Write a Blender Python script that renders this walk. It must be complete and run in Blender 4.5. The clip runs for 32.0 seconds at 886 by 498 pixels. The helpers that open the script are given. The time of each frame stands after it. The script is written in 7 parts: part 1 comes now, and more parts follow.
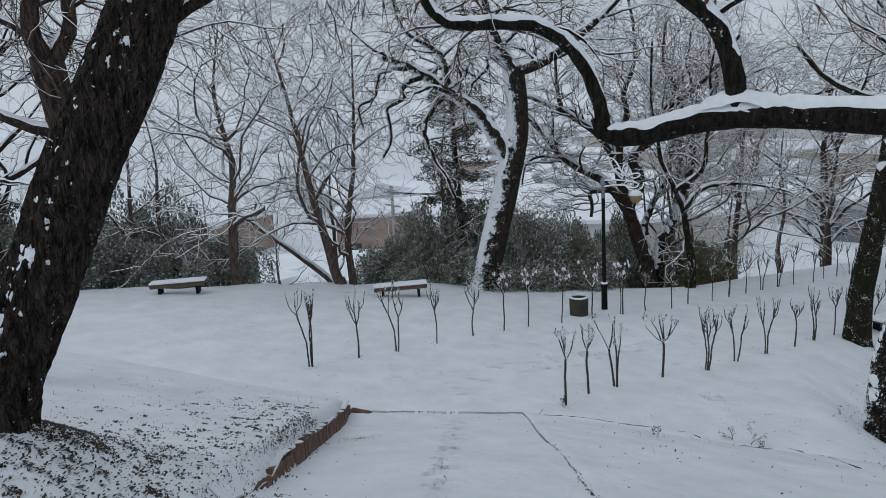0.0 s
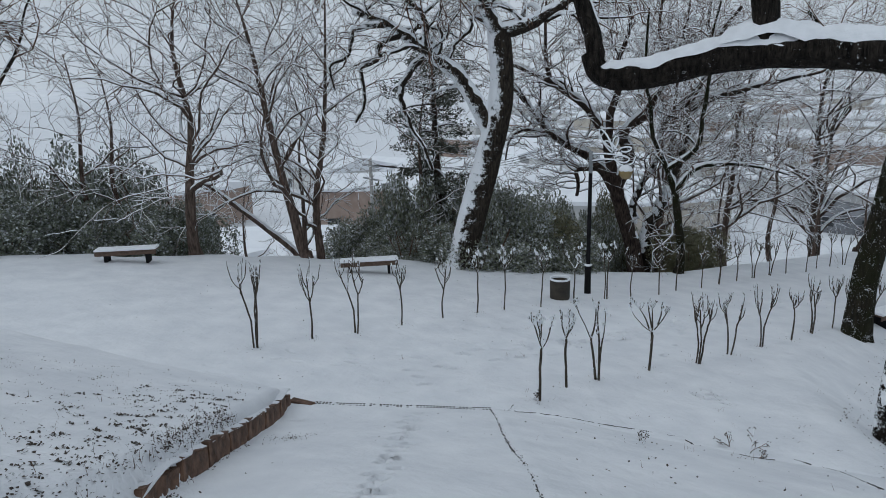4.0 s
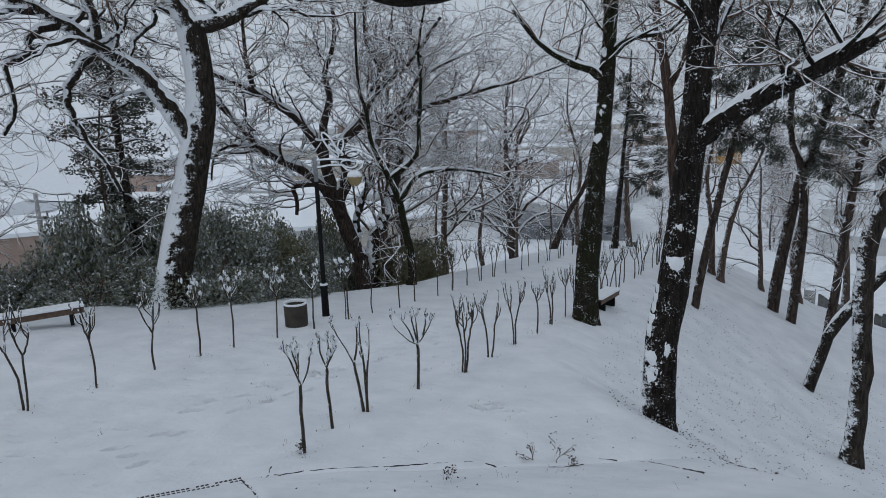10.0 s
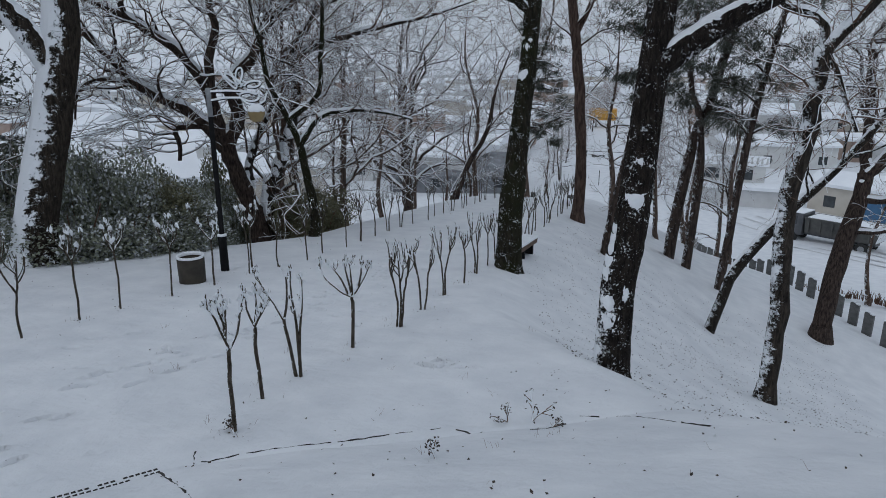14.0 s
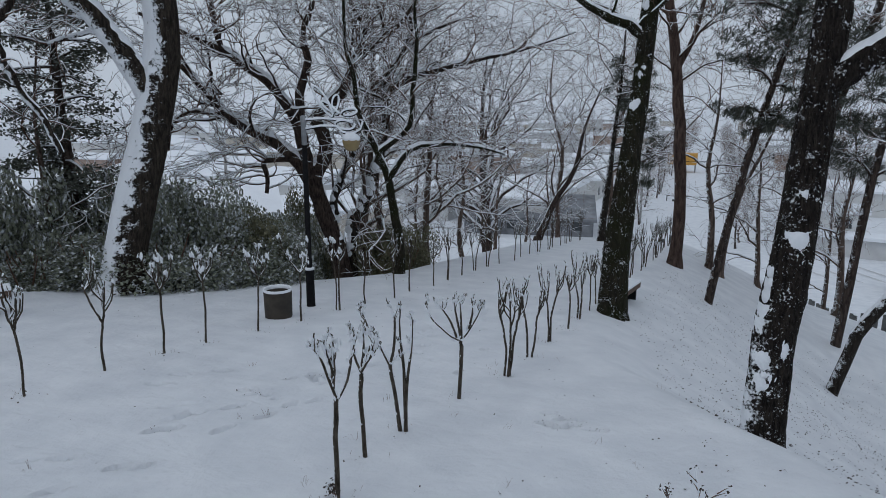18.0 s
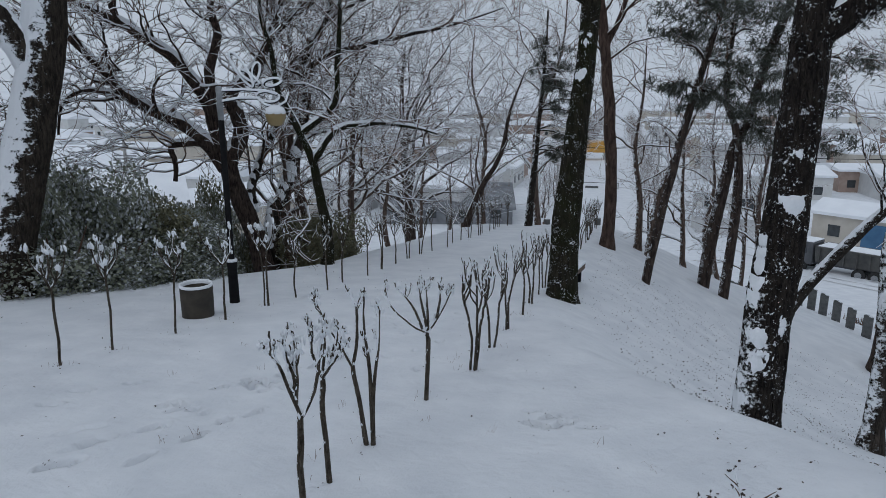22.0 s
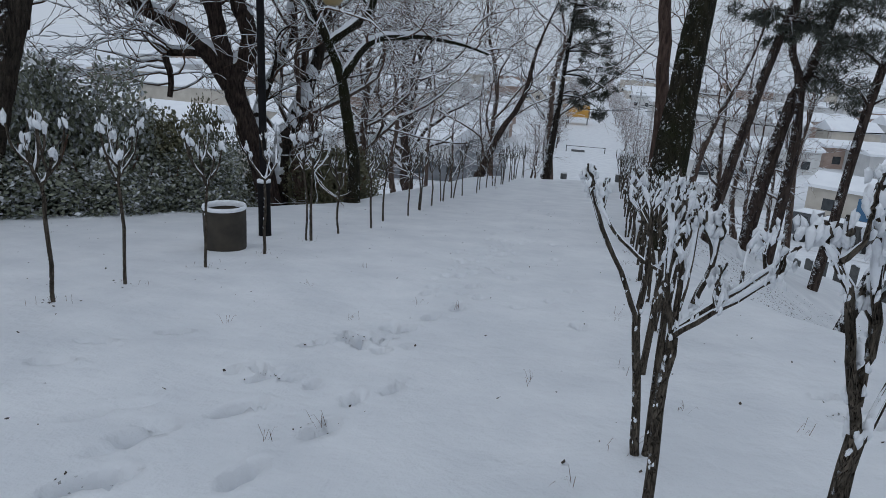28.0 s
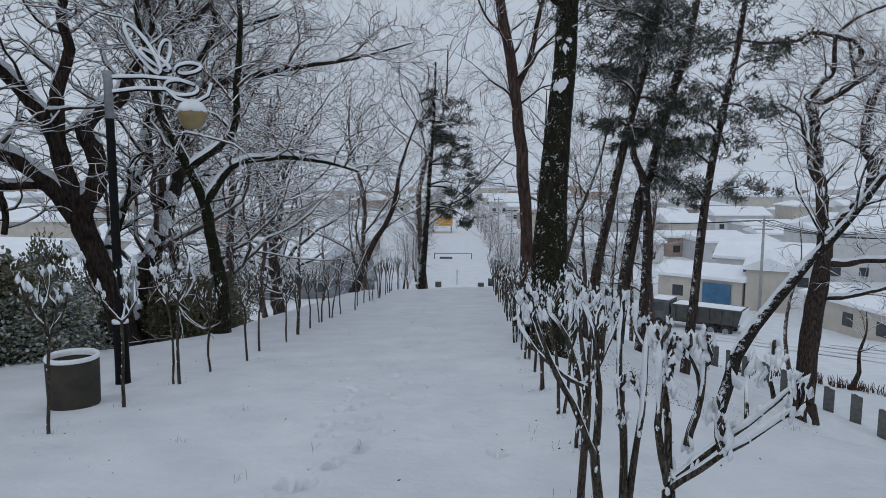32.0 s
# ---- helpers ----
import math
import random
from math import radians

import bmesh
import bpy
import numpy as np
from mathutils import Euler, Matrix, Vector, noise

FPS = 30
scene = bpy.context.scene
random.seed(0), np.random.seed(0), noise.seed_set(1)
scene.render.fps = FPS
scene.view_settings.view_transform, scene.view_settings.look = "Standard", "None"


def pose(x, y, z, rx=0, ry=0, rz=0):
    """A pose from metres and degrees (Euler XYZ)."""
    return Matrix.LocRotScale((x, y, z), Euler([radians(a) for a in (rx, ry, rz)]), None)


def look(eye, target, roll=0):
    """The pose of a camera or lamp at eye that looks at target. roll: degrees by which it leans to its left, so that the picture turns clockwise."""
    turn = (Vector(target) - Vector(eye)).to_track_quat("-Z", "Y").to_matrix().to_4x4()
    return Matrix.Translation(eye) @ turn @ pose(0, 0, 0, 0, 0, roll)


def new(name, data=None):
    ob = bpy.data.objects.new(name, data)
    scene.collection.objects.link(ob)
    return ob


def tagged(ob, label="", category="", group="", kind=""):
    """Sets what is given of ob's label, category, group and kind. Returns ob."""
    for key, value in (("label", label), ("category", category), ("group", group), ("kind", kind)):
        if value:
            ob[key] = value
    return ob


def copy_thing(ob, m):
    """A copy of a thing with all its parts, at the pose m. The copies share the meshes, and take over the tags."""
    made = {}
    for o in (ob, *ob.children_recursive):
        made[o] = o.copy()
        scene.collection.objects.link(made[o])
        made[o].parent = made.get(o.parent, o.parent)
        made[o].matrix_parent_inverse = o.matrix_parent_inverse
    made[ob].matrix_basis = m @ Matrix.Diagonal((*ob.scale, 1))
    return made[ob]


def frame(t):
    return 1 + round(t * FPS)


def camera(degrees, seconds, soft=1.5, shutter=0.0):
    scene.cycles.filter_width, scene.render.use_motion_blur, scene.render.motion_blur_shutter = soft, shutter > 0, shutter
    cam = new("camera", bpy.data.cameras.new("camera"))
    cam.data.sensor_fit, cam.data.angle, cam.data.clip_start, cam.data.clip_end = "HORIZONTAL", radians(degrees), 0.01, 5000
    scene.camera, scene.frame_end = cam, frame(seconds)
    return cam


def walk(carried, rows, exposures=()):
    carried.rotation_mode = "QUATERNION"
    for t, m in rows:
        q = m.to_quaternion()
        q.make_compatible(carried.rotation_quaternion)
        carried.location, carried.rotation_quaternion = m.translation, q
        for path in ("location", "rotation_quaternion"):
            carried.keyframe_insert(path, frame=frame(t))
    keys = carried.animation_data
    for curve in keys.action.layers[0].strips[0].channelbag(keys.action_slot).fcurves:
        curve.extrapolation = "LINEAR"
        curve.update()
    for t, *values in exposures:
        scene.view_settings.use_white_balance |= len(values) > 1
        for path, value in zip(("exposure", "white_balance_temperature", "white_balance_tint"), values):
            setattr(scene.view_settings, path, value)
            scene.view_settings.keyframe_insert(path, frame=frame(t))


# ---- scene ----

# ---- camera ----
cam = camera(67.2, 32.0, 0.3)
PATH = [
    (0, (9.398, -8.084, 5.464), (7.804, -6.953, 5.041), -3.7),
    (0.5, (9.185, -7.926, 5.311), (7.56, -6.806, 4.989), -2.4),
    (1, (9.032, -7.8, 5.16), (7.521, -6.543, 4.785), -1.2),
    (1.5, (8.86, -7.647, 5.148), (7.394, -6.39, 4.629), -1.7),
    (2, (8.76, -7.454, 5.124), (7.272, -6.22, 4.61), -1.3),
    (2.5, (8.753, -7.348, 5.032), (7.389, -5.983, 4.506), 0.4),
    (3, (8.632, -7.205, 4.959), (7.337, -5.787, 4.399), 0.6),
    (3.5, (8.527, -7.017, 4.993), (7.076, -5.749, 4.454), -1.0),
    (5.5, (7.719, -6.84, 4.674), (6.084, -5.772, 4.245), -1.7),
    (6, (7.603, -6.802, 4.696), (6.311, -5.348, 4.231), -0.1),
    (6.5, (7.449, -6.605, 4.555), (6.205, -5.089, 4.161), -0.4),
    (7, (7.272, -6.389, 4.414), (6.08, -4.836, 4.006), -0.5),
    (7.5, (7.111, -6.207, 4.326), (6.179, -4.494, 3.882), -0.5),
    (8, (7.114, -6.054, 4.323), (6.28, -4.298, 3.855), -0.6),
    (8.5, (7.042, -5.969, 4.303), (6.147, -4.24, 3.845), -1.0),
    (9, (6.909, -5.937, 4.247), (5.991, -4.221, 3.788), -1.4),
    (9.5, (6.73, -5.849, 4.217), (5.813, -4.141, 3.723), -1.8),
    (10, (6.599, -5.737, 4.121), (5.674, -4.014, 3.704), -1.9),
    (10.5, (6.414, -5.614, 4.05), (5.475, -3.894, 3.655), -1.6),
    (11, (6.152, -5.542, 3.903), (5.215, -3.831, 3.465), -1.0),
    (11.5, (5.937, -5.416, 3.901), (4.942, -3.757, 3.394), -1.3),
    (12, (5.738, -5.305, 3.827), (4.606, -3.738, 3.315), -1.3),
    (12.5, (5.59, -5.295, 3.78), (4.486, -3.718, 3.238), -1.1),
    (13, (5.515, -5.146, 3.765), (4.552, -3.483, 3.211), 0.3),
    (13.5, (5.5, -5.071, 3.713), (4.788, -3.287, 3.157), 2.0),
    (14, (5.294, -4.968, 3.614), (4.703, -3.139, 3.063), -0.1),
    (14.5, (5.148, -4.844, 3.6), (4.417, -3.058, 3.073), -0.7),
    (16.5, (4.654, -4.497, 3.411), (4.018, -2.642, 3.017), 0.1),
    (17, (4.5, -4.421, 3.406), (3.876, -2.557, 3.038), -0.8),
    (17.5, (4.419, -4.278, 3.343), (3.528, -2.539, 2.919), -1.4),
    (18, (4.327, -4.204, 3.267), (3.535, -2.419, 2.838), 0.1),
    (18.5, (4.196, -4.114, 3.217), (3.506, -2.281, 2.81), -0.0),
    (19, (4.138, -3.989, 3.182), (3.522, -2.132, 2.767), 0.6),
    (19.5, (4.023, -3.865, 3.077), (3.508, -1.979, 2.654), 1.3),
    (20, (3.826, -3.772, 3.028), (3.238, -1.91, 2.596), -1.9),
    (20.5, (3.741, -3.643, 2.976), (2.975, -1.846, 2.547), -2.1),
    (21, (3.63, -3.562, 2.898), (3.066, -1.696, 2.45), -0.2),
    (21.5, (3.499, -3.443, 2.882), (3.05, -1.549, 2.423), 0.5),
    (22, (3.416, -3.327, 2.846), (2.863, -1.459, 2.394), -0.1),
    (22.5, (3.218, -3.192, 2.758), (2.637, -1.314, 2.39), -1.4),
    (23, (3.036, -3.051, 2.671), (2.441, -1.173, 2.327), -2.3),
    (23.5, (2.853, -2.844, 2.544), (2.259, -0.976, 2.145), -1.4),
    (24, (2.651, -2.715, 2.454), (2.155, -0.822, 2.041), 0.1),
    (24.5, (2.451, -2.564, 2.417), (2.004, -0.663, 1.985), 0.4),
    (25, (2.317, -2.441, 2.424), (1.842, -0.549, 1.984), 1.4),
    (25.5, (2.056, -2.305, 2.302), (1.542, -0.423, 1.863), 1.5),
    (27.5, (1.136, -1.662, 1.752), (0.664, 0.244, 1.372), 2.9),
    (28, (0.921, -1.47, 1.692), (0.474, 0.398, 1.133), 3.2),
    (28.5, (0.594, -1.296, 1.631), (0.201, 0.587, 1.086), 3.4),
    (29, (0.564, -1.132, 1.713), (0.29, 0.794, 1.251), 3.2),
    (29.5, (0.615, -1.027, 1.737), (0.375, 0.93, 1.405), 1.9),
    (30, (0.626, -1.039, 1.741), (0.44, 0.942, 1.535), 0.9),
    (30.5, (0.613, -1.037, 1.734), (0.457, 0.95, 1.573), 0.4),
    (31, (0.619, -1.03, 1.715), (0.486, 0.96, 1.562), 0.2),
    (31.5, (0.622, -0.997, 1.689), (0.508, 0.991, 1.509), 0.1),
    (32, (0.642, -1.008, 1.683), (0.55, 0.978, 1.461), 0.2),
]
walk(cam, [(t, look(eye, target, roll)) for t, eye, target, roll in PATH],
     [(0, -0.45, 5900, 6), (6, -0.45, 5900, 6), (13, -0.6, 5800, 8), (23, -0.6, 5780, 8), (32, -0.54, 5780, 8)])

# ---- world and light: an overcast winter morning ----
SUN_EL, SUN_AZ = 52.0, 200.0
world = bpy.data.worlds.new("world")
scene.world = world
world.use_nodes = True
wn = world.node_tree.nodes
wl = world.node_tree.links
wn.clear()
sky = wn.new("ShaderNodeTexSky")
sky.sky_type = "NISHITA"
sky.sun_disc = False
sky.sun_elevation, sky.sun_rotation = radians(SUN_EL), radians(SUN_AZ)
sky.air_density, sky.dust_density, sky.ozone_density = 1.0, 1.5, 1.0
hsv = wn.new("ShaderNodeHueSaturation")
hsv.inputs["Saturation"].default_value = 0.2
bg = wn.new("ShaderNodeBackground")
bg.inputs["Strength"].default_value = 0.1
wout = wn.new("ShaderNodeOutputWorld")
wl.new(sky.outputs[0], hsv.inputs["Color"])
veil = wn.new("ShaderNodeMix")
veil.data_type, veil.blend_type = "RGBA", "LIGHTEN"
veil.inputs["Factor"].default_value = 1.0
veil.inputs[7].default_value = (7.3, 7.55, 7.9, 1)
wl.new(hsv.outputs[0], veil.inputs[6])
wl.new(veil.outputs[2], bg.inputs["Color"])
wl.new(bg.outputs[0], wout.inputs["Surface"])
sun = new("sun", bpy.data.lights.new("sun", "SUN"))
sun.data.energy, sun.data.angle, sun.data.color = 0.5, radians(70), (1.0, 0.97, 0.93)
az, el = radians(SUN_AZ), radians(SUN_EL)
sun.matrix_world = look((0, 0, 60), (-60 * math.sin(az) * math.cos(el), -60 * math.cos(az) * math.cos(el), 60 - 60 * math.sin(el)))


# ---- materials ----
def material(name, rough=0.8, metal=0.0):
    m = bpy.data.materials.new(name)
    m.use_nodes = True
    nt = m.node_tree
    b = nt.nodes["Principled BSDF"]
    b.inputs["Roughness"].default_value = rough
    b.inputs["Metallic"].default_value = metal
    return m, nt, b


def noise_node(nt, scale, detail=4.0, space="Object", rough=0.55, stretch=None):
    tc = nt.nodes.new("ShaderNodeTexCoord")
    n = nt.nodes.new("ShaderNodeTexNoise")
    n.inputs["Scale"].default_value = scale
    n.inputs["Detail"].default_value = detail
    n.inputs["Roughness"].default_value = rough
    if stretch:
        mp = nt.nodes.new("ShaderNodeMapping")
        mp.inputs["Scale"].default_value = stretch
        nt.links.new(tc.outputs[space], mp.inputs[0])
        nt.links.new(mp.outputs[0], n.inputs["Vector"])
    else:
        nt.links.new(tc.outputs[space], n.inputs["Vector"])
    return n.outputs["Fac"]


def ramp(nt, fac, stops):
    r = nt.nodes.new("ShaderNodeValToRGB")
    while len(r.color_ramp.elements) < len(stops):
        r.color_ramp.elements.new(0.5)
    for e, (p, c) in zip(r.color_ramp.elements, stops):
        e.position, e.color = p, (*c, 1.0)
    nt.links.new(fac, r.inputs[0])
    return r.outputs[0]


def math_node(nt, op, a, b):
    n = nt.nodes.new("ShaderNodeMath")
    n.operation = op
    for s, v in zip(n.inputs, (a, b)):
        if isinstance(v, (int, float)):
            s.default_value = v
        else:
            nt.links.new(v, s)
    return n.outputs[0]


def mix_col(nt, fac, a, b):
    n = nt.nodes.new("ShaderNodeMix")
    n.data_type = "RGBA"
    for s, v in ((n.inputs[0], fac), (n.inputs[6], a), (n.inputs[7], b)):
        if isinstance(v, tuple):
            s.default_value = (*v, 1.0)
        elif isinstance(v, (int, float)):
            s.default_value = v
        else:
            nt.links.new(v, s)
    return n.outputs[2]


def bump(nt, b, *heights):
    last = None
    for h, strength, dist in heights:
        n = nt.nodes.new("ShaderNodeBump")
        n.inputs["Strength"].default_value, n.inputs["Distance"].default_value = strength, dist
        nt.links.new(h, n.inputs["Height"])
        if last:
            nt.links.new(last, n.inputs["Normal"])
        last = n.outputs[0]
    nt.links.new(last, b.inputs["Normal"])


def make_snow(name, lo=(0.68, 0.7, 0.735), hi=(0.8, 0.815, 0.84), scale=1.4):
    m, nt, b = material(name, 0.85)
    big = noise_node(nt, scale, 5)
    nt.links.new(ramp(nt, big, [(0.3, lo), (0.7, hi)]), b.inputs["Base Color"])
    b.inputs["Specular IOR Level"].default_value = 0.2
    bump(nt, b, (noise_node(nt, 4.0, 5), 0.6, 0.06), (noise_node(nt, 17.0, 4), 0.4, 0.016), (noise_node(nt, 70.0, 3), 0.4, 0.008))
    return m


SNOW = make_snow("snow")
SNOW_SOFT = make_snow("snow_on_things", (0.8, 0.82, 0.85), (0.88, 0.9, 0.93), 9.0)
WIND = (-0.84, -0.5, 0.2)


def make_bark(name, dark, light, grain=14.0, snowy=0.0, moss=None, speckle=0.0, low=0.0):
    """Furrowed bark; snowy plasters wind-blown snow on its weather side."""
    m, nt, b = material(name, 0.9)
    cover = None
    furrow = noise_node(nt, grain, 5, stretch=(1.0, 1.0, 0.22))
    col = ramp(nt, furrow, [(0.36, dark), (0.74, light)])
    if moss:
        col = mix_col(nt, ramp(nt, noise_node(nt, 1.7, 4), [(0.42, (0, 0, 0)), (0.62, (1, 1, 1))]), col, moss)
    if snowy or speckle:
        geo = nt.nodes.new("ShaderNodeNewGeometry")
        dot = nt.nodes.new("ShaderNodeVectorMath")
        dot.operation = "DOT_PRODUCT"
        dot.inputs[1].default_value = WIND
        nt.links.new(geo.outputs["Normal"], dot.inputs[0])
        patch = math_node(nt, "ADD", math_node(nt, "MULTIPLY", noise_node(nt, 3.2, 7, rough=0.75, stretch=(1.0, 1.0, 1.6)), 3.4), math_node(nt, "MULTIPLY", noise_node(nt, 24.0, 3), 1.3))
        fac = math_node(nt, "ADD", math_node(nt, "ADD", dot.outputs["Value"], patch), snowy - 3.3)
        if low:
            # drifted snow clings to the lower part of the trunk
            sep = nt.nodes.new("ShaderNodeSeparateXYZ")
            nt.links.new(nt.nodes.new("ShaderNodeTexCoord").outputs["Object"], sep.inputs[0])
            rise = nt.nodes.new("ShaderNodeMapRange")
            rise.inputs[1].default_value, rise.inputs[2].default_value = 0.2, 2.3
            rise.inputs[3].default_value, rise.inputs[4].default_value = low, 0.0
            nt.links.new(sep.outputs["Z"], rise.inputs[0])
            fac = math_node(nt, "ADD", fac, rise.outputs[0])
        fac = math_node(nt, "MULTIPLY", fac, 6.0)
        n = nt.nodes.new("ShaderNodeClamp")
        nt.links.new(fac, n.inputs[0])
        fac = n.outputs[0]
        if speckle:
            flecks = math_node(nt, "ADD", noise_node(nt, 30.0, 5, rough=0.7), math_node(nt, "MULTIPLY", noise_node(nt, 4.5, 3), 0.55))
            spots = ramp(nt, flecks, [(1.02 - speckle, (0, 0, 0)), (1.05 - speckle, (1, 1, 1))])
            fac = math_node(nt, "MAXIMUM", fac, spots)
        col = mix_col(nt, fac, col, (0.84, 0.86, 0.89))
        cover = fac
    nt.links.new(col, b.inputs["Base Color"])
    b.inputs["Specular IOR Level"].default_value = 0.15
    vo = nt.nodes.new("ShaderNodeTexVoronoi")
    vo.feature = "DISTANCE_TO_EDGE"
    vo.inputs["Scale"].default_value = grain * 1.5
    mp = nt.nodes.new("ShaderNodeMapping")
    mp.inputs["Scale"].default_value = (1.0, 1.0, 0.25)
    nt.links.new(nt.nodes.new("ShaderNodeTexCoord").outputs["Object"], mp.inputs[0])
    warp = nt.nodes.new("ShaderNodeVectorMath")
    warp.operation = "ADD"
    wob = nt.nodes.new("ShaderNodeTexNoise")
    wob.inputs["Scale"].default_value = 6.0
    nt.links.new(mp.outputs[0], warp.inputs[0])
    nt.links.new(mp.outputs[0], wob.inputs["Vector"])
    shift = nt.nodes.new("ShaderNodeVectorMath")
    shift.operation = "SCALE"
    shift.inputs["Scale"].default_value = 0.12
    nt.links.new(wob.outputs["Color"], shift.inputs[0])
    nt.links.new(shift.outputs[0], warp.inputs[1])
    nt.links.new(warp.outputs[0], vo.inputs["Vector"])
    plates = ramp(nt, vo.outputs["Distance"], [(0.0, (0, 0, 0)), (0.22, (1, 1, 1))])
    if cover is not None:
        plates, furrow = math_node(nt, "MAXIMUM", plates, cover), math_node(nt, "MAXIMUM", furrow, cover)
    bump(nt, b, (plates, 0.9, 0.03), (furrow, 1.0, 0.03), (noise_node(nt, 55.0, 3), 0.5, 0.006))
    return m


# dark, pine, grey and twig bark are lightened to carry distance haze
BARK_DARK_HAZED = make_bark("bark_dark_hazed", (0.0271, 0.02, 0.0189), (0.142, 0.105, 0.0851), 22.0, 0.0)
BARK_OAK = make_bark("bark_oak", (0.0181, 0.0152, 0.0127), (0.0815, 0.0653, 0.0507), 18.0, 1.12)
BARK_MOSS = make_bark("bark_moss", (0.0154, 0.0148, 0.0108), (0.0577, 0.05, 0.0341), 20.0, -0.3, (0.022, 0.024, 0.01), 0.115)
BARK_SPECK = make_bark("bark_speckled", (0.0204, 0.0174, 0.0148), (0.0679, 0.0566, 0.0464), 20.0, 0.05, None, 0.085)
BARK_FURROW = make_bark("bark_furrowed", (0.00948, 0.00786, 0.00636), (0.0744, 0.0587, 0.0481), 26.0, -0.15, None, 0.06)
BARK_BOUGH = make_bark("bark_bough", (0.00814, 0.00705, 0.00608), (0.0489, 0.0408, 0.0334), 24.0, -0.5, None, 0.07)
BARK_RED = make_bark("bark_red", (0.0453, 0.0305, 0.0253), (0.147, 0.1, 0.0802), 12.0, -0.5)
BARK_FORK = make_bark("bark_forked", (0.0109, 0.00872, 0.00848), (0.0507, 0.0418, 0.0338), 20.0, -0.4, None, 0.125, 0.7)
BARK_PATCHY = make_bark("bark_patchy", (0.0204, 0.0174, 0.0148), (0.086, 0.0696, 0.057), 14.0, 0.2)
BARK_PINE_HAZED = make_bark("bark_pine_hazed", (0.0317, 0.0239, 0.0211), (0.124, 0.0936, 0.0781), 14.0, -0.1, None, 0.06)
BARK_GREY_HAZED = make_bark("bark_grey_hazed", (0.0718, 0.0543, 0.0445), (0.246, 0.181, 0.149), 16.0, 0.05)
TWIG = make_bark("twig_bark_hazed", (0.104, 0.0635, 0.0479), (0.303, 0.191, 0.141), 30.0)
SHRUB_BARK = make_bark("shrub_bark", (0.055, 0.046, 0.036), (0.19, 0.16, 0.125), 45.0, -0.2)


def make_plain(name, lo, hi, scale, rough=0.8, metal=0.0, bumps=0.3, dist=0.004):
    m, nt, b = material(name, rough, metal)
    f = noise_node(nt, scale, 6)
    nt.links.new(ramp(nt, f, [(0.3, lo), (0.7, hi)]), b.inputs["Base Color"])
    bump(nt, b, (noise_node(nt, scale * 5, 4), bumps, dist))
    return m


def make_leaf(name, lo, hi, dust=0.82):
    m, nt, b = material(name, 0.6)
    geo = nt.nodes.new("ShaderNodeNewGeometry")
    clump = noise_node(nt, 2.6, 3)
    fac = math_node(nt, "ADD", math_node(nt, "MULTIPLY", geo.outputs["Random Per Island"], 0.62), math_node(nt, "MULTIPLY", clump, 0.76))
    fac = math_node(nt, "SUBTRACT", fac, 0.19)
    col = ramp(nt, fac, [(0.0, lo), (dust - 0.06, hi), (dust, (0.4, 0.42, 0.43)), (1.0, (0.78, 0.8, 0.83))])
    nt.links.new(col, b.inputs["Base Color"])
    return m


# hedge green is lightened for haze; its palest leaves are dusted with snow
LEAF = make_leaf("evergreen_leaf_hazed", (0.09, 0.1, 0.072), (0.25, 0.265, 0.195), 0.63)
LEAF_DUSTED = make_leaf("snowy_leaf", (0.075, 0.09, 0.066), (0.22, 0.24, 0.18), 0.66)
LEAF_BROWN = make_leaf("olive_leaf", (0.085, 0.083, 0.045), (0.2, 0.19, 0.11), 0.9)
NEEDLE = make_leaf("pine_needle", (0.034, 0.04, 0.03), (0.095, 0.1, 0.075), 0.83)
DRY_LEAF = make_leaf("dry_leaf", (0.07, 0.035, 0.018), (0.17, 0.095, 0.05))
DEAD_LEAF = make_leaf("dead_leaf", (0.012, 0.008, 0.006), (0.05, 0.034, 0.023))
BRICK = make_plain("kerb_brick", (0.04, 0.024, 0.017), (0.2, 0.115, 0.075), 7.0, 0.9, 0, 0.6, 0.01)
METAL_BLACK = make_plain("black_paint", (0.006, 0.006, 0.007), (0.014, 0.014, 0.015), 8.0, 0.65)
METAL_BLACK.node_tree.nodes['Principled BSDF'].inputs['Specular IOR Level'].default_value = 0.08
METAL_GREY = make_plain("galvanised_steel", (0.25, 0.26, 0.27), (0.36, 0.37, 0.38), 12.0, 0.5, 0.6)
BIN = make_plain("brown_bin", (0.026, 0.022, 0.017), (0.06, 0.05, 0.037), 5.0, 0.8)
SHADE = make_plain("amber_shade", (0.2, 0.145, 0.06), (0.3, 0.225, 0.1), 6.0, 0.45)
WOOD = make_plain("bench_wood", (0.07, 0.045, 0.03), (0.14, 0.09, 0.065), 14.0, 0.75)
STONE = make_plain("grey_stone", (0.08, 0.083, 0.082), (0.16, 0.16, 0.157), 7.0, 0.9, 0, 0.5, 0.01)
SLUSH = make_plain("slush", (0.5, 0.5, 0.51), (0.66, 0.67, 0.69), 5.0, 0.7)
CONCRETE = make_plain("concrete", (0.3, 0.3, 0.29), (0.42, 0.41, 0.4), 3.0, 0.9)
# iron of the drain; also the dark of the shade lines along the snow edge
DRAIN_AND_SHADE = make_plain("drain_iron_and_shade", (0.02, 0.02, 0.02), (0.06, 0.055, 0.05), 20.0, 0.7, 0.4)


# ---- the lie of the land ----
CX, CY = 1.31, -0.87
UX, UY = 0.84, -0.54
WX, WY = 0.54, 0.84


def lerp_at(v, xs, ys):
    return np.interp(v, xs, ys)


def smooth(v, a, b):
    t = np.clip((v - a) / (b - a), 0, 1)
    return t * t * (3 - 2 * t)


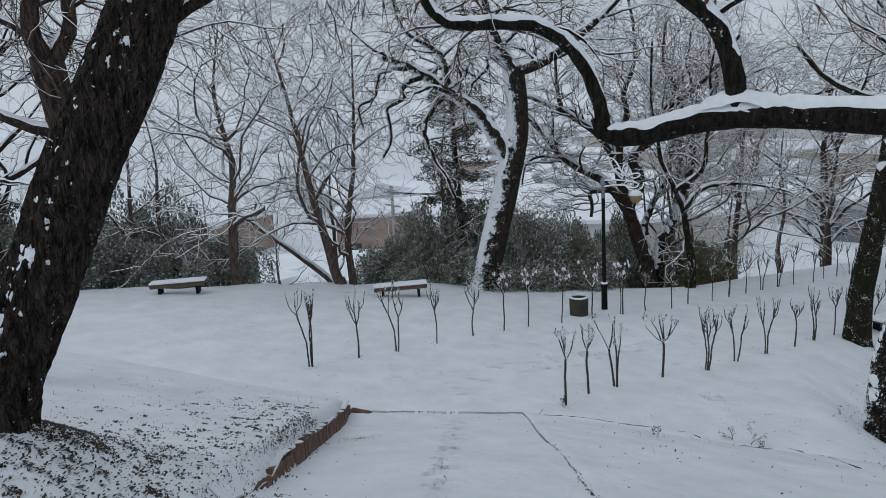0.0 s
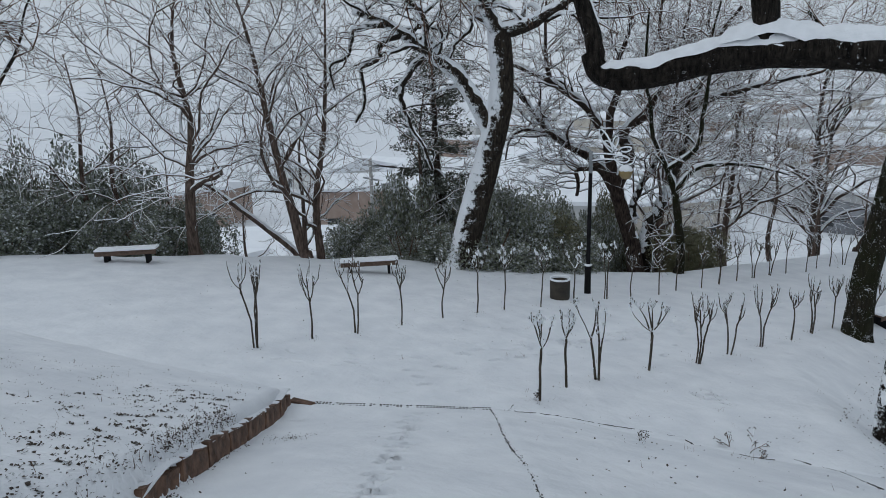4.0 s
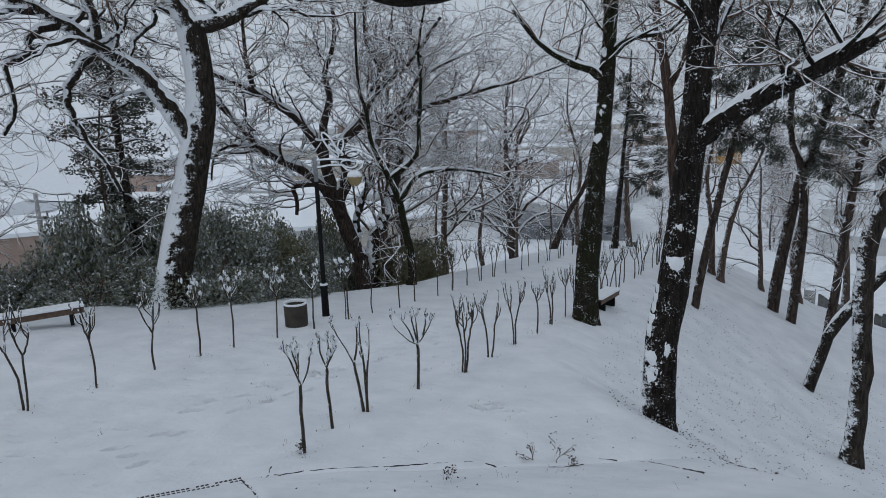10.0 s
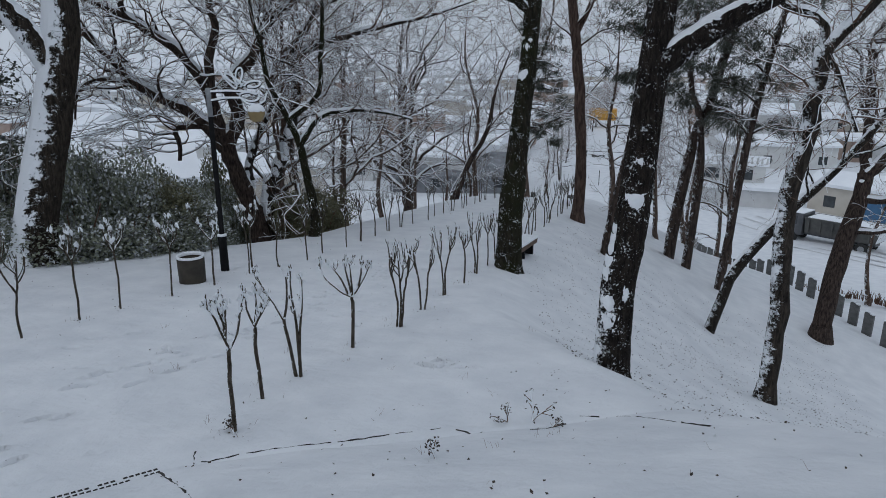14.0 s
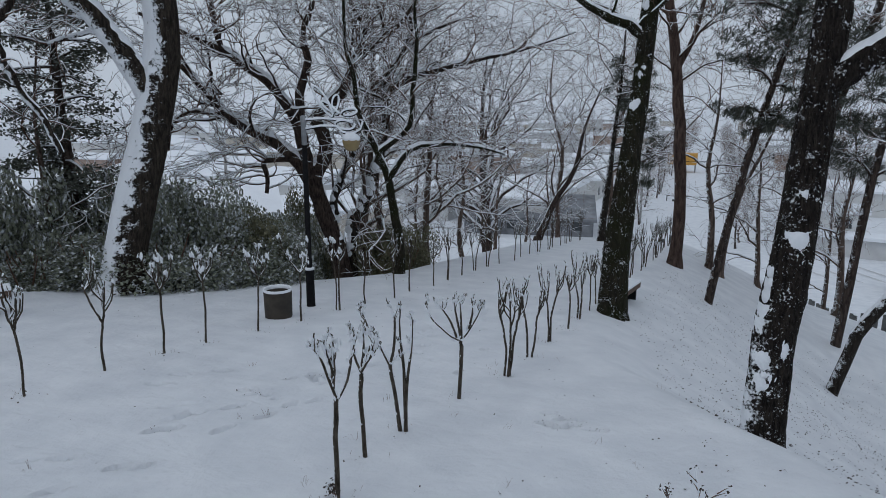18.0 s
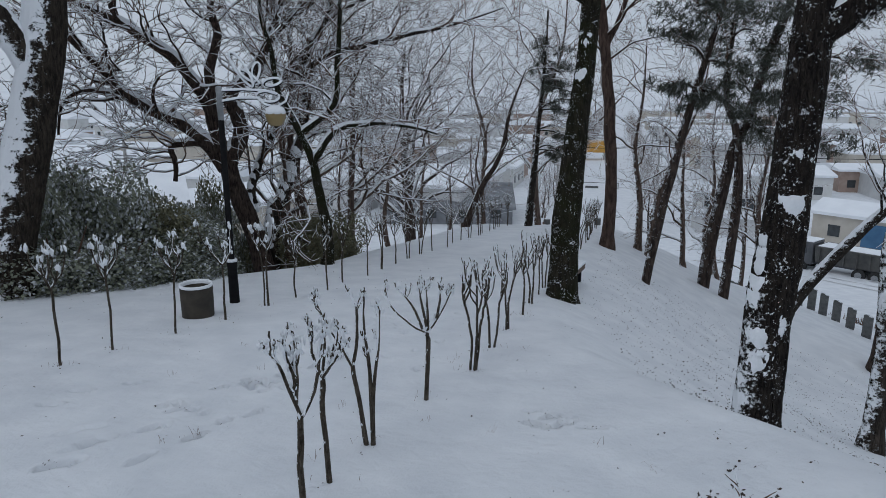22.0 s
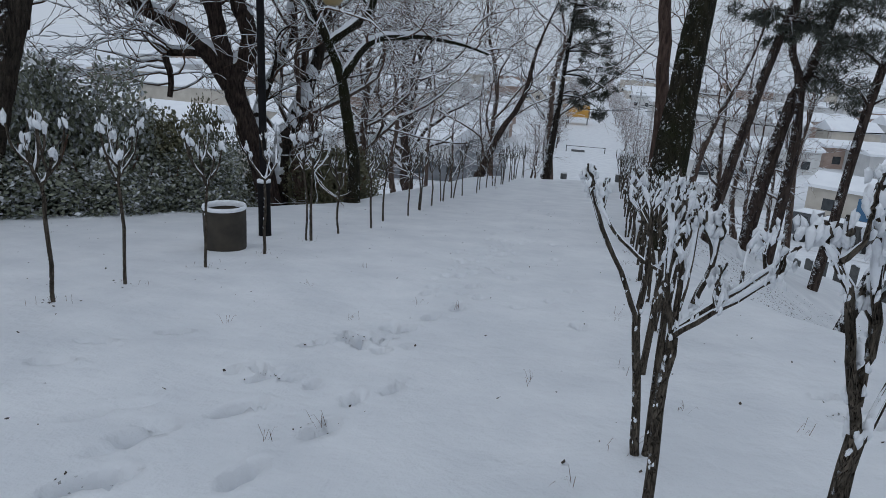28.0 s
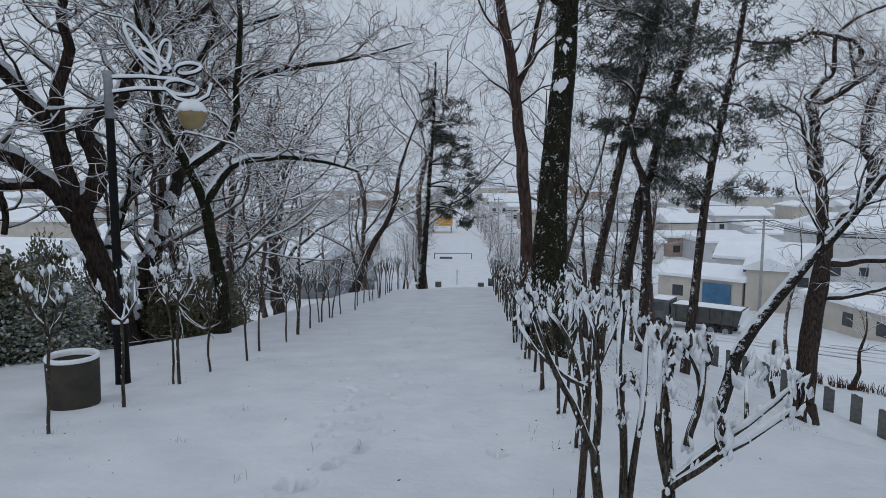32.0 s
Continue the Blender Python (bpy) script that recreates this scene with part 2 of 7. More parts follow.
def plaza_z(x, y):
    return -0.045 + 0.03 * np.clip(x, -16, 8) - 0.13 * np.clip(y, -14, 10) - 0.11 * np.clip(y - 10, 0, 21)


def ground_z(x, y):
    """Height of the snow: a sloping avenue, a steep ramp up to the start, banks on both sides, the plain below."""
    x, y = np.asarray(x, float), np.asarray(y, float)
    rx, ry = x - CX, y - CY
    d = rx * UX + ry * UY
    w = rx * WX + ry * WY + 0.055 * np.clip(d, 0, 9)
    raw = d
    d = d - 0.42 * np.clip(w, 0, 12) + 0.42 * np.clip(-w - 2.9, 0, 7)
    d = np.clip(d, 0, 15)
    z = plaza_z(x - d * UX, y - d * UY) + 0.355 * d
    z = z - 0.12 * smooth(-w, 1.2, 2.8) * (1 - smooth(-w, 2.98, 3.1)) * smooth(d, 0.1, 0.8)
    fade = smooth(d, 4.9, 6.0)
    left = smooth(-w, 2.98 - 0.55 * fade, 3.03 + 0.5 * fade) * smooth(d, 0.05, 0.4)
    z = z + left * (0.26 + 0.03 * np.clip(-w - 3, 0, 8))
    z = z + 0.42 * np.exp(-((x - 4.48) ** 2 + (y + 8.22) ** 2) / 0.8) * smooth(-w, 3.05, 3.9)
    z = z + 0.04 * smooth(w, 0.0, 0.1) * smooth(d, 0.0, 0.1)
    z = z + 0.03 * smooth(w, 0.12, 0.3) * (1 - smooth(raw - 0.42 * np.clip(w, 0, 12), -0.06, 0.03)) * (1 - smooth(w, 5, 7)) * (1 - smooth(-raw, 0.15, 0.9))
    xe = lerp_at(y, [-12, 0, 4, 6, 8, 11, 14, 40], [16, 7.6, 3.95, 2.5, 1.85, 1.5, 1.6, 2.0])
    floor = lerp_at(y, [-20, 10, 20, 30, 36, 50, 55], [-6.0, -6.4, -7.15, -7.75, -8.5, -10.9, -11.3])
    low = lerp_at(y, [30, 55], [-8.2, -11.3])
    over = np.clip(x - xe, 0, 400)
    bank = 0.44 * over * over / (over + 0.8) + 0.05 * over - 0.2 * np.clip(over - 6, 0, 12)
    bank = bank + 0.16 * np.clip(over - 2, 0, 4) * smooth(y, 9.5, 14) * (1 - smooth(y, 18, 22))
    z = np.where(over > 0, np.maximum(z - bank, np.minimum(floor, z)), z)
    xl = lerp_at(y, [-40, -5, 0, 4, 6.8, 8.2, 10.5, 12, 14, 20, 31], [-18, -15, -13.6, -11.6, -10.0, -7.6, -6.6, -5.4, -4.8, -4.6, -4.2])
    fall = np.clip(xl - x, 0, 400)
    z = np.where(fall > 0, np.maximum(z - 0.55 * np.maximum(fall - 0.5, 0) - 0.1 * smooth(fall, 0, 1), np.minimum(low, z)), z)
    ahead = np.clip(y - 31, 0, 400)
    z = np.where(ahead > 0, np.maximum(z - 0.4 * ahead, np.minimum(low, z)), z)
    return z


WAVES = ((0.9, 0.5, 0.3, 0.018), (0.4, 1.3, 1.7, 0.014), (2.3, 1.1, 0.6, 0.008), (1.2, 2.9, 2.2, 0.008), (4.1, 3.2, 0.9, 0.004), (3.3, 5.7, 1.1, 0.004))


def drift(x, y):
    """Low waves in the snow near the walk."""
    out = 0.0 * x
    for fx, fy, ph, amp in WAVES:
        out = out + amp * np.sin(fx * x + fy * y + ph) * np.cos(0.7 * fy * x - fx * y + 2 * ph)
    return np.where((np.abs(x) < 40) & (np.abs(y) < 60), out, 0.0)


def gz(x, y):
    return float(ground_z(x, y) + drift(x, y))


def mesh_object(name, verts, faces, mat, parent=None, smooth_shade=True):
    me = bpy.data.meshes.new(name)
    me.from_pydata(verts, [], faces)
    me.materials.append(mat)
    if smooth_shade:
        me.polygons.foreach_set("use_smooth", [True] * len(me.polygons))
    ob = new(name, me)
    if parent:
        ob.parent = parent
    return ob


def part(name, bm, mat, parent, label=""):
    me = bpy.data.meshes.new(name)
    bm.to_mesh(me)
    bm.free()
    me.materials.append(mat)
    ob = new(name, me)
    if parent:
        ob.parent = parent
    if label:
        ob["label"] = label
    return ob


def thing(name, x, y, z, label, category, group="", turn=0.0):
    e = new(name)
    e.empty_display_size = 0.2
    e.matrix_basis = pose(x, y, z, 0, 0, turn)
    return tagged(e, label, category, group)


def box(bm, x0, y0, z0, x1, y1, z1, bev=0.0):
    r = bmesh.ops.create_cube(bm, size=1.0, matrix=Matrix.LocRotScale(((x0 + x1) / 2, (y0 + y1) / 2, (z0 + z1) / 2), None, (x1 - x0, y1 - y0, z1 - z0)))
    if bev:
        es = list({e for v in r["verts"] for e in v.link_edges})
        bmesh.ops.bevel(bm, geom=es, offset=bev, segments=2, affect="EDGES", profile=0.6)


def lathe(bm, rings, sides=24, caps=True):
    """A turned shape from (radius, height) rings."""
    loops = [[bm.verts.new((r * math.cos(2 * math.pi * k / sides), r * math.sin(2 * math.pi * k / sides), z)) for k in range(sides)] for r, z in rings]
    for a, b in zip(loops, loops[1:]):
        for k in range(sides):
            f = bm.faces.new((a[k], a[(k + 1) % sides], b[(k + 1) % sides], b[k]))
            f.smooth = True
    if caps:
        bm.faces.new(loops[-1])
        bm.faces.new(loops[0][::-1])


# footprints: dents of (x, y, turn, length, width, depth)
prints = []
rnd = random.Random(5)
for k in range(27):
    # a trail of small paw prints coming down the ramp, left and right in turn
    t = k / 26
    bx, by = 5.4 - 4.15 * t + 0.04 * math.sin(k * 2.1), -5.5 + 3.3 * t + 0.03 * math.sin(k * 1.3)
    s = -0.06 if k % 2 else 0.06
    prints.append((bx + s * 0.62 + rnd.uniform(-.02, .02), by + s * 0.78 + rnd.uniform(-.02, .02), 142 + rnd.uniform(-20, 20), 0.16, 0.125, 0.15))
    if k % 3 == 0:
        prints.append((bx - s * 0.5, by - s * 0.7, 142, 0.13, 0.1, 0.11))
for px, py, turn, ln in ((-0.78, 3.05, 70, .34), (-0.56, 3.49, 80, .3), (-1.03, 2.02, 60, .32), (-0.91, 1.51, 75, .34), (-1.18, 1.07, 50, .36), (-1.12, 0.58, 60, .36),
                         (-0.37, 1.88, 80, .28), (-0.37, 1.4, 80, .3), (-0.5, 0.85, 70, .32), (-1.05, 2.79, 60, .26), (-0.3, 4.37, 90, .26), (-0.2, 2.11, 85, .26), (-2.15, 2.67, 30, .3),
                         (-2.37, 1.71, 30, .3), (-2.45, 2.19, 35, .28), (-0.77, 3.09, 95, .3), (-0.7, 3.54, 80, .3), (-0.45, 3.96, 90, .3), (-0.72, 4.86, 85, .28), (0.85, 4.24, 90, .28),
                         (-1.31, -0.37, 40, .3), (-0.74, -0.96, 60, .28), (-0.39, -1.01, 50, .26), (-0.05, -1.13, 70, .28), (-0.72, -0.3, 60, .28), (-1.61, -1.61, 30, .34), (-1.04, 0.63, 50, .3),
                         (-0.88, 1.52, 50, .26), (-0.53, -0.17, 60, .26), (2.56, 2.7, 0, .26), (2.86, 2.78, 20, .26), (2.5, 3.08, 10, .22), (3.12, 2.71, 10, .3), (2.7, 2.95, 40, .24)):
    prints.append((px, py, turn + rnd.uniform(-12, 12), ln * 0.85, ln * 0.36, 0.16))
for k in range(9):
    # trodden patch of overlapping prints
    prints.append((-0.78 + rnd.gauss(0, 0.16), 3.05 + rnd.gauss(0, 0.1), rnd.uniform(0, 180), rnd.uniform(0.12, 0.2), 0.09, rnd.uniform(0.1, 0.16)))
for cx_, cy_ in ((-1.03, 2.02), (2.75, 2.8)):
    for k in range(5):
        prints.append((cx_ + rnd.gauss(0, 0.14), cy_ + rnd.gauss(0, 0.1), rnd.uniform(0, 180), rnd.uniform(0.1, 0.16), 0.08, 0.11))
for k in range(46):
    prints.append((rnd.gauss(-0.45, 0.45), 4.6 + 0.11 * k, 90 + rnd.uniform(-20, 20), rnd.uniform(0.14, 0.28), 0.1, rnd.uniform(0.04, 0.1)))
for k in range(22):
    prints.append((-0.6 + rnd.uniform(-0.35, 0.35), 5.2 + k * 0.7, 90 + rnd.uniform(-25, 25), 0.26, 0.11, 0.08))
for k in range(30):
    prints.append((rnd.uniform(-3.0, 0.8), rnd.uniform(-4.0, 1.5), rnd.uniform(20, 80), 0.24, 0.1, rnd.uniform(0.04, 0.08)))


def axis_steps(stops, fine, far):
    """Grid lines, close where the walk passes, ever wider out to the horizon."""
    mid = []
    for (a, b), s in zip(zip(stops, stops[1:]), fine):
        mid += list(np.arange(a, b - 1e-6, s))
    out, s, v = [stops[-1]], fine[-1], stops[-1]
    while v < far:
        s *= 1.2
        v += s
        out.append(v)
    low, s, v = [], fine[0], stops[0]
    while v > -far:
        s *= 1.2
        v -= s
        low.append(v)
    return np.array(low[::-1] + mid + out)


GXS = axis_steps((-8.0, -2.8, 5.6, 8.5), (0.1, 0.034, 0.1), 3200.0)
GYS = axis_steps((-9.0, -5.6, 9.6, 13.0), (0.08, 0.04, 0.1), 3200.0)
gx, gy = np.meshgrid(GXS, GYS, indexing="ij")
gzs = ground_z(gx, gy)
gzs = gzs + drift(gx, gy)
for px, py, turn, ln, wd, dp in prints:
    c, s = math.cos(radians(turn)), math.sin(radians(turn))
    ii = np.searchsorted(GXS, [px - 0.5, px + 0.5])
    jj = np.searchsorted(GYS, [py - 0.5, py + 0.5])
    lx, ly = gx[ii[0]:ii[1], jj[0]:jj[1]] - px, gy[ii[0]:ii[1], jj[0]:jj[1]] - py
    q = ((lx * c + ly * s) / ln * 2) ** 2 + ((ly * c - lx * s) / wd * 2) ** 2
    gzs[ii[0]:ii[1], jj[0]:jj[1]] += -dp * np.exp(-q ** 4) * (0.75 + 0.35 * np.sin(37 * lx + 5 * px) * np.cos(31 * ly)) + 0.12 * dp * np.exp(-((q - 1.9) ** 2) * 1.6) * (0.6 + 0.4 * np.sin(9 * lx + 7 * ly))
nx, ny = gx.shape
gverts = np.stack([gx, gy, gzs], -1).reshape(-1, 3)
idx = np.arange(nx * ny).reshape(nx, ny)
gfaces = np.stack([idx[:-1, :-1], idx[1:, :-1], idx[1:, 1:], idx[:-1, 1:]], -1).reshape(-1, 4)
ground = tagged(mesh_object("ground", gverts.tolist(), gfaces.tolist(), SNOW), "snow-covered sloping park ground with footprints", "ground", kind="structure")


# ---- growing wood ----
class Wood:
    """Gathers tubes of wood and the snow lying on them."""

    def __init__(self, seed, extra=1):
        self.extra = extra
        self.r = random.Random(seed)
        self.limbs, self.foot = [], None
        self.v, self.f = [], []
        self.tv, self.tf = [], []
        self.sv, self.sf = [], []
        self.tips = []

    def tube(self, V, F, pts, rads, sides):
        base = len(V)
        n = len(pts)
        for i, p in enumerate(pts):
            t = (pts[min(i + 1, n - 1)] - pts[max(i - 1, 0)]).normalized()
            a = t.cross(Vector((0.31, 0.95, 0.05)))
            if a.length < 0.2:
                a = t.cross(Vector((0.95, 0.1, 0.3)))
            a.normalize()
            b = t.cross(a)
            for k in range(sides):
                c, s = COS[sides][k]
                V.append(p + (a * c + b * s) * rads[i])
        for i in range(n - 1):
            o = base + i * sides
            for k in range(sides):
                k2 = (k + 1) % sides
                F.append((o + k, o + k2, o + sides + k2, o + sides + k))
        F.append(tuple(base + (n - 1) * sides + k for k in range(sides)))

    def snow(self, pts, rads, amount=1.0):
        """The ridge of snow on a branch: plain on twigs, lumpy and ragged on thick limbs."""
        thick = max(rads) > 0.045
        if thick:
            np_, nr_ = [], []
            for i in range(len(pts) - 1):
                k = max(1, min(12, int((pts[i + 1] - pts[i]).length / 0.07)))
                for j in range(k):
                    np_.append(pts[i].lerp(pts[i + 1], j / k))
                    nr_.append(rads[i] + (rads[i + 1] - rads[i]) * j / k)
            pts, rads = np_ + [pts[-1]], nr_ + [rads[-1]]
        n = len(pts)
        base = len(self.sv)
        cols = 7 if thick else 4
        for i, p in enumerate(pts):
            t = (pts[min(i + 1, n - 1)] - pts[max(i - 1, 0)]).normalized()
            flat = math.sqrt(max(0.0, 1 - t.z * t.z))
            s = t.cross(Vector((0, 0, 1)))
            s = s.normalized() if s.length > 0.05 else Vector((1, 0, 0))
            u = s.cross(t)
            if u.z < 0:
                u = -u
            r = rads[i]
            lie = max(0.0, flat - 0.25)
            h = (0.009 + (0.36 if thick else 0.5) * r) * amount * lie
            if i in (0, n - 1):
                h *= 0.2
            if not thick:
                h *= self.r.uniform(0.6, 1.25)
                w = max(r * (0.85 if flat > 0.4 else 0.4), 0.005)
                lo = r * 0.5
                self.sv += [p + s * w + u * lo, p + s * w * 0.6 + u * (r * 0.85 + h), p - s * w * 0.6 + u * (r * 0.85 + h), p - s * w + u * lo]
                continue
            wide = min(1.0, lie / 0.35)
            for k, q in enumerate((-1, -0.8, -0.4, 0, 0.4, 0.8, 1)):
                m = noise.noise(p * 5.0 + Vector((q * 1.3, 0, 7))) + 0.5 * noise.noise(p * 14.0 + Vector((q * 3, 2, 0)))
                side = q * r * (0.78 + 0.25 * m) * (0.25 + 0.75 * wide)
                arch = math.sqrt(max(0.0, 1 - (side / r) ** 2)) if abs(side) < r else 0.0
                up = r * arch + 0.008 * (1 - abs(q)) + (h * math.sqrt(max(0.0, 1 - q * q)) * (1 + 0.55 * m) if abs(q) < 1 else -0.04 * r)
                if wide < 0.15:
                    up = r * 0.5
                self.sv.append(p + s * side + u * up)
        for i in range(n - 1):
            o = base + i * cols
            for k in range(cols - 1):
                self.sf.append((o + k, o + k + 1, o + k + cols + 1, o + k + cols))

    def limb(self, pts, r0, r1, sides=10, snow=1.0, bends=3, wobble=0.03):
        """A thick limb along pts, smoothed; returns its points and radii."""
        fine = []
        n = len(pts)
        for i in range(n - 1):
            p0, p1, p2, p3 = pts[max(i - 1, 0)], pts[i], pts[i + 1], pts[min(i + 2, n - 1)]
            for k in range(bends):
                t = k / bends
                fine.append(0.5 * ((2 * p1) + (p2 - p0) * t + (2 * p0 - 5 * p1 + 4 * p2 - p3) * t * t + (3 * p1 - p0 - 3 * p2 + p3) * t ** 3))
        fine.append(pts[-1])
        m = len(fine)
        rads = [r0 + (r1 - r0) * (i / (m - 1)) ** 0.9 for i in range(m)]
        for i in range(1, m - 1):
            w = wobble * rads[i] * 6
            fine[i] = fine[i] + Vector((self.r.uniform(-w, w), self.r.uniform(-w, w), self.r.uniform(-w, w)))
            rads[i] *= self.r.uniform(0.94, 1.08)
        vs, fs = [], []
        self.tube(vs, fs, fine, rads, sides)
        if self.foot:
            fv, ff = self.foot
            n0 = len(vs)
            vs += fv
            fs += [tuple(i + n0 for i in f) for f in ff]
            self.foot = None
        self.limbs.append((vs, fs))
        if snow:
            self.snow(fine, rads, snow)
        return fine, rads

    def rough_limb(self, pts, r0, r1, foot=0.5, deep=0.03, sides=84, bends=26):
        """A thick trunk whose furrowed bark is real relief."""
        fine = []
        n = len(pts)
        for i in range(n - 1):
            p0, p1, p2, p3 = pts[max(i - 1, 0)], pts[i], pts[i + 1], pts[min(i + 2, n - 1)]
            for k in range(bends):
                t = k / bends
                fine.append(0.5 * ((2 * p1) + (p2 - p0) * t + (2 * p0 - 5 * p1 + 4 * p2 - p3) * t * t + (3 * p1 - p0 - 3 * p2 + p3) * t ** 3))
        fine.append(pts[-1])
        m = len(fine)
        vs, fs, rads, run = [], [], [], 0.0
        for i, p in enumerate(fine):
            if i:
                run += (p - fine[i - 1]).length
            t = (fine[min(i + 1, m - 1)] - fine[max(i - 1, 0)]).normalized()
            a = t.cross(Vector((0.31, 0.95, 0.05))).normalized()
            b = t.cross(a)
            rad = r0 + (r1 - r0) * i / (m - 1)
            rads.append(rad)
            swell = foot * math.exp(-run / 0.22)
            for k in range(sides):
                g = 2 * math.pi * k / sides
                c, s = math.cos(g), math.sin(g)
                q = Vector((c * rad * 17, s * rad * 17, run * 3.2))
                q += Vector((noise.noise(q * 0.6), noise.noise(q * 0.6 + Vector((9, 3, 1))), 0)) * 0.8
                ridge = min(1.0, abs(noise.noise(q)) / 0.22)
                cross = min(1.0, abs(noise.noise(Vector((c * rad * 9 + 5, s * rad * 9, run * 11)))) / 0.12)
                lump = 0.03 * noise.noise(Vector((c * 1.6, s * 1.6, run * 1.1)))
                d = deep * (ridge - 1) + deep * 0.35 * (cross - 1) * ridge + 0.006 * noise.noise(q * 4.0) + lump
                root = swell * (0.75 + 0.45 * math.sin(5 * g + 1.0))
                vs.append(p + (a * c + b * s) * (rad * (1 + root) + d))
        for i in range(m - 1):
            o = i * sides
            for k in range(sides):
                k2 = (k + 1) % sides
                fs.append((o + k, o + k2, o + sides + k2, o + sides + k))
        self.limbs.append((vs, fs))
        return fine, rads

    def grow(self, p, d, length, r, level, droop=0.0, gnarl=0.25, kids=4, snow=1.0):
        """A branch with smaller ones, down to twigs."""
        n = max(4, min(8, int(length / 0.13) + 1)) if level < 2 else max(4, min(8, int(length / 0.24) + 2))
        pts, rads = [p.copy()], [r]
        step = length / (n - 1)
        d = d.normalized()
        u = self.r.uniform
        gn = gnarl * (0.5, 0.65, 0.85, 0.9)[min(level, 3)]
        for i in range(1, n):
            d = (d + Vector((u(-gn, gn), u(-gn, gn), u(-gn, gn) * 0.8 + 0.05 - droop * i / n))).normalized()
            pts.append(pts[-1] + d * step)
            rads.append(r * (1 - 0.62 * i / (n - 1)))
        if r > 0.03:
            self.tube(self.v, self.f, pts, rads, 7 if r > 0.07 else 5)
        else:
            self.tube(self.tv, self.tf, pts, rads, 4 if level else 3)
        if snow and (level > 1 or u(0, 1) < (0.95 if level else 0.45)):
            self.snow(pts, rads, snow)
        if level == 0:
            self.tips.append(pts[-1])
            return
        if level <= 1:
            kids = max(2, kids - 1)
        for k in range(kids):
            i = max(1, min(n - 1, int((0.25 + 0.75 * (k + u(0, 0.8)) / kids) * (n - 1) + 0.5)))
            t = (pts[i] - pts[i - 1]).normalized()
            side = t.cross(Vector((u(-1, 1), u(-1, 1), u(-0.6, 1)))).normalized()
            nd = t * u(0.45, 0.9) + side * u(0.6, 1.0) if level > 1 else t * u(0.7, 1.1) + side * u(0.45, 0.8)
            self.grow(pts[i], nd, length * u(0.38, 0.66), max(rads[i] * u(0.42, 0.62), 0.0065 if level == 1 else 0.01), level - 1, droop, gnarl, kids, snow)
        self.grow(pts[-1], d, length * 0.55, max(rads[-1] * 0.9, 0.0065), level - 1, droop, gnarl, kids, snow)

    def crown(self, pts, rads, start, count, length, level, droop=0.0, gnarl=0.25, kids=4, rise=0.35, ratio=0.4, snow=1.0):
        """Branches all along a limb from the share start of its length."""
        n = len(pts)
        u = self.r.uniform
        count = int(count * 1.4)
        for k in range(count):
            i = min(n - 1, int((start + (1 - start) * (k + u(0, 0.9)) / count) * (n - 1)))
            t = (pts[min(i + 1, n - 1)] - pts[max(i - 1, 0)]).normalized()
            a = u(0, 6.283)
            side = Vector((math.cos(a), math.sin(a), u(-0.1, 0.6)))
            nd = side + t * 0.4 + Vector((0, 0, rise))
            self.grow(pts[i], nd, length * u(0.6, 1.15), max(0.02, rads[i] * ratio * u(0.6, 1.1)), level + self.extra, droop, gnarl, kids, snow)

    def finish(self, name, label, category, base, bark, twig=None, group="", site=None):
        if site:
            # the plant is set at another spot and size than it was drawn
            base = tuple(site @ Vector(base))
            self.limbs = [([site @ p for p in vs], fs) for vs, fs in self.limbs]
            self.v, self.tv, self.sv = [[site @ p for p in vs] for vs in (self.v, self.tv, self.sv)]
        e = thing(name, *base, label, category, group)
        o = Vector(base)
        for k, (vs, fs) in enumerate(self.limbs):
            mesh_object("limb" if k else "trunk", [p - o for p in vs], fs, bark, e)
        if self.v:
            mesh_object("branchwork", [p - o for p in self.v], self.f, bark, e)["kind"] = "stuff"
        if self.tv:
            mesh_object("twig_growth", [p - o for p in self.tv], self.tf, twig or TWIG, e)["kind"] = "stuff"
        if self.sv:
            cover = mesh_object("snow_cover", [p - o for p in self.sv], self.sf, SNOW_SOFT, e)
            cover["label"], cover["kind"] = "snow lying along the branches", "stuff"
        return e


COS = {n: [(math.cos(2 * math.pi * k / n), math.sin(2 * math.pi * k / n)) for k in range(n)] for n in range(3, 17)}


def V3(*rows):
    return [Vector(r) for r in rows]


def resited(old, to, size):
    """Carries a plant drawn round the point old to the point to, at another size."""
    return Matrix.Translation(to) @ Matrix.Scale(size, 4) @ Matrix.Translation(-Vector(old))


def flare(w, base, r, foot=1.6, height=0.5, sides=10):
    """The spread foot of a trunk."""
    pts = [base + Vector((0, 0, -0.15)), base + Vector((0, 0, 0.08)), base + Vector((0, 0, height))]
    vs, fs = [], []
    w.tube(vs, fs, pts, [r * foot, r * 1.25, r * 0.98], sides)
    w.foot = (vs, fs)


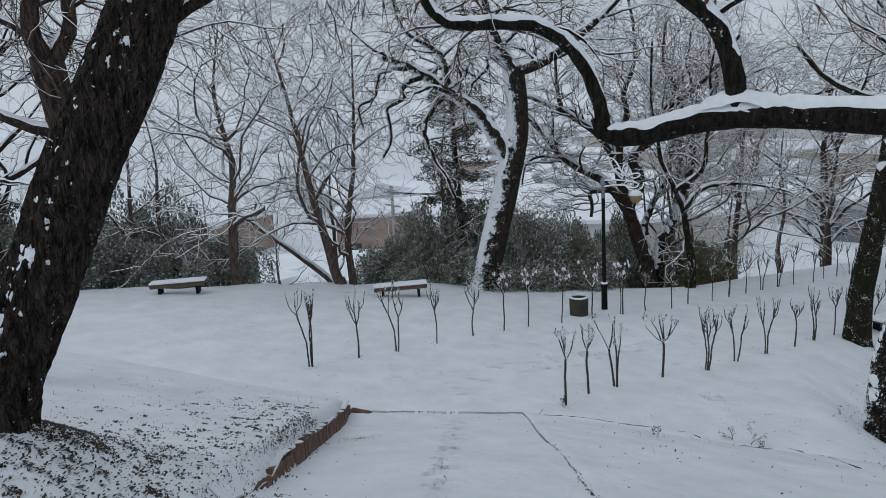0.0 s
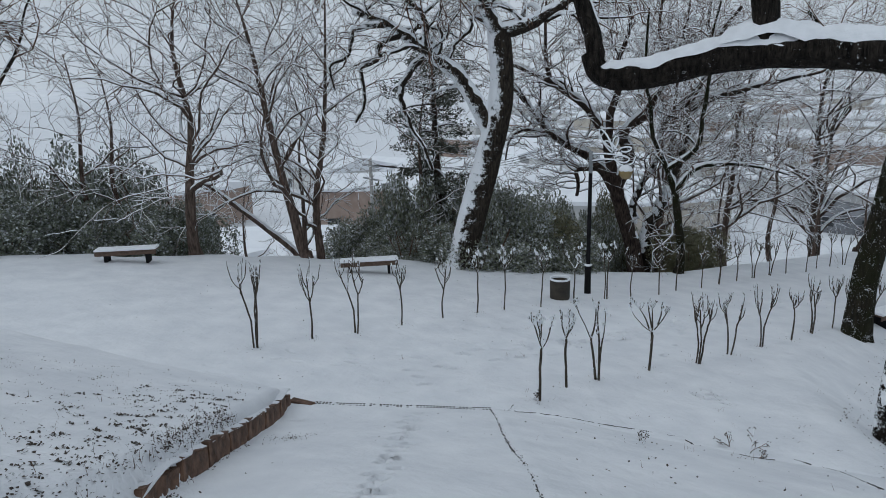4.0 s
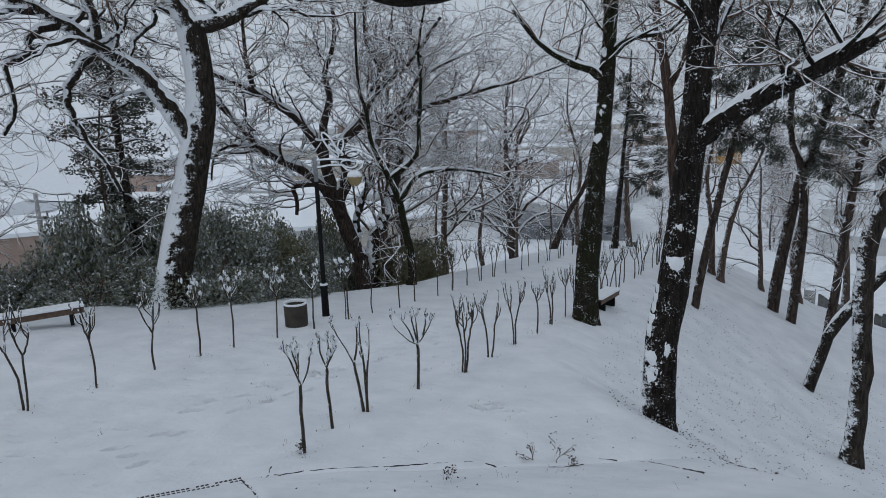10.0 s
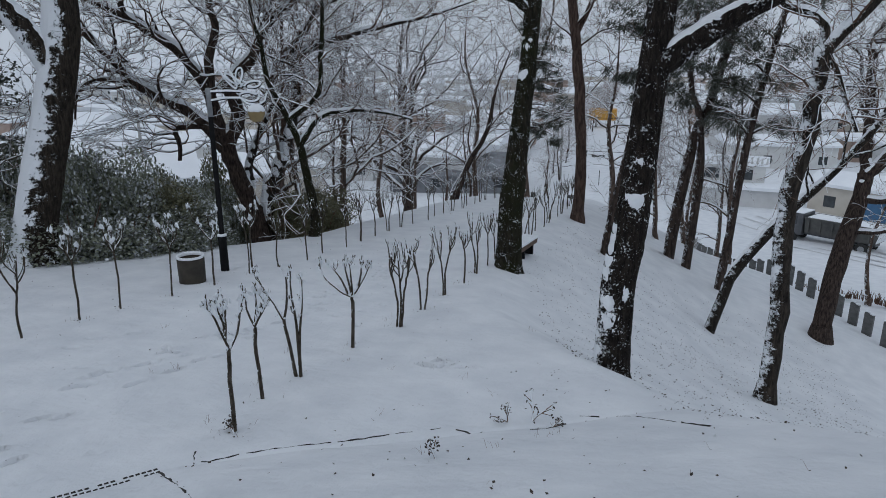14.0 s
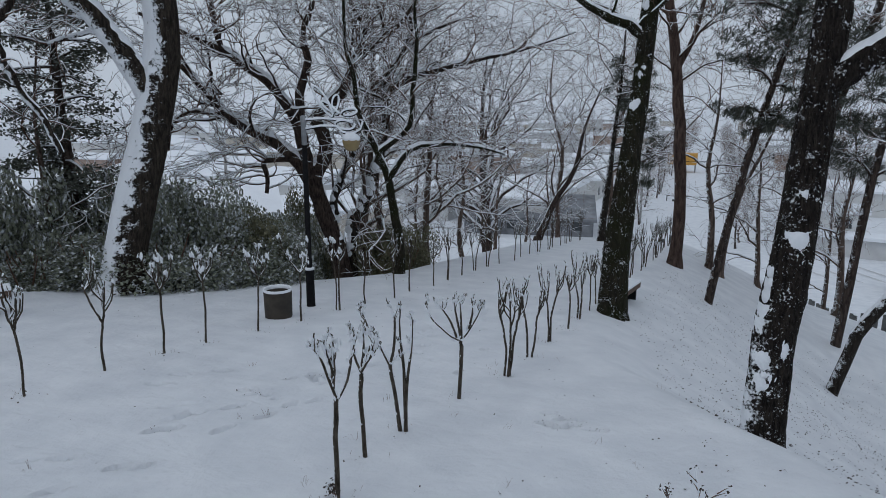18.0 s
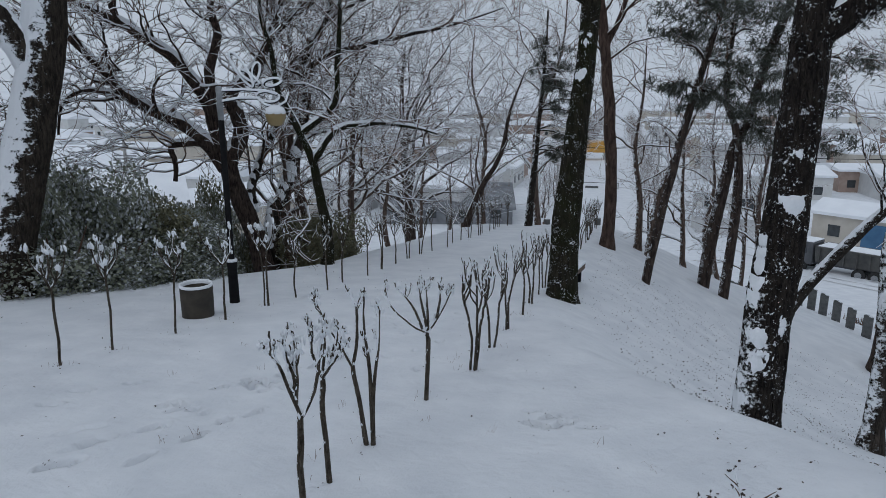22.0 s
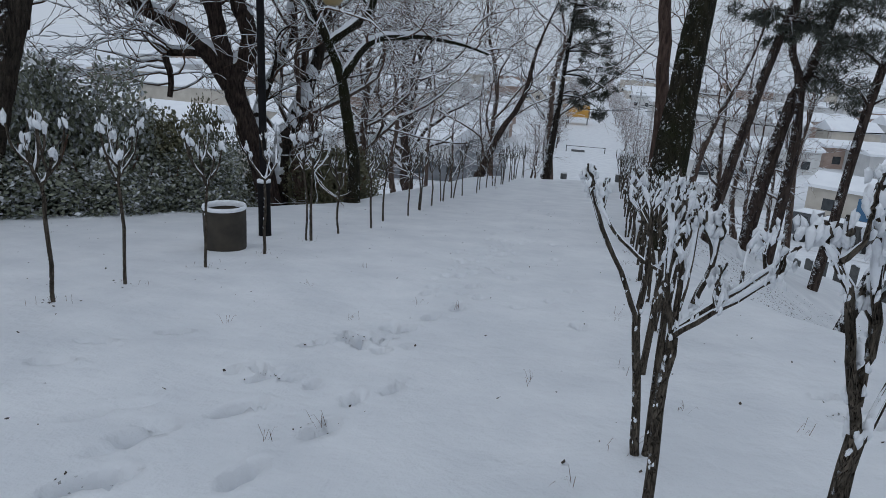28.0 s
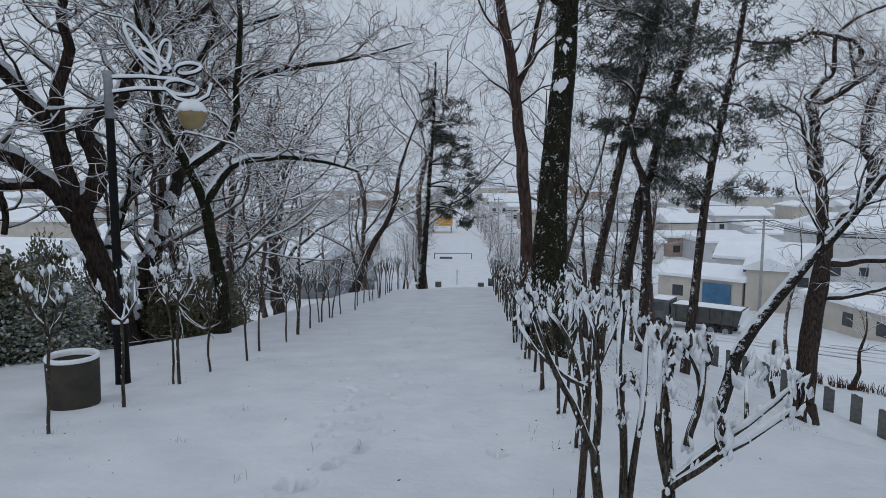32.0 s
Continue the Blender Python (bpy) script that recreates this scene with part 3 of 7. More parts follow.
def leaf_cloud(verts, faces, r, c, size, count, leaf, flat=0.8):
    """Many small leaf blades spread through a lumpy ball."""
    for _ in range(count):
        a, h = r.uniform(0, 6.283), r.uniform(-1, 1)
        q = r.uniform(0.35, 1.0) ** 0.5
        k = math.sqrt(1 - h * h)
        p = c + Vector((size[0] * q * k * math.cos(a), size[1] * q * k * math.sin(a), size[2] * q * h))
        d = Vector((r.uniform(-1, 1), r.uniform(-1, 1), r.uniform(-0.5, 0.7))).normalized()
        s = d.cross(Vector((r.uniform(-1, 1), r.uniform(-1, 1), 1))).normalized()
        l, w = leaf * r.uniform(0.7, 1.3), leaf * 0.33 * r.uniform(0.7, 1.3)
        b = len(verts)
        verts += [p, p + d * l * 0.5 + s * w, p + d * l, p + d * l * 0.5 - s * w]
        faces.append((b, b + 1, b + 2, b + 3))


def needle_tufts(verts, faces, r, c, size, count, leaf):
    """Sprays of thin needles."""
    for _ in range(count):
        p = c + Vector((r.gauss(0, size * 0.5), r.gauss(0, size * 0.5), r.gauss(0, size * 0.32)))
        for _ in range(6):
            d = Vector((r.uniform(-1, 1), r.uniform(-1, 1), r.uniform(-0.6, 0.7))).normalized() * leaf * r.uniform(0.6, 1.2)
            s = d.cross(Vector((0.2, 0.3, 1))).normalized() * leaf * 0.06
            b = len(verts)
            verts += [p - s, p + s, p + d]
            faces.append((b, b + 1, b + 2))


# ---- the trees ----
def oak_by_bench():
    w = Wood(11)
    b = Vector((-9.0, 6.7, gz(-9.0, 6.7)))
    p, r = w.rough_limb([b - Vector((0, 0, 0.15))] + V3((-8.7, 7.07, 0.74), (-8.37, 7.49, 2.54), (-8.12, 7.83, 4.63), (-8.15, 7.76, 6.5)), 0.5, 0.36, 0.4, 0.02, 64, 18)
    for pts, r0, r1 in ((V3((-8.33, 7.53, 3.4), (-8.69, 7.08, 4.5), (-9.2, 6.46, 5.49), (-9.8, 5.71, 6.15), (-10.4, 4.99, 6.8), (-11.0, 4.2, 7.2)), 0.3, 0.11),
                        (V3((-8.15, 7.76, 6.4), (-7.6, 8.43, 6.6), (-7.0, 9.19, 7.15), (-6.05, 10.37, 8.3), (-5.4, 11.2, 9.4)), 0.24, 0.08),
                        (V3((-8.15, 7.76, 6.4), (-8.54, 7.28, 7.64), (-8.73, 7.03, 8.75), (-8.87, 6.86, 10.2)), 0.26, 0.1),
                        (V3((-9.6, 6.0, 6.0), (-9.3, 5.6, 7.1), (-9.9, 4.6, 7.9), (-9.6, 4.0, 9.0)), 0.13, 0.05)):
        lp, lr = w.limb(pts, r0, r1, 10, 1.0)
        w.crown(lp, lr, 0.25, 10, 2.7, 2, 0.16, 0.55, 3, 0.1, 0.42, 1.3)
    # contorted limbs hanging from the two main boughs
    for pts, r0, r1 in ((V3((-9.5, 6.1, 5.8), (-9.81, 5.7, 5.6), (-10.08, 5.3, 4.85), (-10.06, 5.3, 4.3), (-9.95, 5.5, 3.6), (-9.71, 5.85, 2.85), (-9.55, 6.06, 2.15)), 0.13, 0.055),
                        (V3((-10.06, 5.32, 6.44), (-10.45, 4.72, 6.15), (-10.45, 4.7, 5.68), (-10.78, 4.2, 5.41), (-10.66, 4.3, 4.5), (-10.9, 4.0, 3.78)), 0.115, 0.05),
                        (V3((-8.3, 7.6, 6.7), (-8.72, 7.13, 6.98), (-8.74, 7.1, 6.52), (-9.06, 6.7, 6.09), (-9.18, 6.55, 5.5)), 0.09, 0.04),
                        (V3((-10.4, 4.95, 6.75), (-10.82, 4.1, 6.6), (-10.95, 3.9, 5.9), (-11.3, 3.4, 5.5), (-11.2, 3.5, 4.8)), 0.1, 0.04)):
        lp, lr = w.limb(pts, r0, r1, 8, 0.9, 3, 0.1)
        w.crown(lp, lr, 0.2, 7, 1.0, 1, 0.35, 0.6, 3)
    return w.finish("oak_tree", "old oak with wind-blown snow on its leaning trunk, beside a bench", "tree", tuple(b), BARK_OAK)


def packed_snow(w, p, r, lumps, way):
    """Lumps of snow stuck to the weather side of a trunk: height, size, thickness."""
    side = Vector((way[0], way[1], 0)).normalized()
    across = Vector((-side.y, side.x, 0))
    for z, size, thick in lumps:
        i = min(range(len(p)), key=lambda k: abs(p[k].z - z))
        j = i + 1 if p[i].z < z and i + 1 < len(p) else max(i - 1, 0)
        f = (z - p[i].z) / (p[j].z - p[i].z) if abs(p[j].z - p[i].z) > 0.01 else 0
        c0 = p[i].lerp(p[j], f)
        rad = r[i] * 0.96
        base, rows, cols = len(w.sv), 9, 13
        turn = w.r.uniform(-0.5, 0.5)
        for a in range(rows):
            v = -1 + 2 * a / (rows - 1)
            for b in range(cols):
                h = -1 + 2 * b / (cols - 1)
                edge = max(0.0, 1 - h * h - v * v * (1.0 + 0.6 * math.sin(5 * h + z * 9)) + w.r.uniform(-0.2, 0.2))
                ang = turn + h * size * 0.62 / rad
                d = side * math.cos(ang) + across * math.sin(ang)
                w.sv.append(c0 + d * (rad - 0.012 + 0.034 * thick * math.sqrt(edge)) + Vector((0, 0, v * size * 0.55 + w.r.uniform(-.01, .01))))
        for a in range(rows - 1):
            for b in range(cols - 1):
                o = base + a * cols + b
                w.sf.append((o, o + 1, o + cols + 1, o + cols))


def moss_tree():
    w = Wood(12)
    b = Vector((1.95, 10.6, gz(1.95, 10.6)))
    p, r = w.rough_limb([b - Vector((0, 0, 0.15))] + V3((1.98, 10.75, 0.2), (2.03, 10.92, 1.1), (2.11, 11.03, 2.3), (2.22, 11.13, 3.7), (2.28, 11.25, 5.4), (2.35, 11.4, 7.7), (2.3, 11.5, 10)), 0.32, 0.12, 0.35, 0.016, 56, 16)
    l, lr = w.limb(V3((2.24, 11.2, 4.6), (1.9, 11.05, 4.9), (1.3, 10.85, 5.15), (0.7, 10.65, 5.6), (0.1, 10.45, 6.4)), 0.13, 0.05, 8)
    w.crown(l, lr, 0.2, 7, 1.9, 2, 0.1, 0.35, 3)
    l, lr = w.limb(V3((2.28, 11.23, 5.3), (2.88, 11.25, 5.6), (3.68, 11.35, 5.7), (4.18, 11.55, 6.3)), 0.08, 0.03, 7)
    w.crown(l, lr, 0.2, 5, 1.4, 2, 0.2, 0.35, 3)
    w.crown(p, r, 0.7, 8, 3.2, 2, 0.0, 0.3, 3, 0.5, 0.3)
    packed_snow(w, p, r, ((3.2, 0.24, 1.2), (3.28, 0.15, 1.4), (3.85, 0.16, 0.8), (4.0, 0.1, 0.7), (5.3, 0.2, 1.0), (2.5, 0.07, 0.5), (1.6, 0.06, 0.5)), (-0.3, -0.95))
    return w.finish("mossy_tree", "tall tree with mossy bark flecked with snow, among the clipped shrubs", "tree", tuple(b), BARK_MOSS)


def fork_tree():
    w = Wood(13)
    b = Vector((4.87, 4.5, gz(4.87, 4.5)))
    p, r = w.rough_limb([b - Vector((0, 0, 0.15))] + V3((4.9, 4.58, 0.4), (4.99, 4.78, 1.2), (5.06, 4.97, 2.1), (5.12, 5.1, 3.2), (5.17, 5.25, 4.3), (5.2, 5.4, 5.5), (5.28, 5.6, 8.5)), 0.26, 0.19, 0.3, 0.018, 64, 18)
    l, lr = w.rough_limb(V3((5.14, 5.12, 3.47), (5.6, 5.11, 3.79), (5.98, 5.08, 4.05), (6.47, 5.05, 4.32), (6.97, 5.02, 4.61), (7.4, 5.0, 4.83)), 0.17, 0.1, 0.0, 0.012, 36, 10)
    w.snow(l, lr, 1.1)
    w.crown(l, lr, 0.55, 7, 1.8, 2, 0.1, 0.35, 3)
    w.crown(p, r, 0.75, 7, 3.0, 2, 0.0, 0.3, 3, 0.5, 0.3)
    # the drift plastered up its weather side, with ledges of snow round the trunk
    packed_snow(w, p, r, [(z, w.r.uniform(0.2, 0.3), w.r.uniform(0.7, 1.1)) for z in (0.55, 0.72, 0.9, 1.05, 1.2)], (-0.9, -0.45))
    packed_snow(w, p, r, ((1.62, 0.26, 0.9), (1.66, 0.16, 1.3), (0.2, 0.22, 0.9), (-0.1, 0.2, 0.8), (0.0, 0.12, 0.7), (2.2, 0.1, 0.6), (2.5, 0.08, 0.5), (2.9, 0.09, 0.5)), (-0.3, -0.95))
    packed_snow(w, p, r, [(w.r.uniform(-0.5, 0.9), w.r.uniform(0.06, 0.13), 0.6) for _ in range(14)], (0.1, -1.0))
    return w.finish("forked_tree", "dark tree with one long rising side limb and snow-flecked bark", "tree", tuple(b), BARK_FORK)


def start_tree():
    w = Wood(14)
    b = Vector((4.48, -8.22, gz(4.48, -8.22)))
    p, r = w.rough_limb([b - Vector((0.03, 0.05, 0.2))] + V3((4.57, -7.83, 4.44), (4.61, -7.39, 5.34), (4.62, -6.88, 6.31), (4.6, -6.4, 7.4), (4.5, -5.9, 9.0)), 0.225, 0.215)
    lumps = [(3.7 + 0.045 * k + w.r.uniform(-.04, .04), w.r.uniform(0.03, 0.1) * (1.5 if k < 22 else 1.0), w.r.uniform(0.3, 0.8)) for k in range(56) if w.r.random() < (0.95 if k < 24 else 0.55)]
    for off in (0, 1, 2):
        packed_snow(w, p, r, [(z + w.r.uniform(-.1, .1), s * (1 - 0.25 * off), t) for z, s, t in lumps], (0.15 + 0.35 * off, -0.95 + 0.15 * off))
    l, lr = w.limb(V3((4.62, -6.97, 6.0), (4.63, -6.5, 6.3), (4.63, -6.17, 6.4), (4.64, -5.68, 6.5), (4.5, -5.0, 6.9)), 0.055, 0.02, 7)
    w.crown(l, lr, 0.2, 5, 0.9, 1, 0.3, 0.4, 3)
    w.crown(p, r, 0.85, 5, 2.5, 2, 0.1, 0.35, 3, 0.4, 0.35)
    return w.finish("leaning_oak", "thick leaning trunk with deeply furrowed dark bark on a bank", "tree", tuple(b), BARK_FURROW)


def crooked_tree():
    w = Wood(19)
    b = Vector((-0.8, -8.35, gz(-0.8, -8.35)))
    flare(w, b, 0.2, 1.2, 0.3)
    p, r = w.limb([b] + V3((-0.75, -8.1, 2.2), (-0.79, -7.6, 3.28), (-0.92, -7.22, 4.07), (-0.99, -6.96, 4.81), (-1.0, -6.82, 5.7), (-0.96, -6.9, 6.4)), 0.22, 0.19, 14, 0.4, 4, 0.02)
    packed_snow(w, p, r, ((5.7, 0.22, 1.2), (5.3, 0.3, 1.2), (4.9, 0.3, 1.0), (5.5, 0.18, 1.0), (4.5, 0.25, 1.0)), (0.95, 0.1))
    for pts, r0, r1 in ((V3((-0.96, -6.9, 6.3), (-0.95, -7.02, 6.8), (-0.9, -6.9, 7.4), (-0.85, -6.95, 8.4), (-0.6, -7.4, 10.0)), 0.13, 0.06),
                        (V3((-0.96, -6.88, 6.2), (-0.86, -6.6, 6.7), (-0.84, -6.55, 7.2), (-0.9, -6.3, 8.2), (-1.2, -5.8, 9.6)), 0.11, 0.05),
                        (V3((-0.98, -6.85, 5.4), (-1.1, -7.4, 5.6), (-1.3, -8.0, 6.1), (-1.3, -8.6, 6.9)), 0.09, 0.03),
                        (V3((-0.98, -6.9, 5.0), (-1.2, -6.4, 5.7), (-1.3, -5.9, 6.3), (-1.2, -5.2, 6.7)), 0.07, 0.03)):
        l, lr = w.limb(pts, r0, r1, 9, 1.2)
        w.crown(l, lr, 0.2, 7, 1.8, 2, 0.1, 0.4, 3, 0.2, 0.4)
    return w.finish("crooked_tree", "crooked dark tree plastered with snow below its fork", "tree", tuple(b), BARK_DARK_HAZED)


def branch_tree():
    """The tree whose long snowy bough hangs over the ramp."""
    w = Wood(15)
    b = Vector((10.8, 1.6, gz(10.8, 1.6)))
    flare(w, b, 0.36, 1.5, 0.6, 14)
    p, r = w.limb([b, Vector((10.6, 1.5, b.z + 2.5)), Vector((10.1, 1.4, 5.3)), Vector((9.9, 1.4, 8.6))], 0.36, 0.26, 14, 0.3)
    l, lr = w.rough_limb(V3((10.1, 1.35, 5.2), (9.0, 0.85, 5.1), (7.8, 0.28, 5.04), (6.48, -0.35, 5.04), (5.7, -0.72, 5.11), (4.92, -1.08, 5.1), (4.2, -1.42, 4.95), (3.88, -1.58, 4.98), (3.78, -1.64, 5.2)), 0.2, 0.1, 0.0, 0.014, 40, 10)
    w.snow(l[:-8], lr[:-8], 1.15)
    joint = V3((4.85, -1.11, 5.13), (5.05, -1.02, 5.14), (5.2, -0.95, 5.17), (5.38, -0.87, 5.15), (5.6, -0.77, 5.12))
    w.snow(joint, [0.14, 0.17, 0.19, 0.17, 0.14], 1.3)
    l1, r1 = w.limb(V3((3.84, -1.6, 5.0), (3.77, -1.65, 5.45), (3.55, -1.81, 6.0), (3.19, -2.12, 6.33), (2.72, -2.53, 6.4), (2.4, -2.82, 6.45), (2.2, -3.0, 6.72), (2.12, -3.08, 7.1), (1.8, -3.3, 7.6)), 0.095, 0.05, 10, 1.3, 6, 0.02)
    l2, r2 = w.limb(V3((5.2, -0.95, 5.1), (5.1, -0.98, 5.75), (4.9, -1.05, 6.2), (4.6, -1.2, 6.52), (4.0, -1.5, 7.1)), 0.12, 0.08, 10, 1.1)
    w.crown(l1, r1, 0.35, 7, 1.2, 2, 0.35, 0.45, 3, 0.0)
    w.crown(l2, r2, 0.5, 4, 1.3, 2, 0.1, 0.4, 3)
    w.crown(p, r, 0.8, 5, 2.5, 2, 0.0, 0.35, 3, 0.4, 0.3)
    return w.finish("overhanging_oak", "oak with a long dark bough carrying a thick ridge of snow", "tree", tuple(b), BARK_BOUGH)


def bank_trees():
    w = Wood(16)
    b = Vector((8.22, 10.2, gz(8.22, 10.2)))
    flare(w, b, 0.2, 1.4, 0.4)
    p, r = w.limb([b] + V3((8.26, 10.19, -2.35), (8.2, 10.2, -1.03), (8.12, 10.22, -0.02), (8.13, 10.21, 1.08), (8.27, 10.19, 1.79), (8.31, 10.18, 2.59), (8.34, 10.17, 3.35), (8.37, 10.17, 3.75)), 0.2, 0.17, 12, 0.5, 3, 0.03)
    for pts, r0, r1 in ((V3((8.36, 10.17, 3.7), (8.76, 10.09, 4.19), (9.17, 10.02, 4.69), (9.9, 9.9, 5.5), (10.6, 9.8, 6.6)), 0.14, 0.05),
                        (V3((8.35, 10.17, 3.6), (8.33, 10.18, 4.1), (8.03, 10.23, 4.41), (7.57, 10.32, 4.57), (7.0, 10.4, 5.3)), 0.11, 0.04),
                        (V3((8.4, 10.1, 3.7), (8.7, 10.1, 3.15), (8.91, 10.06, 2.61), (9.14, 10.02, 2.13)), 0.06, 0.03)):
        l, lr = w.limb(pts, r0, r1, 9, 1.6)
        w.crown(l, lr, 0.25, 6, 1.7, 2, 0.05, 0.42, 3, 0.25, 0.4)
    w.crown(p, r, 0.55, 4, 1.3, 1, 0.05, 0.4, 3, 0.2, 0.2)
    w.finish("bank_tree", "snow-plastered tree standing on the snowy bank", "tree", tuple(b), BARK_PATCHY, site=Matrix.Translation((-0.11, 0.33, 0.05)))

    w = Wood(17)
    b = Vector((7.41, 16.15, gz(7.41, 16.15)))
    p, r = w.limb([b + Vector((-0.12, 0, -0.25))] + V3((7.8, 16.08, -3.0), (8.45, 15.95, -1.7), (9.3, 15.7, -0.38), (9.95, 15.55, 0.42), (10.6, 15.4, 1.48), (11.1, 15.3, 2.5), (11.5, 15.2, 4.4)), 0.19, 0.05, 10, 1.2)
    w.crown(p, r, 0.5, 8, 2.4, 2, 0.05, 0.4, 3, 0.4, 0.4)
    w.finish("slanting_tree", "tree slanting steeply out from the bank, snow along its trunk", "tree", tuple(b), BARK_SPECK, site=Matrix.Translation((0.0, 0.9, -0.2)))

    w = Wood(18)
    b = Vector((11.41, 20.46, gz(11.41, 20.46)))
    flare(w, b, 0.34, 1.4, 0.5, 12)
    p, r = w.limb([b + Vector((0, 0, -0.1))] + V3((11.6, 20.84, -4.07), (11.86, 21.08, -2.59), (12.16, 21.31, -1.09), (12.22, 21.48, -0.26)), 0.33, 0.25, 12, 0.5, 3, 0.02)
    tops = []
    for pts, r0, r1 in ((V3((12.22, 21.48, -0.3), (12.21, 21.79, 0.95), (12.15, 22.16, 2.27), (12.13, 22.43, 3.33), (12.01, 22.69, 4.11)), 0.2, 0.13),
                        (V3((12.01, 22.68, 4.07), (12.65, 22.41, 4.29), (13.41, 22.16, 4.85), (13.92, 22.03, 5.35)), 0.12, 0.06),
                        (V3((12.01, 22.69, 4.11), (12.37, 22.68, 4.79), (12.71, 22.6, 5.17), (12.84, 22.83, 6.34), (13.33, 22.72, 6.89), (14.21, 22.37, 7.3)), 0.1, 0.05),
                        (V3((12.19, 21.87, 1.23), (11.95, 22.16, 1.89), (11.93, 22.34, 2.56), (11.82, 22.56, 3.23), (11.76, 22.72, 3.72), (11.26, 23.07, 4.12)), 0.1, 0.04),
                        (V3((12.25, 21.45, -0.4), (12.8, 21.34, 0.34), (13.35, 21.25, 1.11), (13.55, 21.37, 1.98), (13.38, 21.66, 2.77), (13.59, 21.86, 3.99), (13.95, 21.89, 4.83), (14.41, 21.76, 5.29)), 0.2, 0.1),
                        (V3((12.2, 21.24, -1.2), (13.06, 20.86, -1.05), (14.01, 20.42, -0.86), (14.97, 20.04, -0.45), (16.2, 19.6, 0.3)), 0.13, 0.05),
                        (V3((11.9, 21.13, -2.31), (12.75, 20.74, -2.16), (13.98, 20.24, -1.65), (14.94, 19.88, -1.14)), 0.1, 0.04),
                        (V3((14.41, 21.76, 5.29), (13.78, 22.11, 5.41), (13.32, 22.34, 5.37), (13.47, 22.37, 5.81), (13.16, 22.64, 6.26), (12.26, 23.18, 6.58), (11.79, 23.36, 6.35), (10.83, 23.86, 6.37), (10.16, 24.23, 6.52), (9.3, 24.61, 6.26)), 0.12, 0.04),
                        (V3((13.16, 22.63, 6.22), (13.23, 22.37, 5.34), (13.23, 22.23, 4.76)), 0.06, 0.03)):
        l, lr = w.limb(pts, r0, r1, 9, 1.7, 4, 0.05)
        tops.append(l)
        w.crown(l, lr, 0.3, 5, 1.5, 2, 0.1, 0.5, 3, 0.15, 0.4, 1.4)
    e = w.finish("gnarled_tree", "dark tree with twisting snow-lined limbs at the foot of the bank", "tree", tuple(b), BARK_DARK_HAZED)
    vs, fs = [], []
    for c, s in ((tops[7][-4], 0.3), (tops[7][-12], 0.22), (tops[7][-16], 0.25), (tops[7][-8], 0.2)):
        leaf_cloud(vs, fs, w.r, c - b + Vector((0, 0, -0.12)), (s * 1.3, s * 1.3, s), 60, 0.16)
    ob = mesh_object("withered_foliage", vs, fs, DRY_LEAF, e, False)
    ob["kind"], ob["label"] = "stuff", "tufts of withered brown leaves"


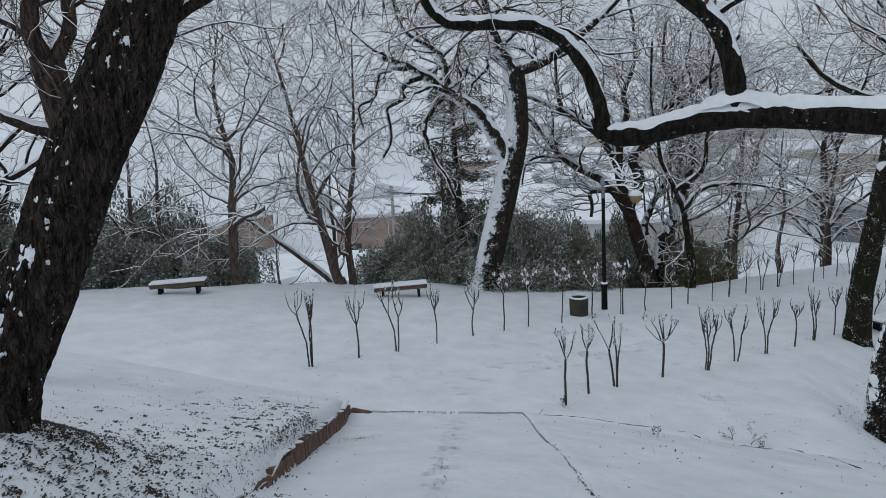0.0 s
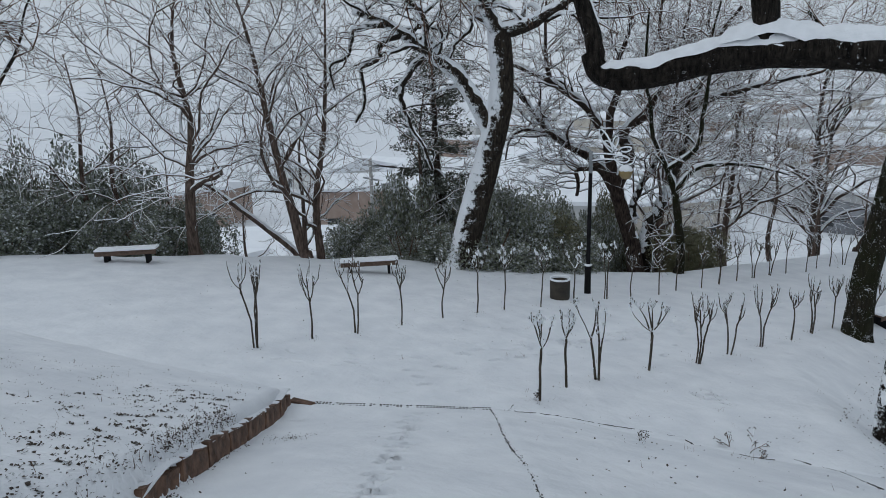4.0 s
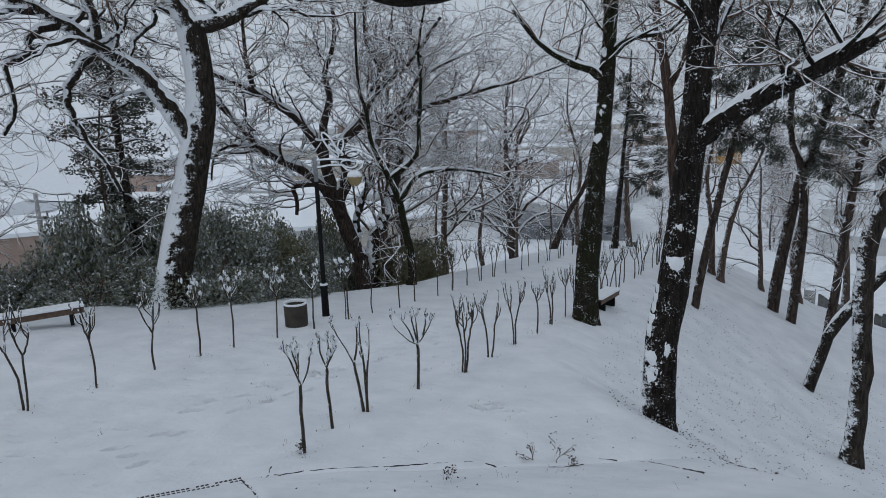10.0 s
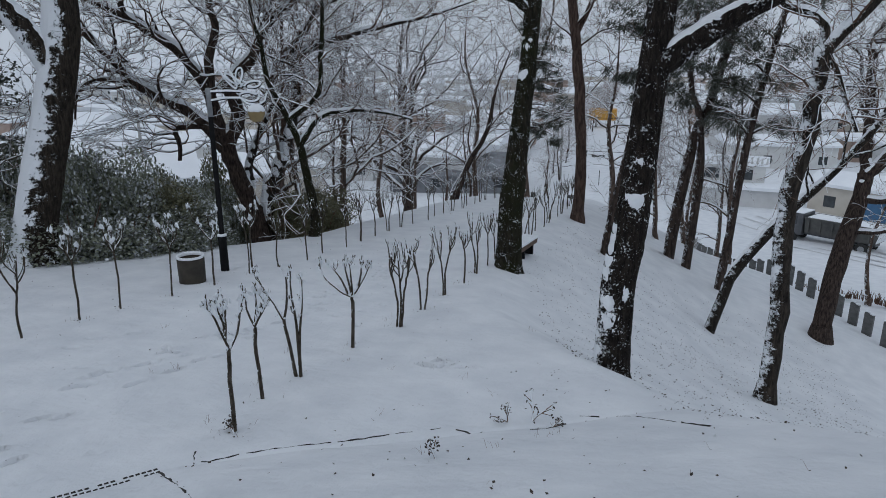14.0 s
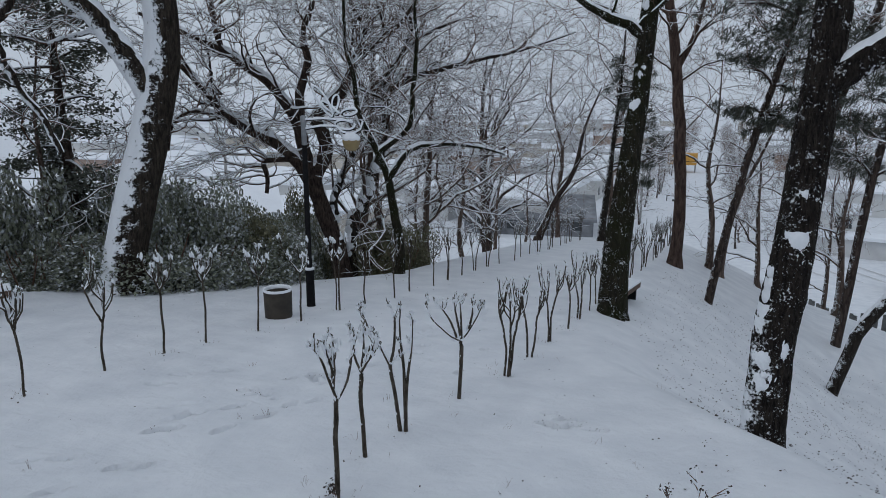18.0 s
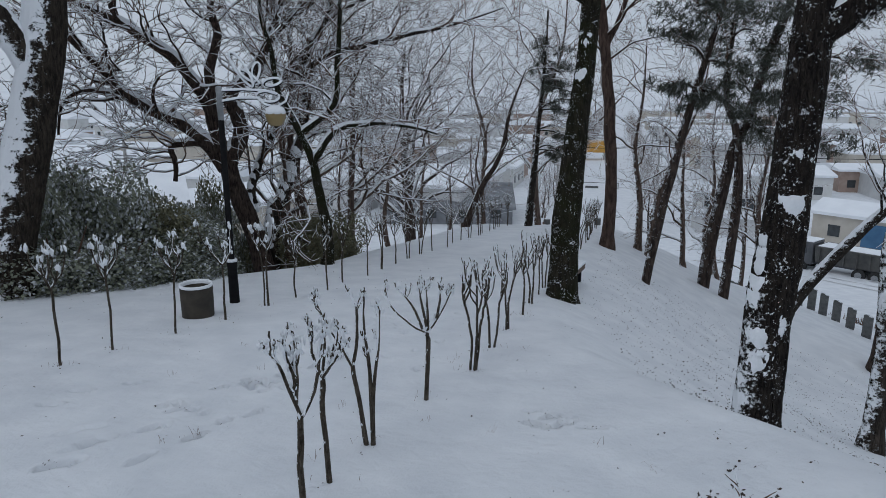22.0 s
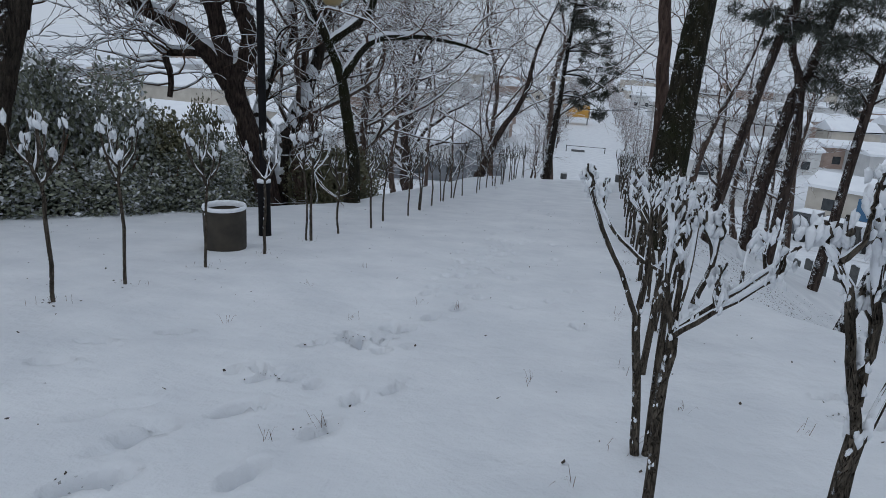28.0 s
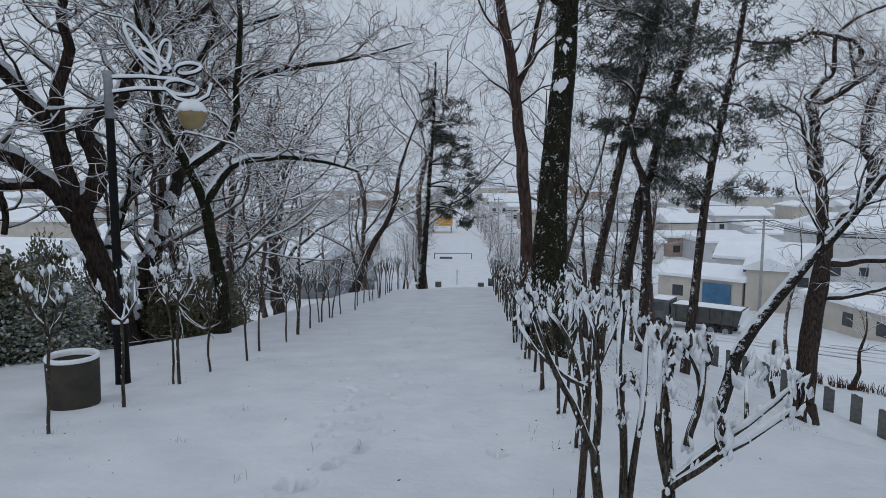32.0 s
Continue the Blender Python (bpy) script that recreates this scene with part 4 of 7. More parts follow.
def avenue_trees():
    w = Wood(19)
    b = Vector((-4.1, 11.73, gz(-4.1, 11.73)))
    flare(w, b, 0.16, 1.3, 0.3)
    p, r = w.limb([b] + V3((-4.07, 11.75, -0.58), (-4.2, 11.68, 0.25), (-4.33, 11.62, 1.06), (-4.58, 11.49, 1.85), (-4.98, 11.28, 2.82), (-5.08, 11.23, 3.75), (-5.26, 11.14, 4.65), (-5.2, 11.1, 6.6)), 0.15, 0.03, 10, 0.4)
    for pts, r0, r1 in ((V3((-4.32, 11.62, 1.1), (-3.86, 11.86, 1.82), (-3.33, 12.13, 1.99), (-2.71, 12.45, 2.01), (-2.0, 12.81, 1.89), (-1.55, 13.04, 1.74)), 0.09, 0.025),
                        (V3((-4.54, 11.51, 1.8), (-3.82, 11.88, 2.49), (-3.73, 11.92, 3.34), (-3.62, 11.98, 4.63), (-3.66, 11.96, 5.53), (-3.4, 12.1, 7.0)), 0.09, 0.025)):
        l, lr = w.limb(pts, r0, r1, 8, 1.6)
        w.crown(l, lr, 0.2, 8, 1.3, 2, 0.12, 0.55, 3, 0.2, 0.45, 1.8)
    w.crown(p, r, 0.5, 9, 2.0, 2, 0.03, 0.5, 3, 0.3, 0.45, 1.8)
    w.finish("avenue_tree", "slim bare tree with snow-lined branches by the shrub row", "tree", tuple(b), BARK_MOSS, site=resited((-4.32, 11.62, 1.06), (-5.25, 13.35, 0.99), 1.12))

    w = Wood(20)
    b = Vector((-4.94, 10.42, -2.6))
    flare(w, b, 0.29, 1.5, 0.4, 12)
    p, r = w.limb([b] + V3((-5.0, 10.36, -1.64), (-5.16, 10.27, -0.64), (-5.4, 10.13, 0.24), (-5.59, 10.0, 1.06), (-5.32, 10.18, 1.69), (-5.39, 10.13, 2.24), (-5.48, 10.07, 2.51), (-5.28, 10.21, 2.86), (-4.97, 10.43, 3.11), (-4.67, 10.64, 3.9), (-4.08, 11.05, 4.5), (-3.69, 11.32, 4.94), (-3.0, 11.6, 5.9)), 0.27, 0.05, 12, 1.0, 3, 0.015)
    for pts, r0, r1 in ((V3((-5.6, 9.98, 0.95), (-5.73, 9.9, 1.62), (-5.82, 9.84, 2.26), (-6.02, 9.7, 2.8), (-6.41, 9.42, 3.41), (-6.9, 9.08, 3.84), (-7.32, 8.79, 4.18), (-7.91, 8.38, 4.5), (-8.7, 7.9, 4.9)), 0.19, 0.045),
                        (V3((-5.82, 9.84, 2.2), (-5.79, 9.86, 3.14), (-5.61, 9.98, 3.91), (-5.7, 9.92, 4.5), (-5.44, 10.1, 5.42), (-5.46, 10.09, 6.5), (-5.7, 10.0, 7.6)), 0.13, 0.03),
                        (V3((-5.64, 9.95, 0.95), (-6.01, 9.71, 1.64), (-6.39, 9.44, 2.02), (-6.84, 9.12, 2.31), (-7.21, 8.86, 2.63), (-7.61, 8.59, 3.2), (-7.88, 8.4, 3.62), (-8.18, 8.19, 4.02), (-8.59, 7.9, 4.34)), 0.16, 0.05),
                        (V3((-7.11, 8.94, 2.65), (-7.53, 8.64, 2.67), (-7.9, 8.38, 2.71), (-8.22, 8.16, 2.43), (-8.34, 8.08, 1.8)), 0.06, 0.025),
                        (V3((-6.05, 9.66, 1.56), (-6.43, 9.41, 1.56), (-6.56, 9.32, 1.46), (-6.5, 9.36, 1.14), (-6.54, 9.34, 0.73)), 0.08, 0.05),
                        (V3((-7.23, 8.85, 4.1), (-7.33, 8.78, 4.74), (-7.36, 8.76, 5.37), (-7.34, 8.77, 6.4)), 0.08, 0.03),
                        (V3((-5.34, 10.17, 2.85), (-4.96, 10.44, 3.29), (-4.7, 10.62, 3.98), (-4.48, 10.77, 4.59), (-4.77, 10.57, 5.4), (-4.6, 10.5, 6.6)), 0.1, 0.03)):
        l, lr = w.limb(pts, r0, r1, 9, 1.6, 3, 0.02)
        w.crown(l, lr, 0.25, 8, 1.5, 2, 0.1, 0.55, 3, 0.25, 0.45, 1.8)
    w.crown(p, r, 0.65, 7, 1.8, 2, 0.05, 0.5, 3, 0.3, 0.4, 1.8)
    w.finish("spreading_tree", "wide-spreading dark tree behind the street lamp", "tree", tuple(b), BARK_DARK_HAZED, site=resited((-5.6, 9.98, 0.95), (-8.9, 14.7, 0.57), 1.365))

    w = Wood(21)
    b = Vector((-5.1, 10.85, gz(-5.1, 10.85)))
    p, r = w.limb([b + Vector((0, 0, -1.4))] + V3((-5.03, 10.77, -0.5), (-4.83, 10.89, 0.17), (-4.54, 11.06, 0.93), (-4.37, 11.16, 1.59), (-4.2, 11.26, 2.53), (-4.19, 11.27, 3.36), (-3.64, 11.59, 4.61), (-3.87, 11.46, 5.48), (-3.7, 11.5, 7.0)), 0.21, 0.03, 12, 1.2)
    for pts, r0, r1 in ((V3((-5.3, 10.6, 0.0), (-5.41, 10.55, 0.41), (-5.22, 10.66, 0.98), (-5.0, 10.79, 1.53), (-4.79, 10.92, 1.99), (-4.79, 10.91, 2.5)), 0.12, 0.05),
                        (V3((-4.24, 11.24, 3.15), (-3.7, 11.56, 3.51), (-3.04, 11.95, 3.74), (-2.29, 12.39, 3.96), (-1.23, 13.01, 4.22), (-0.03, 13.72, 4.68)), 0.12, 0.014),
                        (V3((-4.81, 10.9, 2.5), (-4.7, 11.0, 2.95), (-4.27, 11.22, 3.36), (-4.0, 11.38, 3.9), (-3.41, 11.73, 4.52), (-2.58, 12.22, 4.96)), 0.09, 0.03)):
        l, lr = w.limb(pts, r0, r1, 9, 1.8, 3, 0.03)
        packed_snow(w, l, lr, [(pts[0].z + 0.25 * k, w.r.uniform(0.14, 0.24), w.r.uniform(0.7, 1.2)) for k in range(8) if pts[0].z + 0.25 * k < 2.6], (0.2, -0.95))
        w.crown(l, lr, 0.3, 7, 1.5, 2, 0.1, 0.52, 3, 0.2, 0.42, 1.8)
    packed_snow(w, p, r, [(-0.9 + 0.2 * k, w.r.uniform(0.16, 0.34), w.r.uniform(0.7, 1.3)) for k in range(17) if w.r.random() < 0.8], (0.15, -0.95))
    w.crown(p, r, 0.4, 9, 1.9, 2, 0.05, 0.5, 3, 0.25, 0.4, 1.8)
    w.finish("snowy_tree", "tree with snow packed on its stout forked trunk", "tree", tuple(b), BARK_PATCHY, site=resited((-5.6, 9.98, 0.95), (-8.9, 14.7, 0.57), 1.365))


def bare_tree(seed, x, y, h, r0, lean=(0.0, 0.0), start=0.3, bark=None, name="bare_tree", label="bare tree with snow-lined branches", count=10, spread=0.34, level=2, z=None):
    w = Wood(seed)
    b = Vector((x, y, (gz(x, y) if z is None else z) - 0.1))
    u = w.r.uniform
    pts = [b]
    for k in range(1, 5):
        t = k / 4
        pts.append(b + Vector((lean[0] * h * t + u(-0.04, 0.04) * h, lean[1] * h * t + u(-0.04, 0.04) * h, h * t)))
    flare(w, b, r0, 1.3, 0.3, 8)
    p, r = w.limb(pts, r0, r0 * 0.1, 9, 0.2)
    w.crown(p, r, start, count, h * spread, level, 0.07, 0.5, 3, 0.3, 0.5, 1.8)
    return w.finish(name, label, "tree", tuple(b), bark or BARK_GREY_HAZED, None, "bare trees")


def pine_tree(seed, x, y, pts, r0, tops, name="pine_tree", label="tall thin pine with snowy dark needles high up", hang=False):
    w = Wood(seed)
    b = Vector((x, y, gz(x, y) - 0.1))
    p, r = w.limb([b] + V3(*pts), r0, r0 * (0.2 if hang else 0.45), 10, 0.1)
    nv, nf = [], []
    for (cx, cy, cz), size in tops:
        c = Vector((cx, cy, cz))
        near_p = min(p, key=lambda q: (q - c).length)
        bl, br = w.limb([near_p, (near_p + c) / 2 + Vector((0, 0, 0.15)), c], 0.05, 0.02, 6, 1.0)
        w.crown(bl, br, 0.4, 4, size * 0.9, 1, 0.3 if hang else 0.1, 0.4, 3)
        for k in range(9 if not hang else 8):
            o = Vector((w.r.gauss(0, size * 0.65), w.r.gauss(0, size * 0.65), w.r.gauss(-0.35 if hang else 0.05, size * 0.36)))
            needle_tufts(nv, nf, w.r, c + o, size * 0.42, 26, 0.24)
    e = w.finish(name, label, "pine", tuple(b), BARK_PINE_HAZED if not hang else BARK_SPECK)
    o = Vector(b)
    mesh_object("needle_foliage", [q - o for q in nv], nf, NEEDLE, e, False)["kind"] = "stuff"
    return e


oak_by_bench()
moss_tree()
fork_tree()
start_tree()
crooked_tree()
branch_tree()
bank_trees()
avenue_trees()
pine_tree(31, 3.78, 17.7, ((4.18, 17.49, -0.28), (4.63, 17.47, 2.18), (5.13, 17.45, 4.48), (5.48, 17.43, 6.23), (5.7, 17.4, 8.5)), 0.14,
          (((4.6, 17.3, 5.2), 1.0), ((5.9, 17.6, 5.6), 1.0), ((5.2, 17.0, 4.6), 0.9), ((3.9, 17.3, 6.0), 1.0), ((5.3, 17.2, 6.0), 1.0), ((4.9, 17.2, 6.6), 1.0), ((6.2, 17.4, 7.0), 0.9), ((4.4, 17.5, 4.2), 0.7), ((5.6, 17.4, 8.2), 1.0), ((5.6, 17.1, 3.4), 0.6), ((4.1, 17.3, 3.0), 0.5), ((5.9, 17.3, 2.4), 0.5), ((4.9, 17.2, 2.6), 0.4)))
pine_tree(32, 6.06, 23.8, ((6.42, 23.76, -0.75), (6.96, 23.7, 1.75), (7.64, 23.62, 4.5), (8.21, 23.55, 6.72), (8.5, 23.5, 9.0)), 0.24,
          (((7.0, 23.5, 5.4), 1.1), ((8.8, 23.8, 6.4), 1.1), ((8.0, 23.4, 8.4), 1.2), ((6.9, 23.6, 7.2), 1.0), ((7.9, 23.3, 4.0), 0.8), ((6.6, 23.4, 3.2), 0.7), ((8.3, 23.4, 2.4), 0.7), ((7.4, 23.2, 1.6), 0.6), ((8.6, 23.5, 0.9), 0.5)))
pine_tree(33, 6.75, 23.2, ((6.91, 23.2, -1.16), (6.75, 23.2, 1.14), (6.2, 23.3, 3.0), (6.3, 23.3, 5.5)), 0.2,
          (((5.6, 23.3, 4.4), 0.9), ((6.9, 23.0, 5.0), 0.9), ((6.3, 23.2, 6.2), 1.0)))
pine_tree(34, 7.96, 21.8, ((8.2, 21.7, -1.5), (8.5, 21.7, 2.0), (9.0, 21.6, 5.0), (9.4, 21.6, 8.0)), 0.17, (((8.5, 21.5, 4.4), 0.9), ((9.9, 21.6, 5.4), 0.9), ((9.2, 21.5, 7.4), 1.0), ((7.6, 21.6, 1.5), 0.6), ((8.9, 21.6, 2.6), 0.8), ((8.0, 21.5, 3.4), 0.8), ((7.3, 21.6, 2.6), 0.6), ((9.4, 21.6, 1.3), 0.7), ((9.8, 21.6, 3.6), 0.8)))
pine_tree(35, -1.75, 29.0, ((-1.62, 29.01, -1.6), (-1.4, 29.02, 1.2), (-1.2, 29.01, 4.0), (-1.1, 29.0, 6.6)), 0.21,
          (((-1.0, 28.9, 5.3), 0.7), ((-0.5, 28.9, 4.6), 0.7), ((-1.3, 29.0, 4.5), 0.6), ((-0.3, 28.9, 3.7), 0.7), ((-0.9, 28.8, 3.5), 0.6), ((0.2, 28.9, 2.9), 0.6), ((-0.4, 28.9, 2.5), 0.6),
           ((0.5, 28.9, 1.9), 0.6), ((-0.2, 28.9, 1.3), 0.6), ((0.4, 29.0, 0.7), 0.55), ((-0.6, 28.9, 0.4), 0.4), ((0.1, 28.9, -0.1), 0.45)),
          "drooping_conifer", "conifer with dark drooping sprays at the end of the avenue", True)


def red_tree():
    w = Wood(41)
    b = Vector((2.66, 19.2, gz(2.66, 19.2)))
    flare(w, b, 0.22, 1.35, 0.4, 12)
    p, r = w.limb([b] + V3((2.68, 19.2, -1.0), (2.56, 19.2, 1.3), (2.32, 19.2, 3.4), (2.0, 19.2, 5.4), (1.72, 19.3, 6.9), (1.5, 19.3, 9.0)), 0.21, 0.12, 12, 0.1)
    l, lr = w.limb(V3((2.28, 19.2, 3.8), (2.7, 19.3, 4.8), (3.0, 19.4, 6.2), (3.5, 19.5, 8.0)), 0.1, 0.04, 8)
    w.crown(l, lr, 0.3, 5, 1.8, 2, 0.05, 0.35, 3, 0.3)
    w.crown(p, r, 0.5, 10, 2.4, 2, 0.2, 0.35, 3, 0.15, 0.3)
    w.finish("red_trunk_tree", "slender red-barked tree rising bare to its top", "tree", tuple(b), BARK_RED, site=resited((2.66, 19.2, gz(2.66, 19.2)), (2.4, 21.6, gz(2.4, 21.6)), 1.12))


def fallen_tree():
    w = Wood(57)
    b = Vector((-14.0, 3.15, gz(-14.0, 3.15)))
    p, r = w.limb([b - Vector((-0.3, -0.3, 0.35))] + V3((-14.0, 3.15, -1.24), (-14.41, 2.26, -0.19), (-14.8, 1.4, 0.68), (-15.17, 0.59, 1.5), (-15.53, -0.18, 2.27)), 0.13, 0.06, 9, 1.8)
    w.crown(p, r, 0.6, 4, 1.2, 1, 0.05, 0.5, 3)
    w.finish("fallen_tree", "leaning dead trunk with a ridge of snow on it", "tree", tuple(b), BARK_GREY_HAZED)


fallen_tree()
red_tree()
bare_tree(54, 17.3, 28.3, 3.6, 0.13, (0.12, 0.0), 0.5, BARK_DARK_HAZED, count=4, spread=0.3, level=0)
bare_tree(55, 15.5, 30.0, 7.5, 0.12, (0.0, 0.0), 0.45, None, count=5, spread=0.2, level=1)
bare_tree(56, 18.5, 26.9, 6.0, 0.13, (0.02, 0.0), 0.45, None, count=5, spread=0.25, level=1)
bare_tree(42, 3.5, 25.1, 8.5, 0.17, (-0.05, 0.0), 0.4, None, count=8)
bare_tree(43, 3.95, 24.4, 8.0, 0.17, (0.22, 0.0), 0.5, None, count=7)
bare_tree(44, -4.55, 27.4, 7.5, 0.2, (0.4, 0.05), 0.5, BARK_DARK_HAZED, "slanting_tree", "dark slanting tree at the end of the shrub row", 6, 0.25)
bare_tree(45, -10.6, 37.3, 15.2, 0.45, (0.0, 0.0), 0.2, BARK_DARK_HAZED, "round_crowned_tree", "bare tree with a broad round crown", 24, 0.52)
bare_tree(46, -14.1, -0.6, 9.0, 0.2, (-0.03, 0.02), 0.25, None, count=18, spread=0.46)
bare_tree(47, -12.34, 2.6, 9.5, 0.19, (-0.14, -0.12), 0.25, None, count=18, spread=0.42)
bare_tree(48, -13.1, 3.5, 9.5, 0.17, (0.05, 0.08), 0.2, None, count=16, spread=0.4)
bare_tree(49, -7.5, 16.0, 10.0, 0.22, (0.03, 0.05), 0.25, None, count=18, spread=0.44)
bare_tree(50, -16.5, -7.5, 11.0, 0.36, (0.0, 0.0), 0.3, BARK_PATCHY, count=18, spread=0.4)
bare_tree(51, -7.4, 20.5, 10.0, 0.2, (0.06, 0.0), 0.25, None, count=18, spread=0.44)
bare_tree(57, -1.9, 33.5, 13.0, 0.22, (0.05, 0.0), 0.2, None, count=12, spread=0.44)
bare_tree(58, -5.2, 34.0, 12.0, 0.2, (-0.03, 0.0), 0.2, None, count=12, spread=0.46)
bare_tree(53, 9.0, 30.0, 9.0, 0.2, (-0.05, 0.0), 0.3, None, count=10, spread=0.34)


# ---- clipped shrubs ----
def shrub(seed, x, y, h, stems, spread, fork, shoots, turn=0.0, arms=2, plan=(), lump=1.0):
    """A hard-pruned crape myrtle: stems that fork into knuckles with short shoots, snow on the knuckles."""
    w = Wood(seed)
    u = w.r.uniform
    b = Vector((x, y, gz(x, y)))
    e = thing("shrub", x, y, b.z, "clipped bare shrub with small lumps of snow on its tips", "shrub", "rows of clipped shrubs")
    clumps = []

    def gather():
        vs, fs = [], []
        for lv_, lf_ in w.limbs:
            n0 = len(vs)
            vs += lv_
            fs += [tuple(i + n0 for i in f) for f in lf_]
        mesh_object("stem", [p - b for p in vs], fs, SHRUB_BARK, e)

    def knuckle(q, d0, size):
        clumps.append((q, u(0.014, 0.028) * lump))
        if lump > 1:
            for s in range(2):
                clumps.append((q + Vector((u(-.04, .04), u(-.04, .04), u(-0.03, 0.03))), u(0.012, 0.022) * lump))
        for s in range(max(2, shoots - 2)):
            d = (d0 * 0.9 + Vector((u(-0.7, 0.7), u(-0.7, 0.7), u(0.3, 1.4)))).normalized()
            l = size * u(0.35, 1.0)
            pts, _ = w.limb([q, q + d * l * 0.5 + Vector((u(-.01, .01), u(-.01, .01), 0)), q + d * l + Vector((0, 0, 0.15 * l))], 0.0068, 0.004, 5, 0.0, 3, 0.1)
            if u(0, 1) < 0.3:
                sleeve(pts[1:-1], u(0.003, 0.005))
            if u(0, 1) < 0.45:
                clumps.append((pts[-2], u(0.009, 0.018)))

    def flecks(pts, rads, count):
        for _ in range(count):
            i = w.r.randrange(1, len(pts) - 1)
            clumps.append((pts[i].lerp(pts[i + 1], u(0, 1)) + Vector((-0.5, -0.75, 0)) * rads[i] * 0.9, u(0.007, 0.014)))

    def sleeve(pts, r):
        """Wind-packed snow clinging to one side of a shoot."""
        off = Vector((-0.5, -0.6, 0.55)) * r * 1.0
        n = len(pts)
        w.tube(w.sv, w.sf, [p + off for p in pts], [r * (0.35 if i in (0, n - 1) else u(0.7, 1.35)) for i in range(n)], 5)

    for k, (s_pts, r0, r1, *more) in enumerate(plan):
        # a plant drawn out limb by limb: sideways offset and height, with some depth of its own
        first = k == 0 or s_pts[0][1] < 0.12
        if first and k:
            gather()
        if first:
            w.limbs = []
        dep = 0.0 if first else more[0] if more else u(-0.35, 0.35)
        h0 = s_pts[0][1]
        pts = [b + Vector((0.92 * s - 0.38 * dep * (z - h0), 0.4 * s + 0.92 * dep * (z - h0), z)) for s, z in s_pts]
        if first:
            pts[0] = pts[0] - Vector((0, 0, 0.08))
        fine, rads = w.limb(pts, r0, r1, 7, 0.2 if first else 0.6, 3, 0.05)
        flecks(fine, rads, 7 if first else 3)
        if not first:
            clumps.append((fine[0] + Vector((0, 0, 0.02)), u(0.016, 0.028)))
        if s_pts[-1][1] > 1.1:
            knuckle(fine[-1], (fine[-1] - fine[-3]).normalized(), h * 0.055)
            sleeve(fine[len(fine) // 2:], u(0.008, 0.011))
            for j in range(2):
                i = w.r.randrange(len(fine) // 2, len(fine) - 1)
                d = Vector((u(-0.5, 0.5), u(-0.5, 0.5), 1)).normalized()
                q2 = fine[i] + d * u(0.06, 0.16)
                w.limb([fine[i], fine[i].lerp(q2, 0.5) + Vector((u(-.02, .02), u(-.02, .02), 0)), q2], 0.008, 0.004, 5, 1.2, 2, 0.1)
                knuckle(q2, d, h * 0.04)
    for k in range(stems):
        w.limbs = []
        a = turn + 6.283 * k / max(stems, 1) + u(-0.4, 0.4)
        ray = Vector((math.cos(a), math.sin(a), 0))
        out = ray * spread * u(0.7, 1.2) * (1 if stems > 1 else 0.2)
        p0 = b + ray * 0.035 * (stems > 1) - Vector((0, 0, 0.08))
        p1 = b + out * 0.3 + Vector((u(-.03, .03), u(-.03, .03), h * fork * 0.55))
        p2 = b + out * 0.65 + Vector((u(-.03, .03), u(-.03, .03), h * fork))
        fine, rads = w.limb([p0, p1, p2], 0.019 * u(0.85, 1.2), 0.015, 7, 0.0, 3, 0.08)
        flecks(fine, rads, 5)
        n = arms if stems > 1 else arms + 1
        for j in range(n):
            aa = a + (j - (n - 1) / 2) * (2.2 if stems == 1 else 1.5) + u(-0.4, 0.4)
            way = Vector((math.cos(aa), math.sin(aa), 0))
            q = p2 + way * spread * u(0.4, 0.8) * (1.0 if stems == 1 else 0.6) + Vector((0, 0, h * (1 - fork) * u(0.55, 0.85)))
            m = p2.lerp(q, 0.45) + way * 0.015 - Vector((0, 0, 0.01))
            pts, rads = w.limb([p2, m, q], 0.016, 0.011, 6, 1.2, 4, 0.08)
            knuckle(q, (q - m).normalized(), h * 0.13)
            for s in range(2):
                i = w.r.randrange(3, len(pts) - 1)
                side = Vector((u(-1, 1), u(-1, 1), 0)).normalized()
                l = h * u(0.16, 0.34)
                q2 = pts[i] + side * l * 0.4 + Vector((0, 0, l))
                w.limb([pts[i], pts[i].lerp(q2, 0.4) + side * l * 0.12, q2], 0.013, 0.008, 5, 1.2, 3, 0.08)
                knuckle(q2, Vector((0, 0, 1)), h * 0.07)
        gather()
    if plan:
        gather()
    bm = bmesh.new()
    for c, r in clumps:
        for s in range(3 if plan else 1):
            r2 = r * (u(0.35, 0.75) if plan else 0.85)
            c2 = c + (Vector((u(-1, 1), u(-1, 1), u(-1.2, 0.9))) * r * 0.9 if plan else Vector())
            res = bmesh.ops.create_icosphere(bm, subdivisions=1, radius=r2, matrix=Matrix.LocRotScale(c2 - b + Vector((0, 0, r2 * 0.4)), Euler((u(-0.4, 0.4), u(-0.4, 0.4), u(0, 6))), (0.75, 0.6, 1.9)))
            for v in res["verts"]:
                v.co += Vector((u(-1, 1), u(-1, 1), u(-0.6, 1.0))) * r2 * 0.38
    for f in bm.faces:
        f.smooth = True
    part("snow_clump", bm, SNOW_SOFT, e, "lumps of snow on the tips")["kind"] = "stuff"
    mesh_object("snow_cover", [p - b for p in w.sv], w.sf, SNOW_SOFT, e)["kind"] = "stuff"
    return e


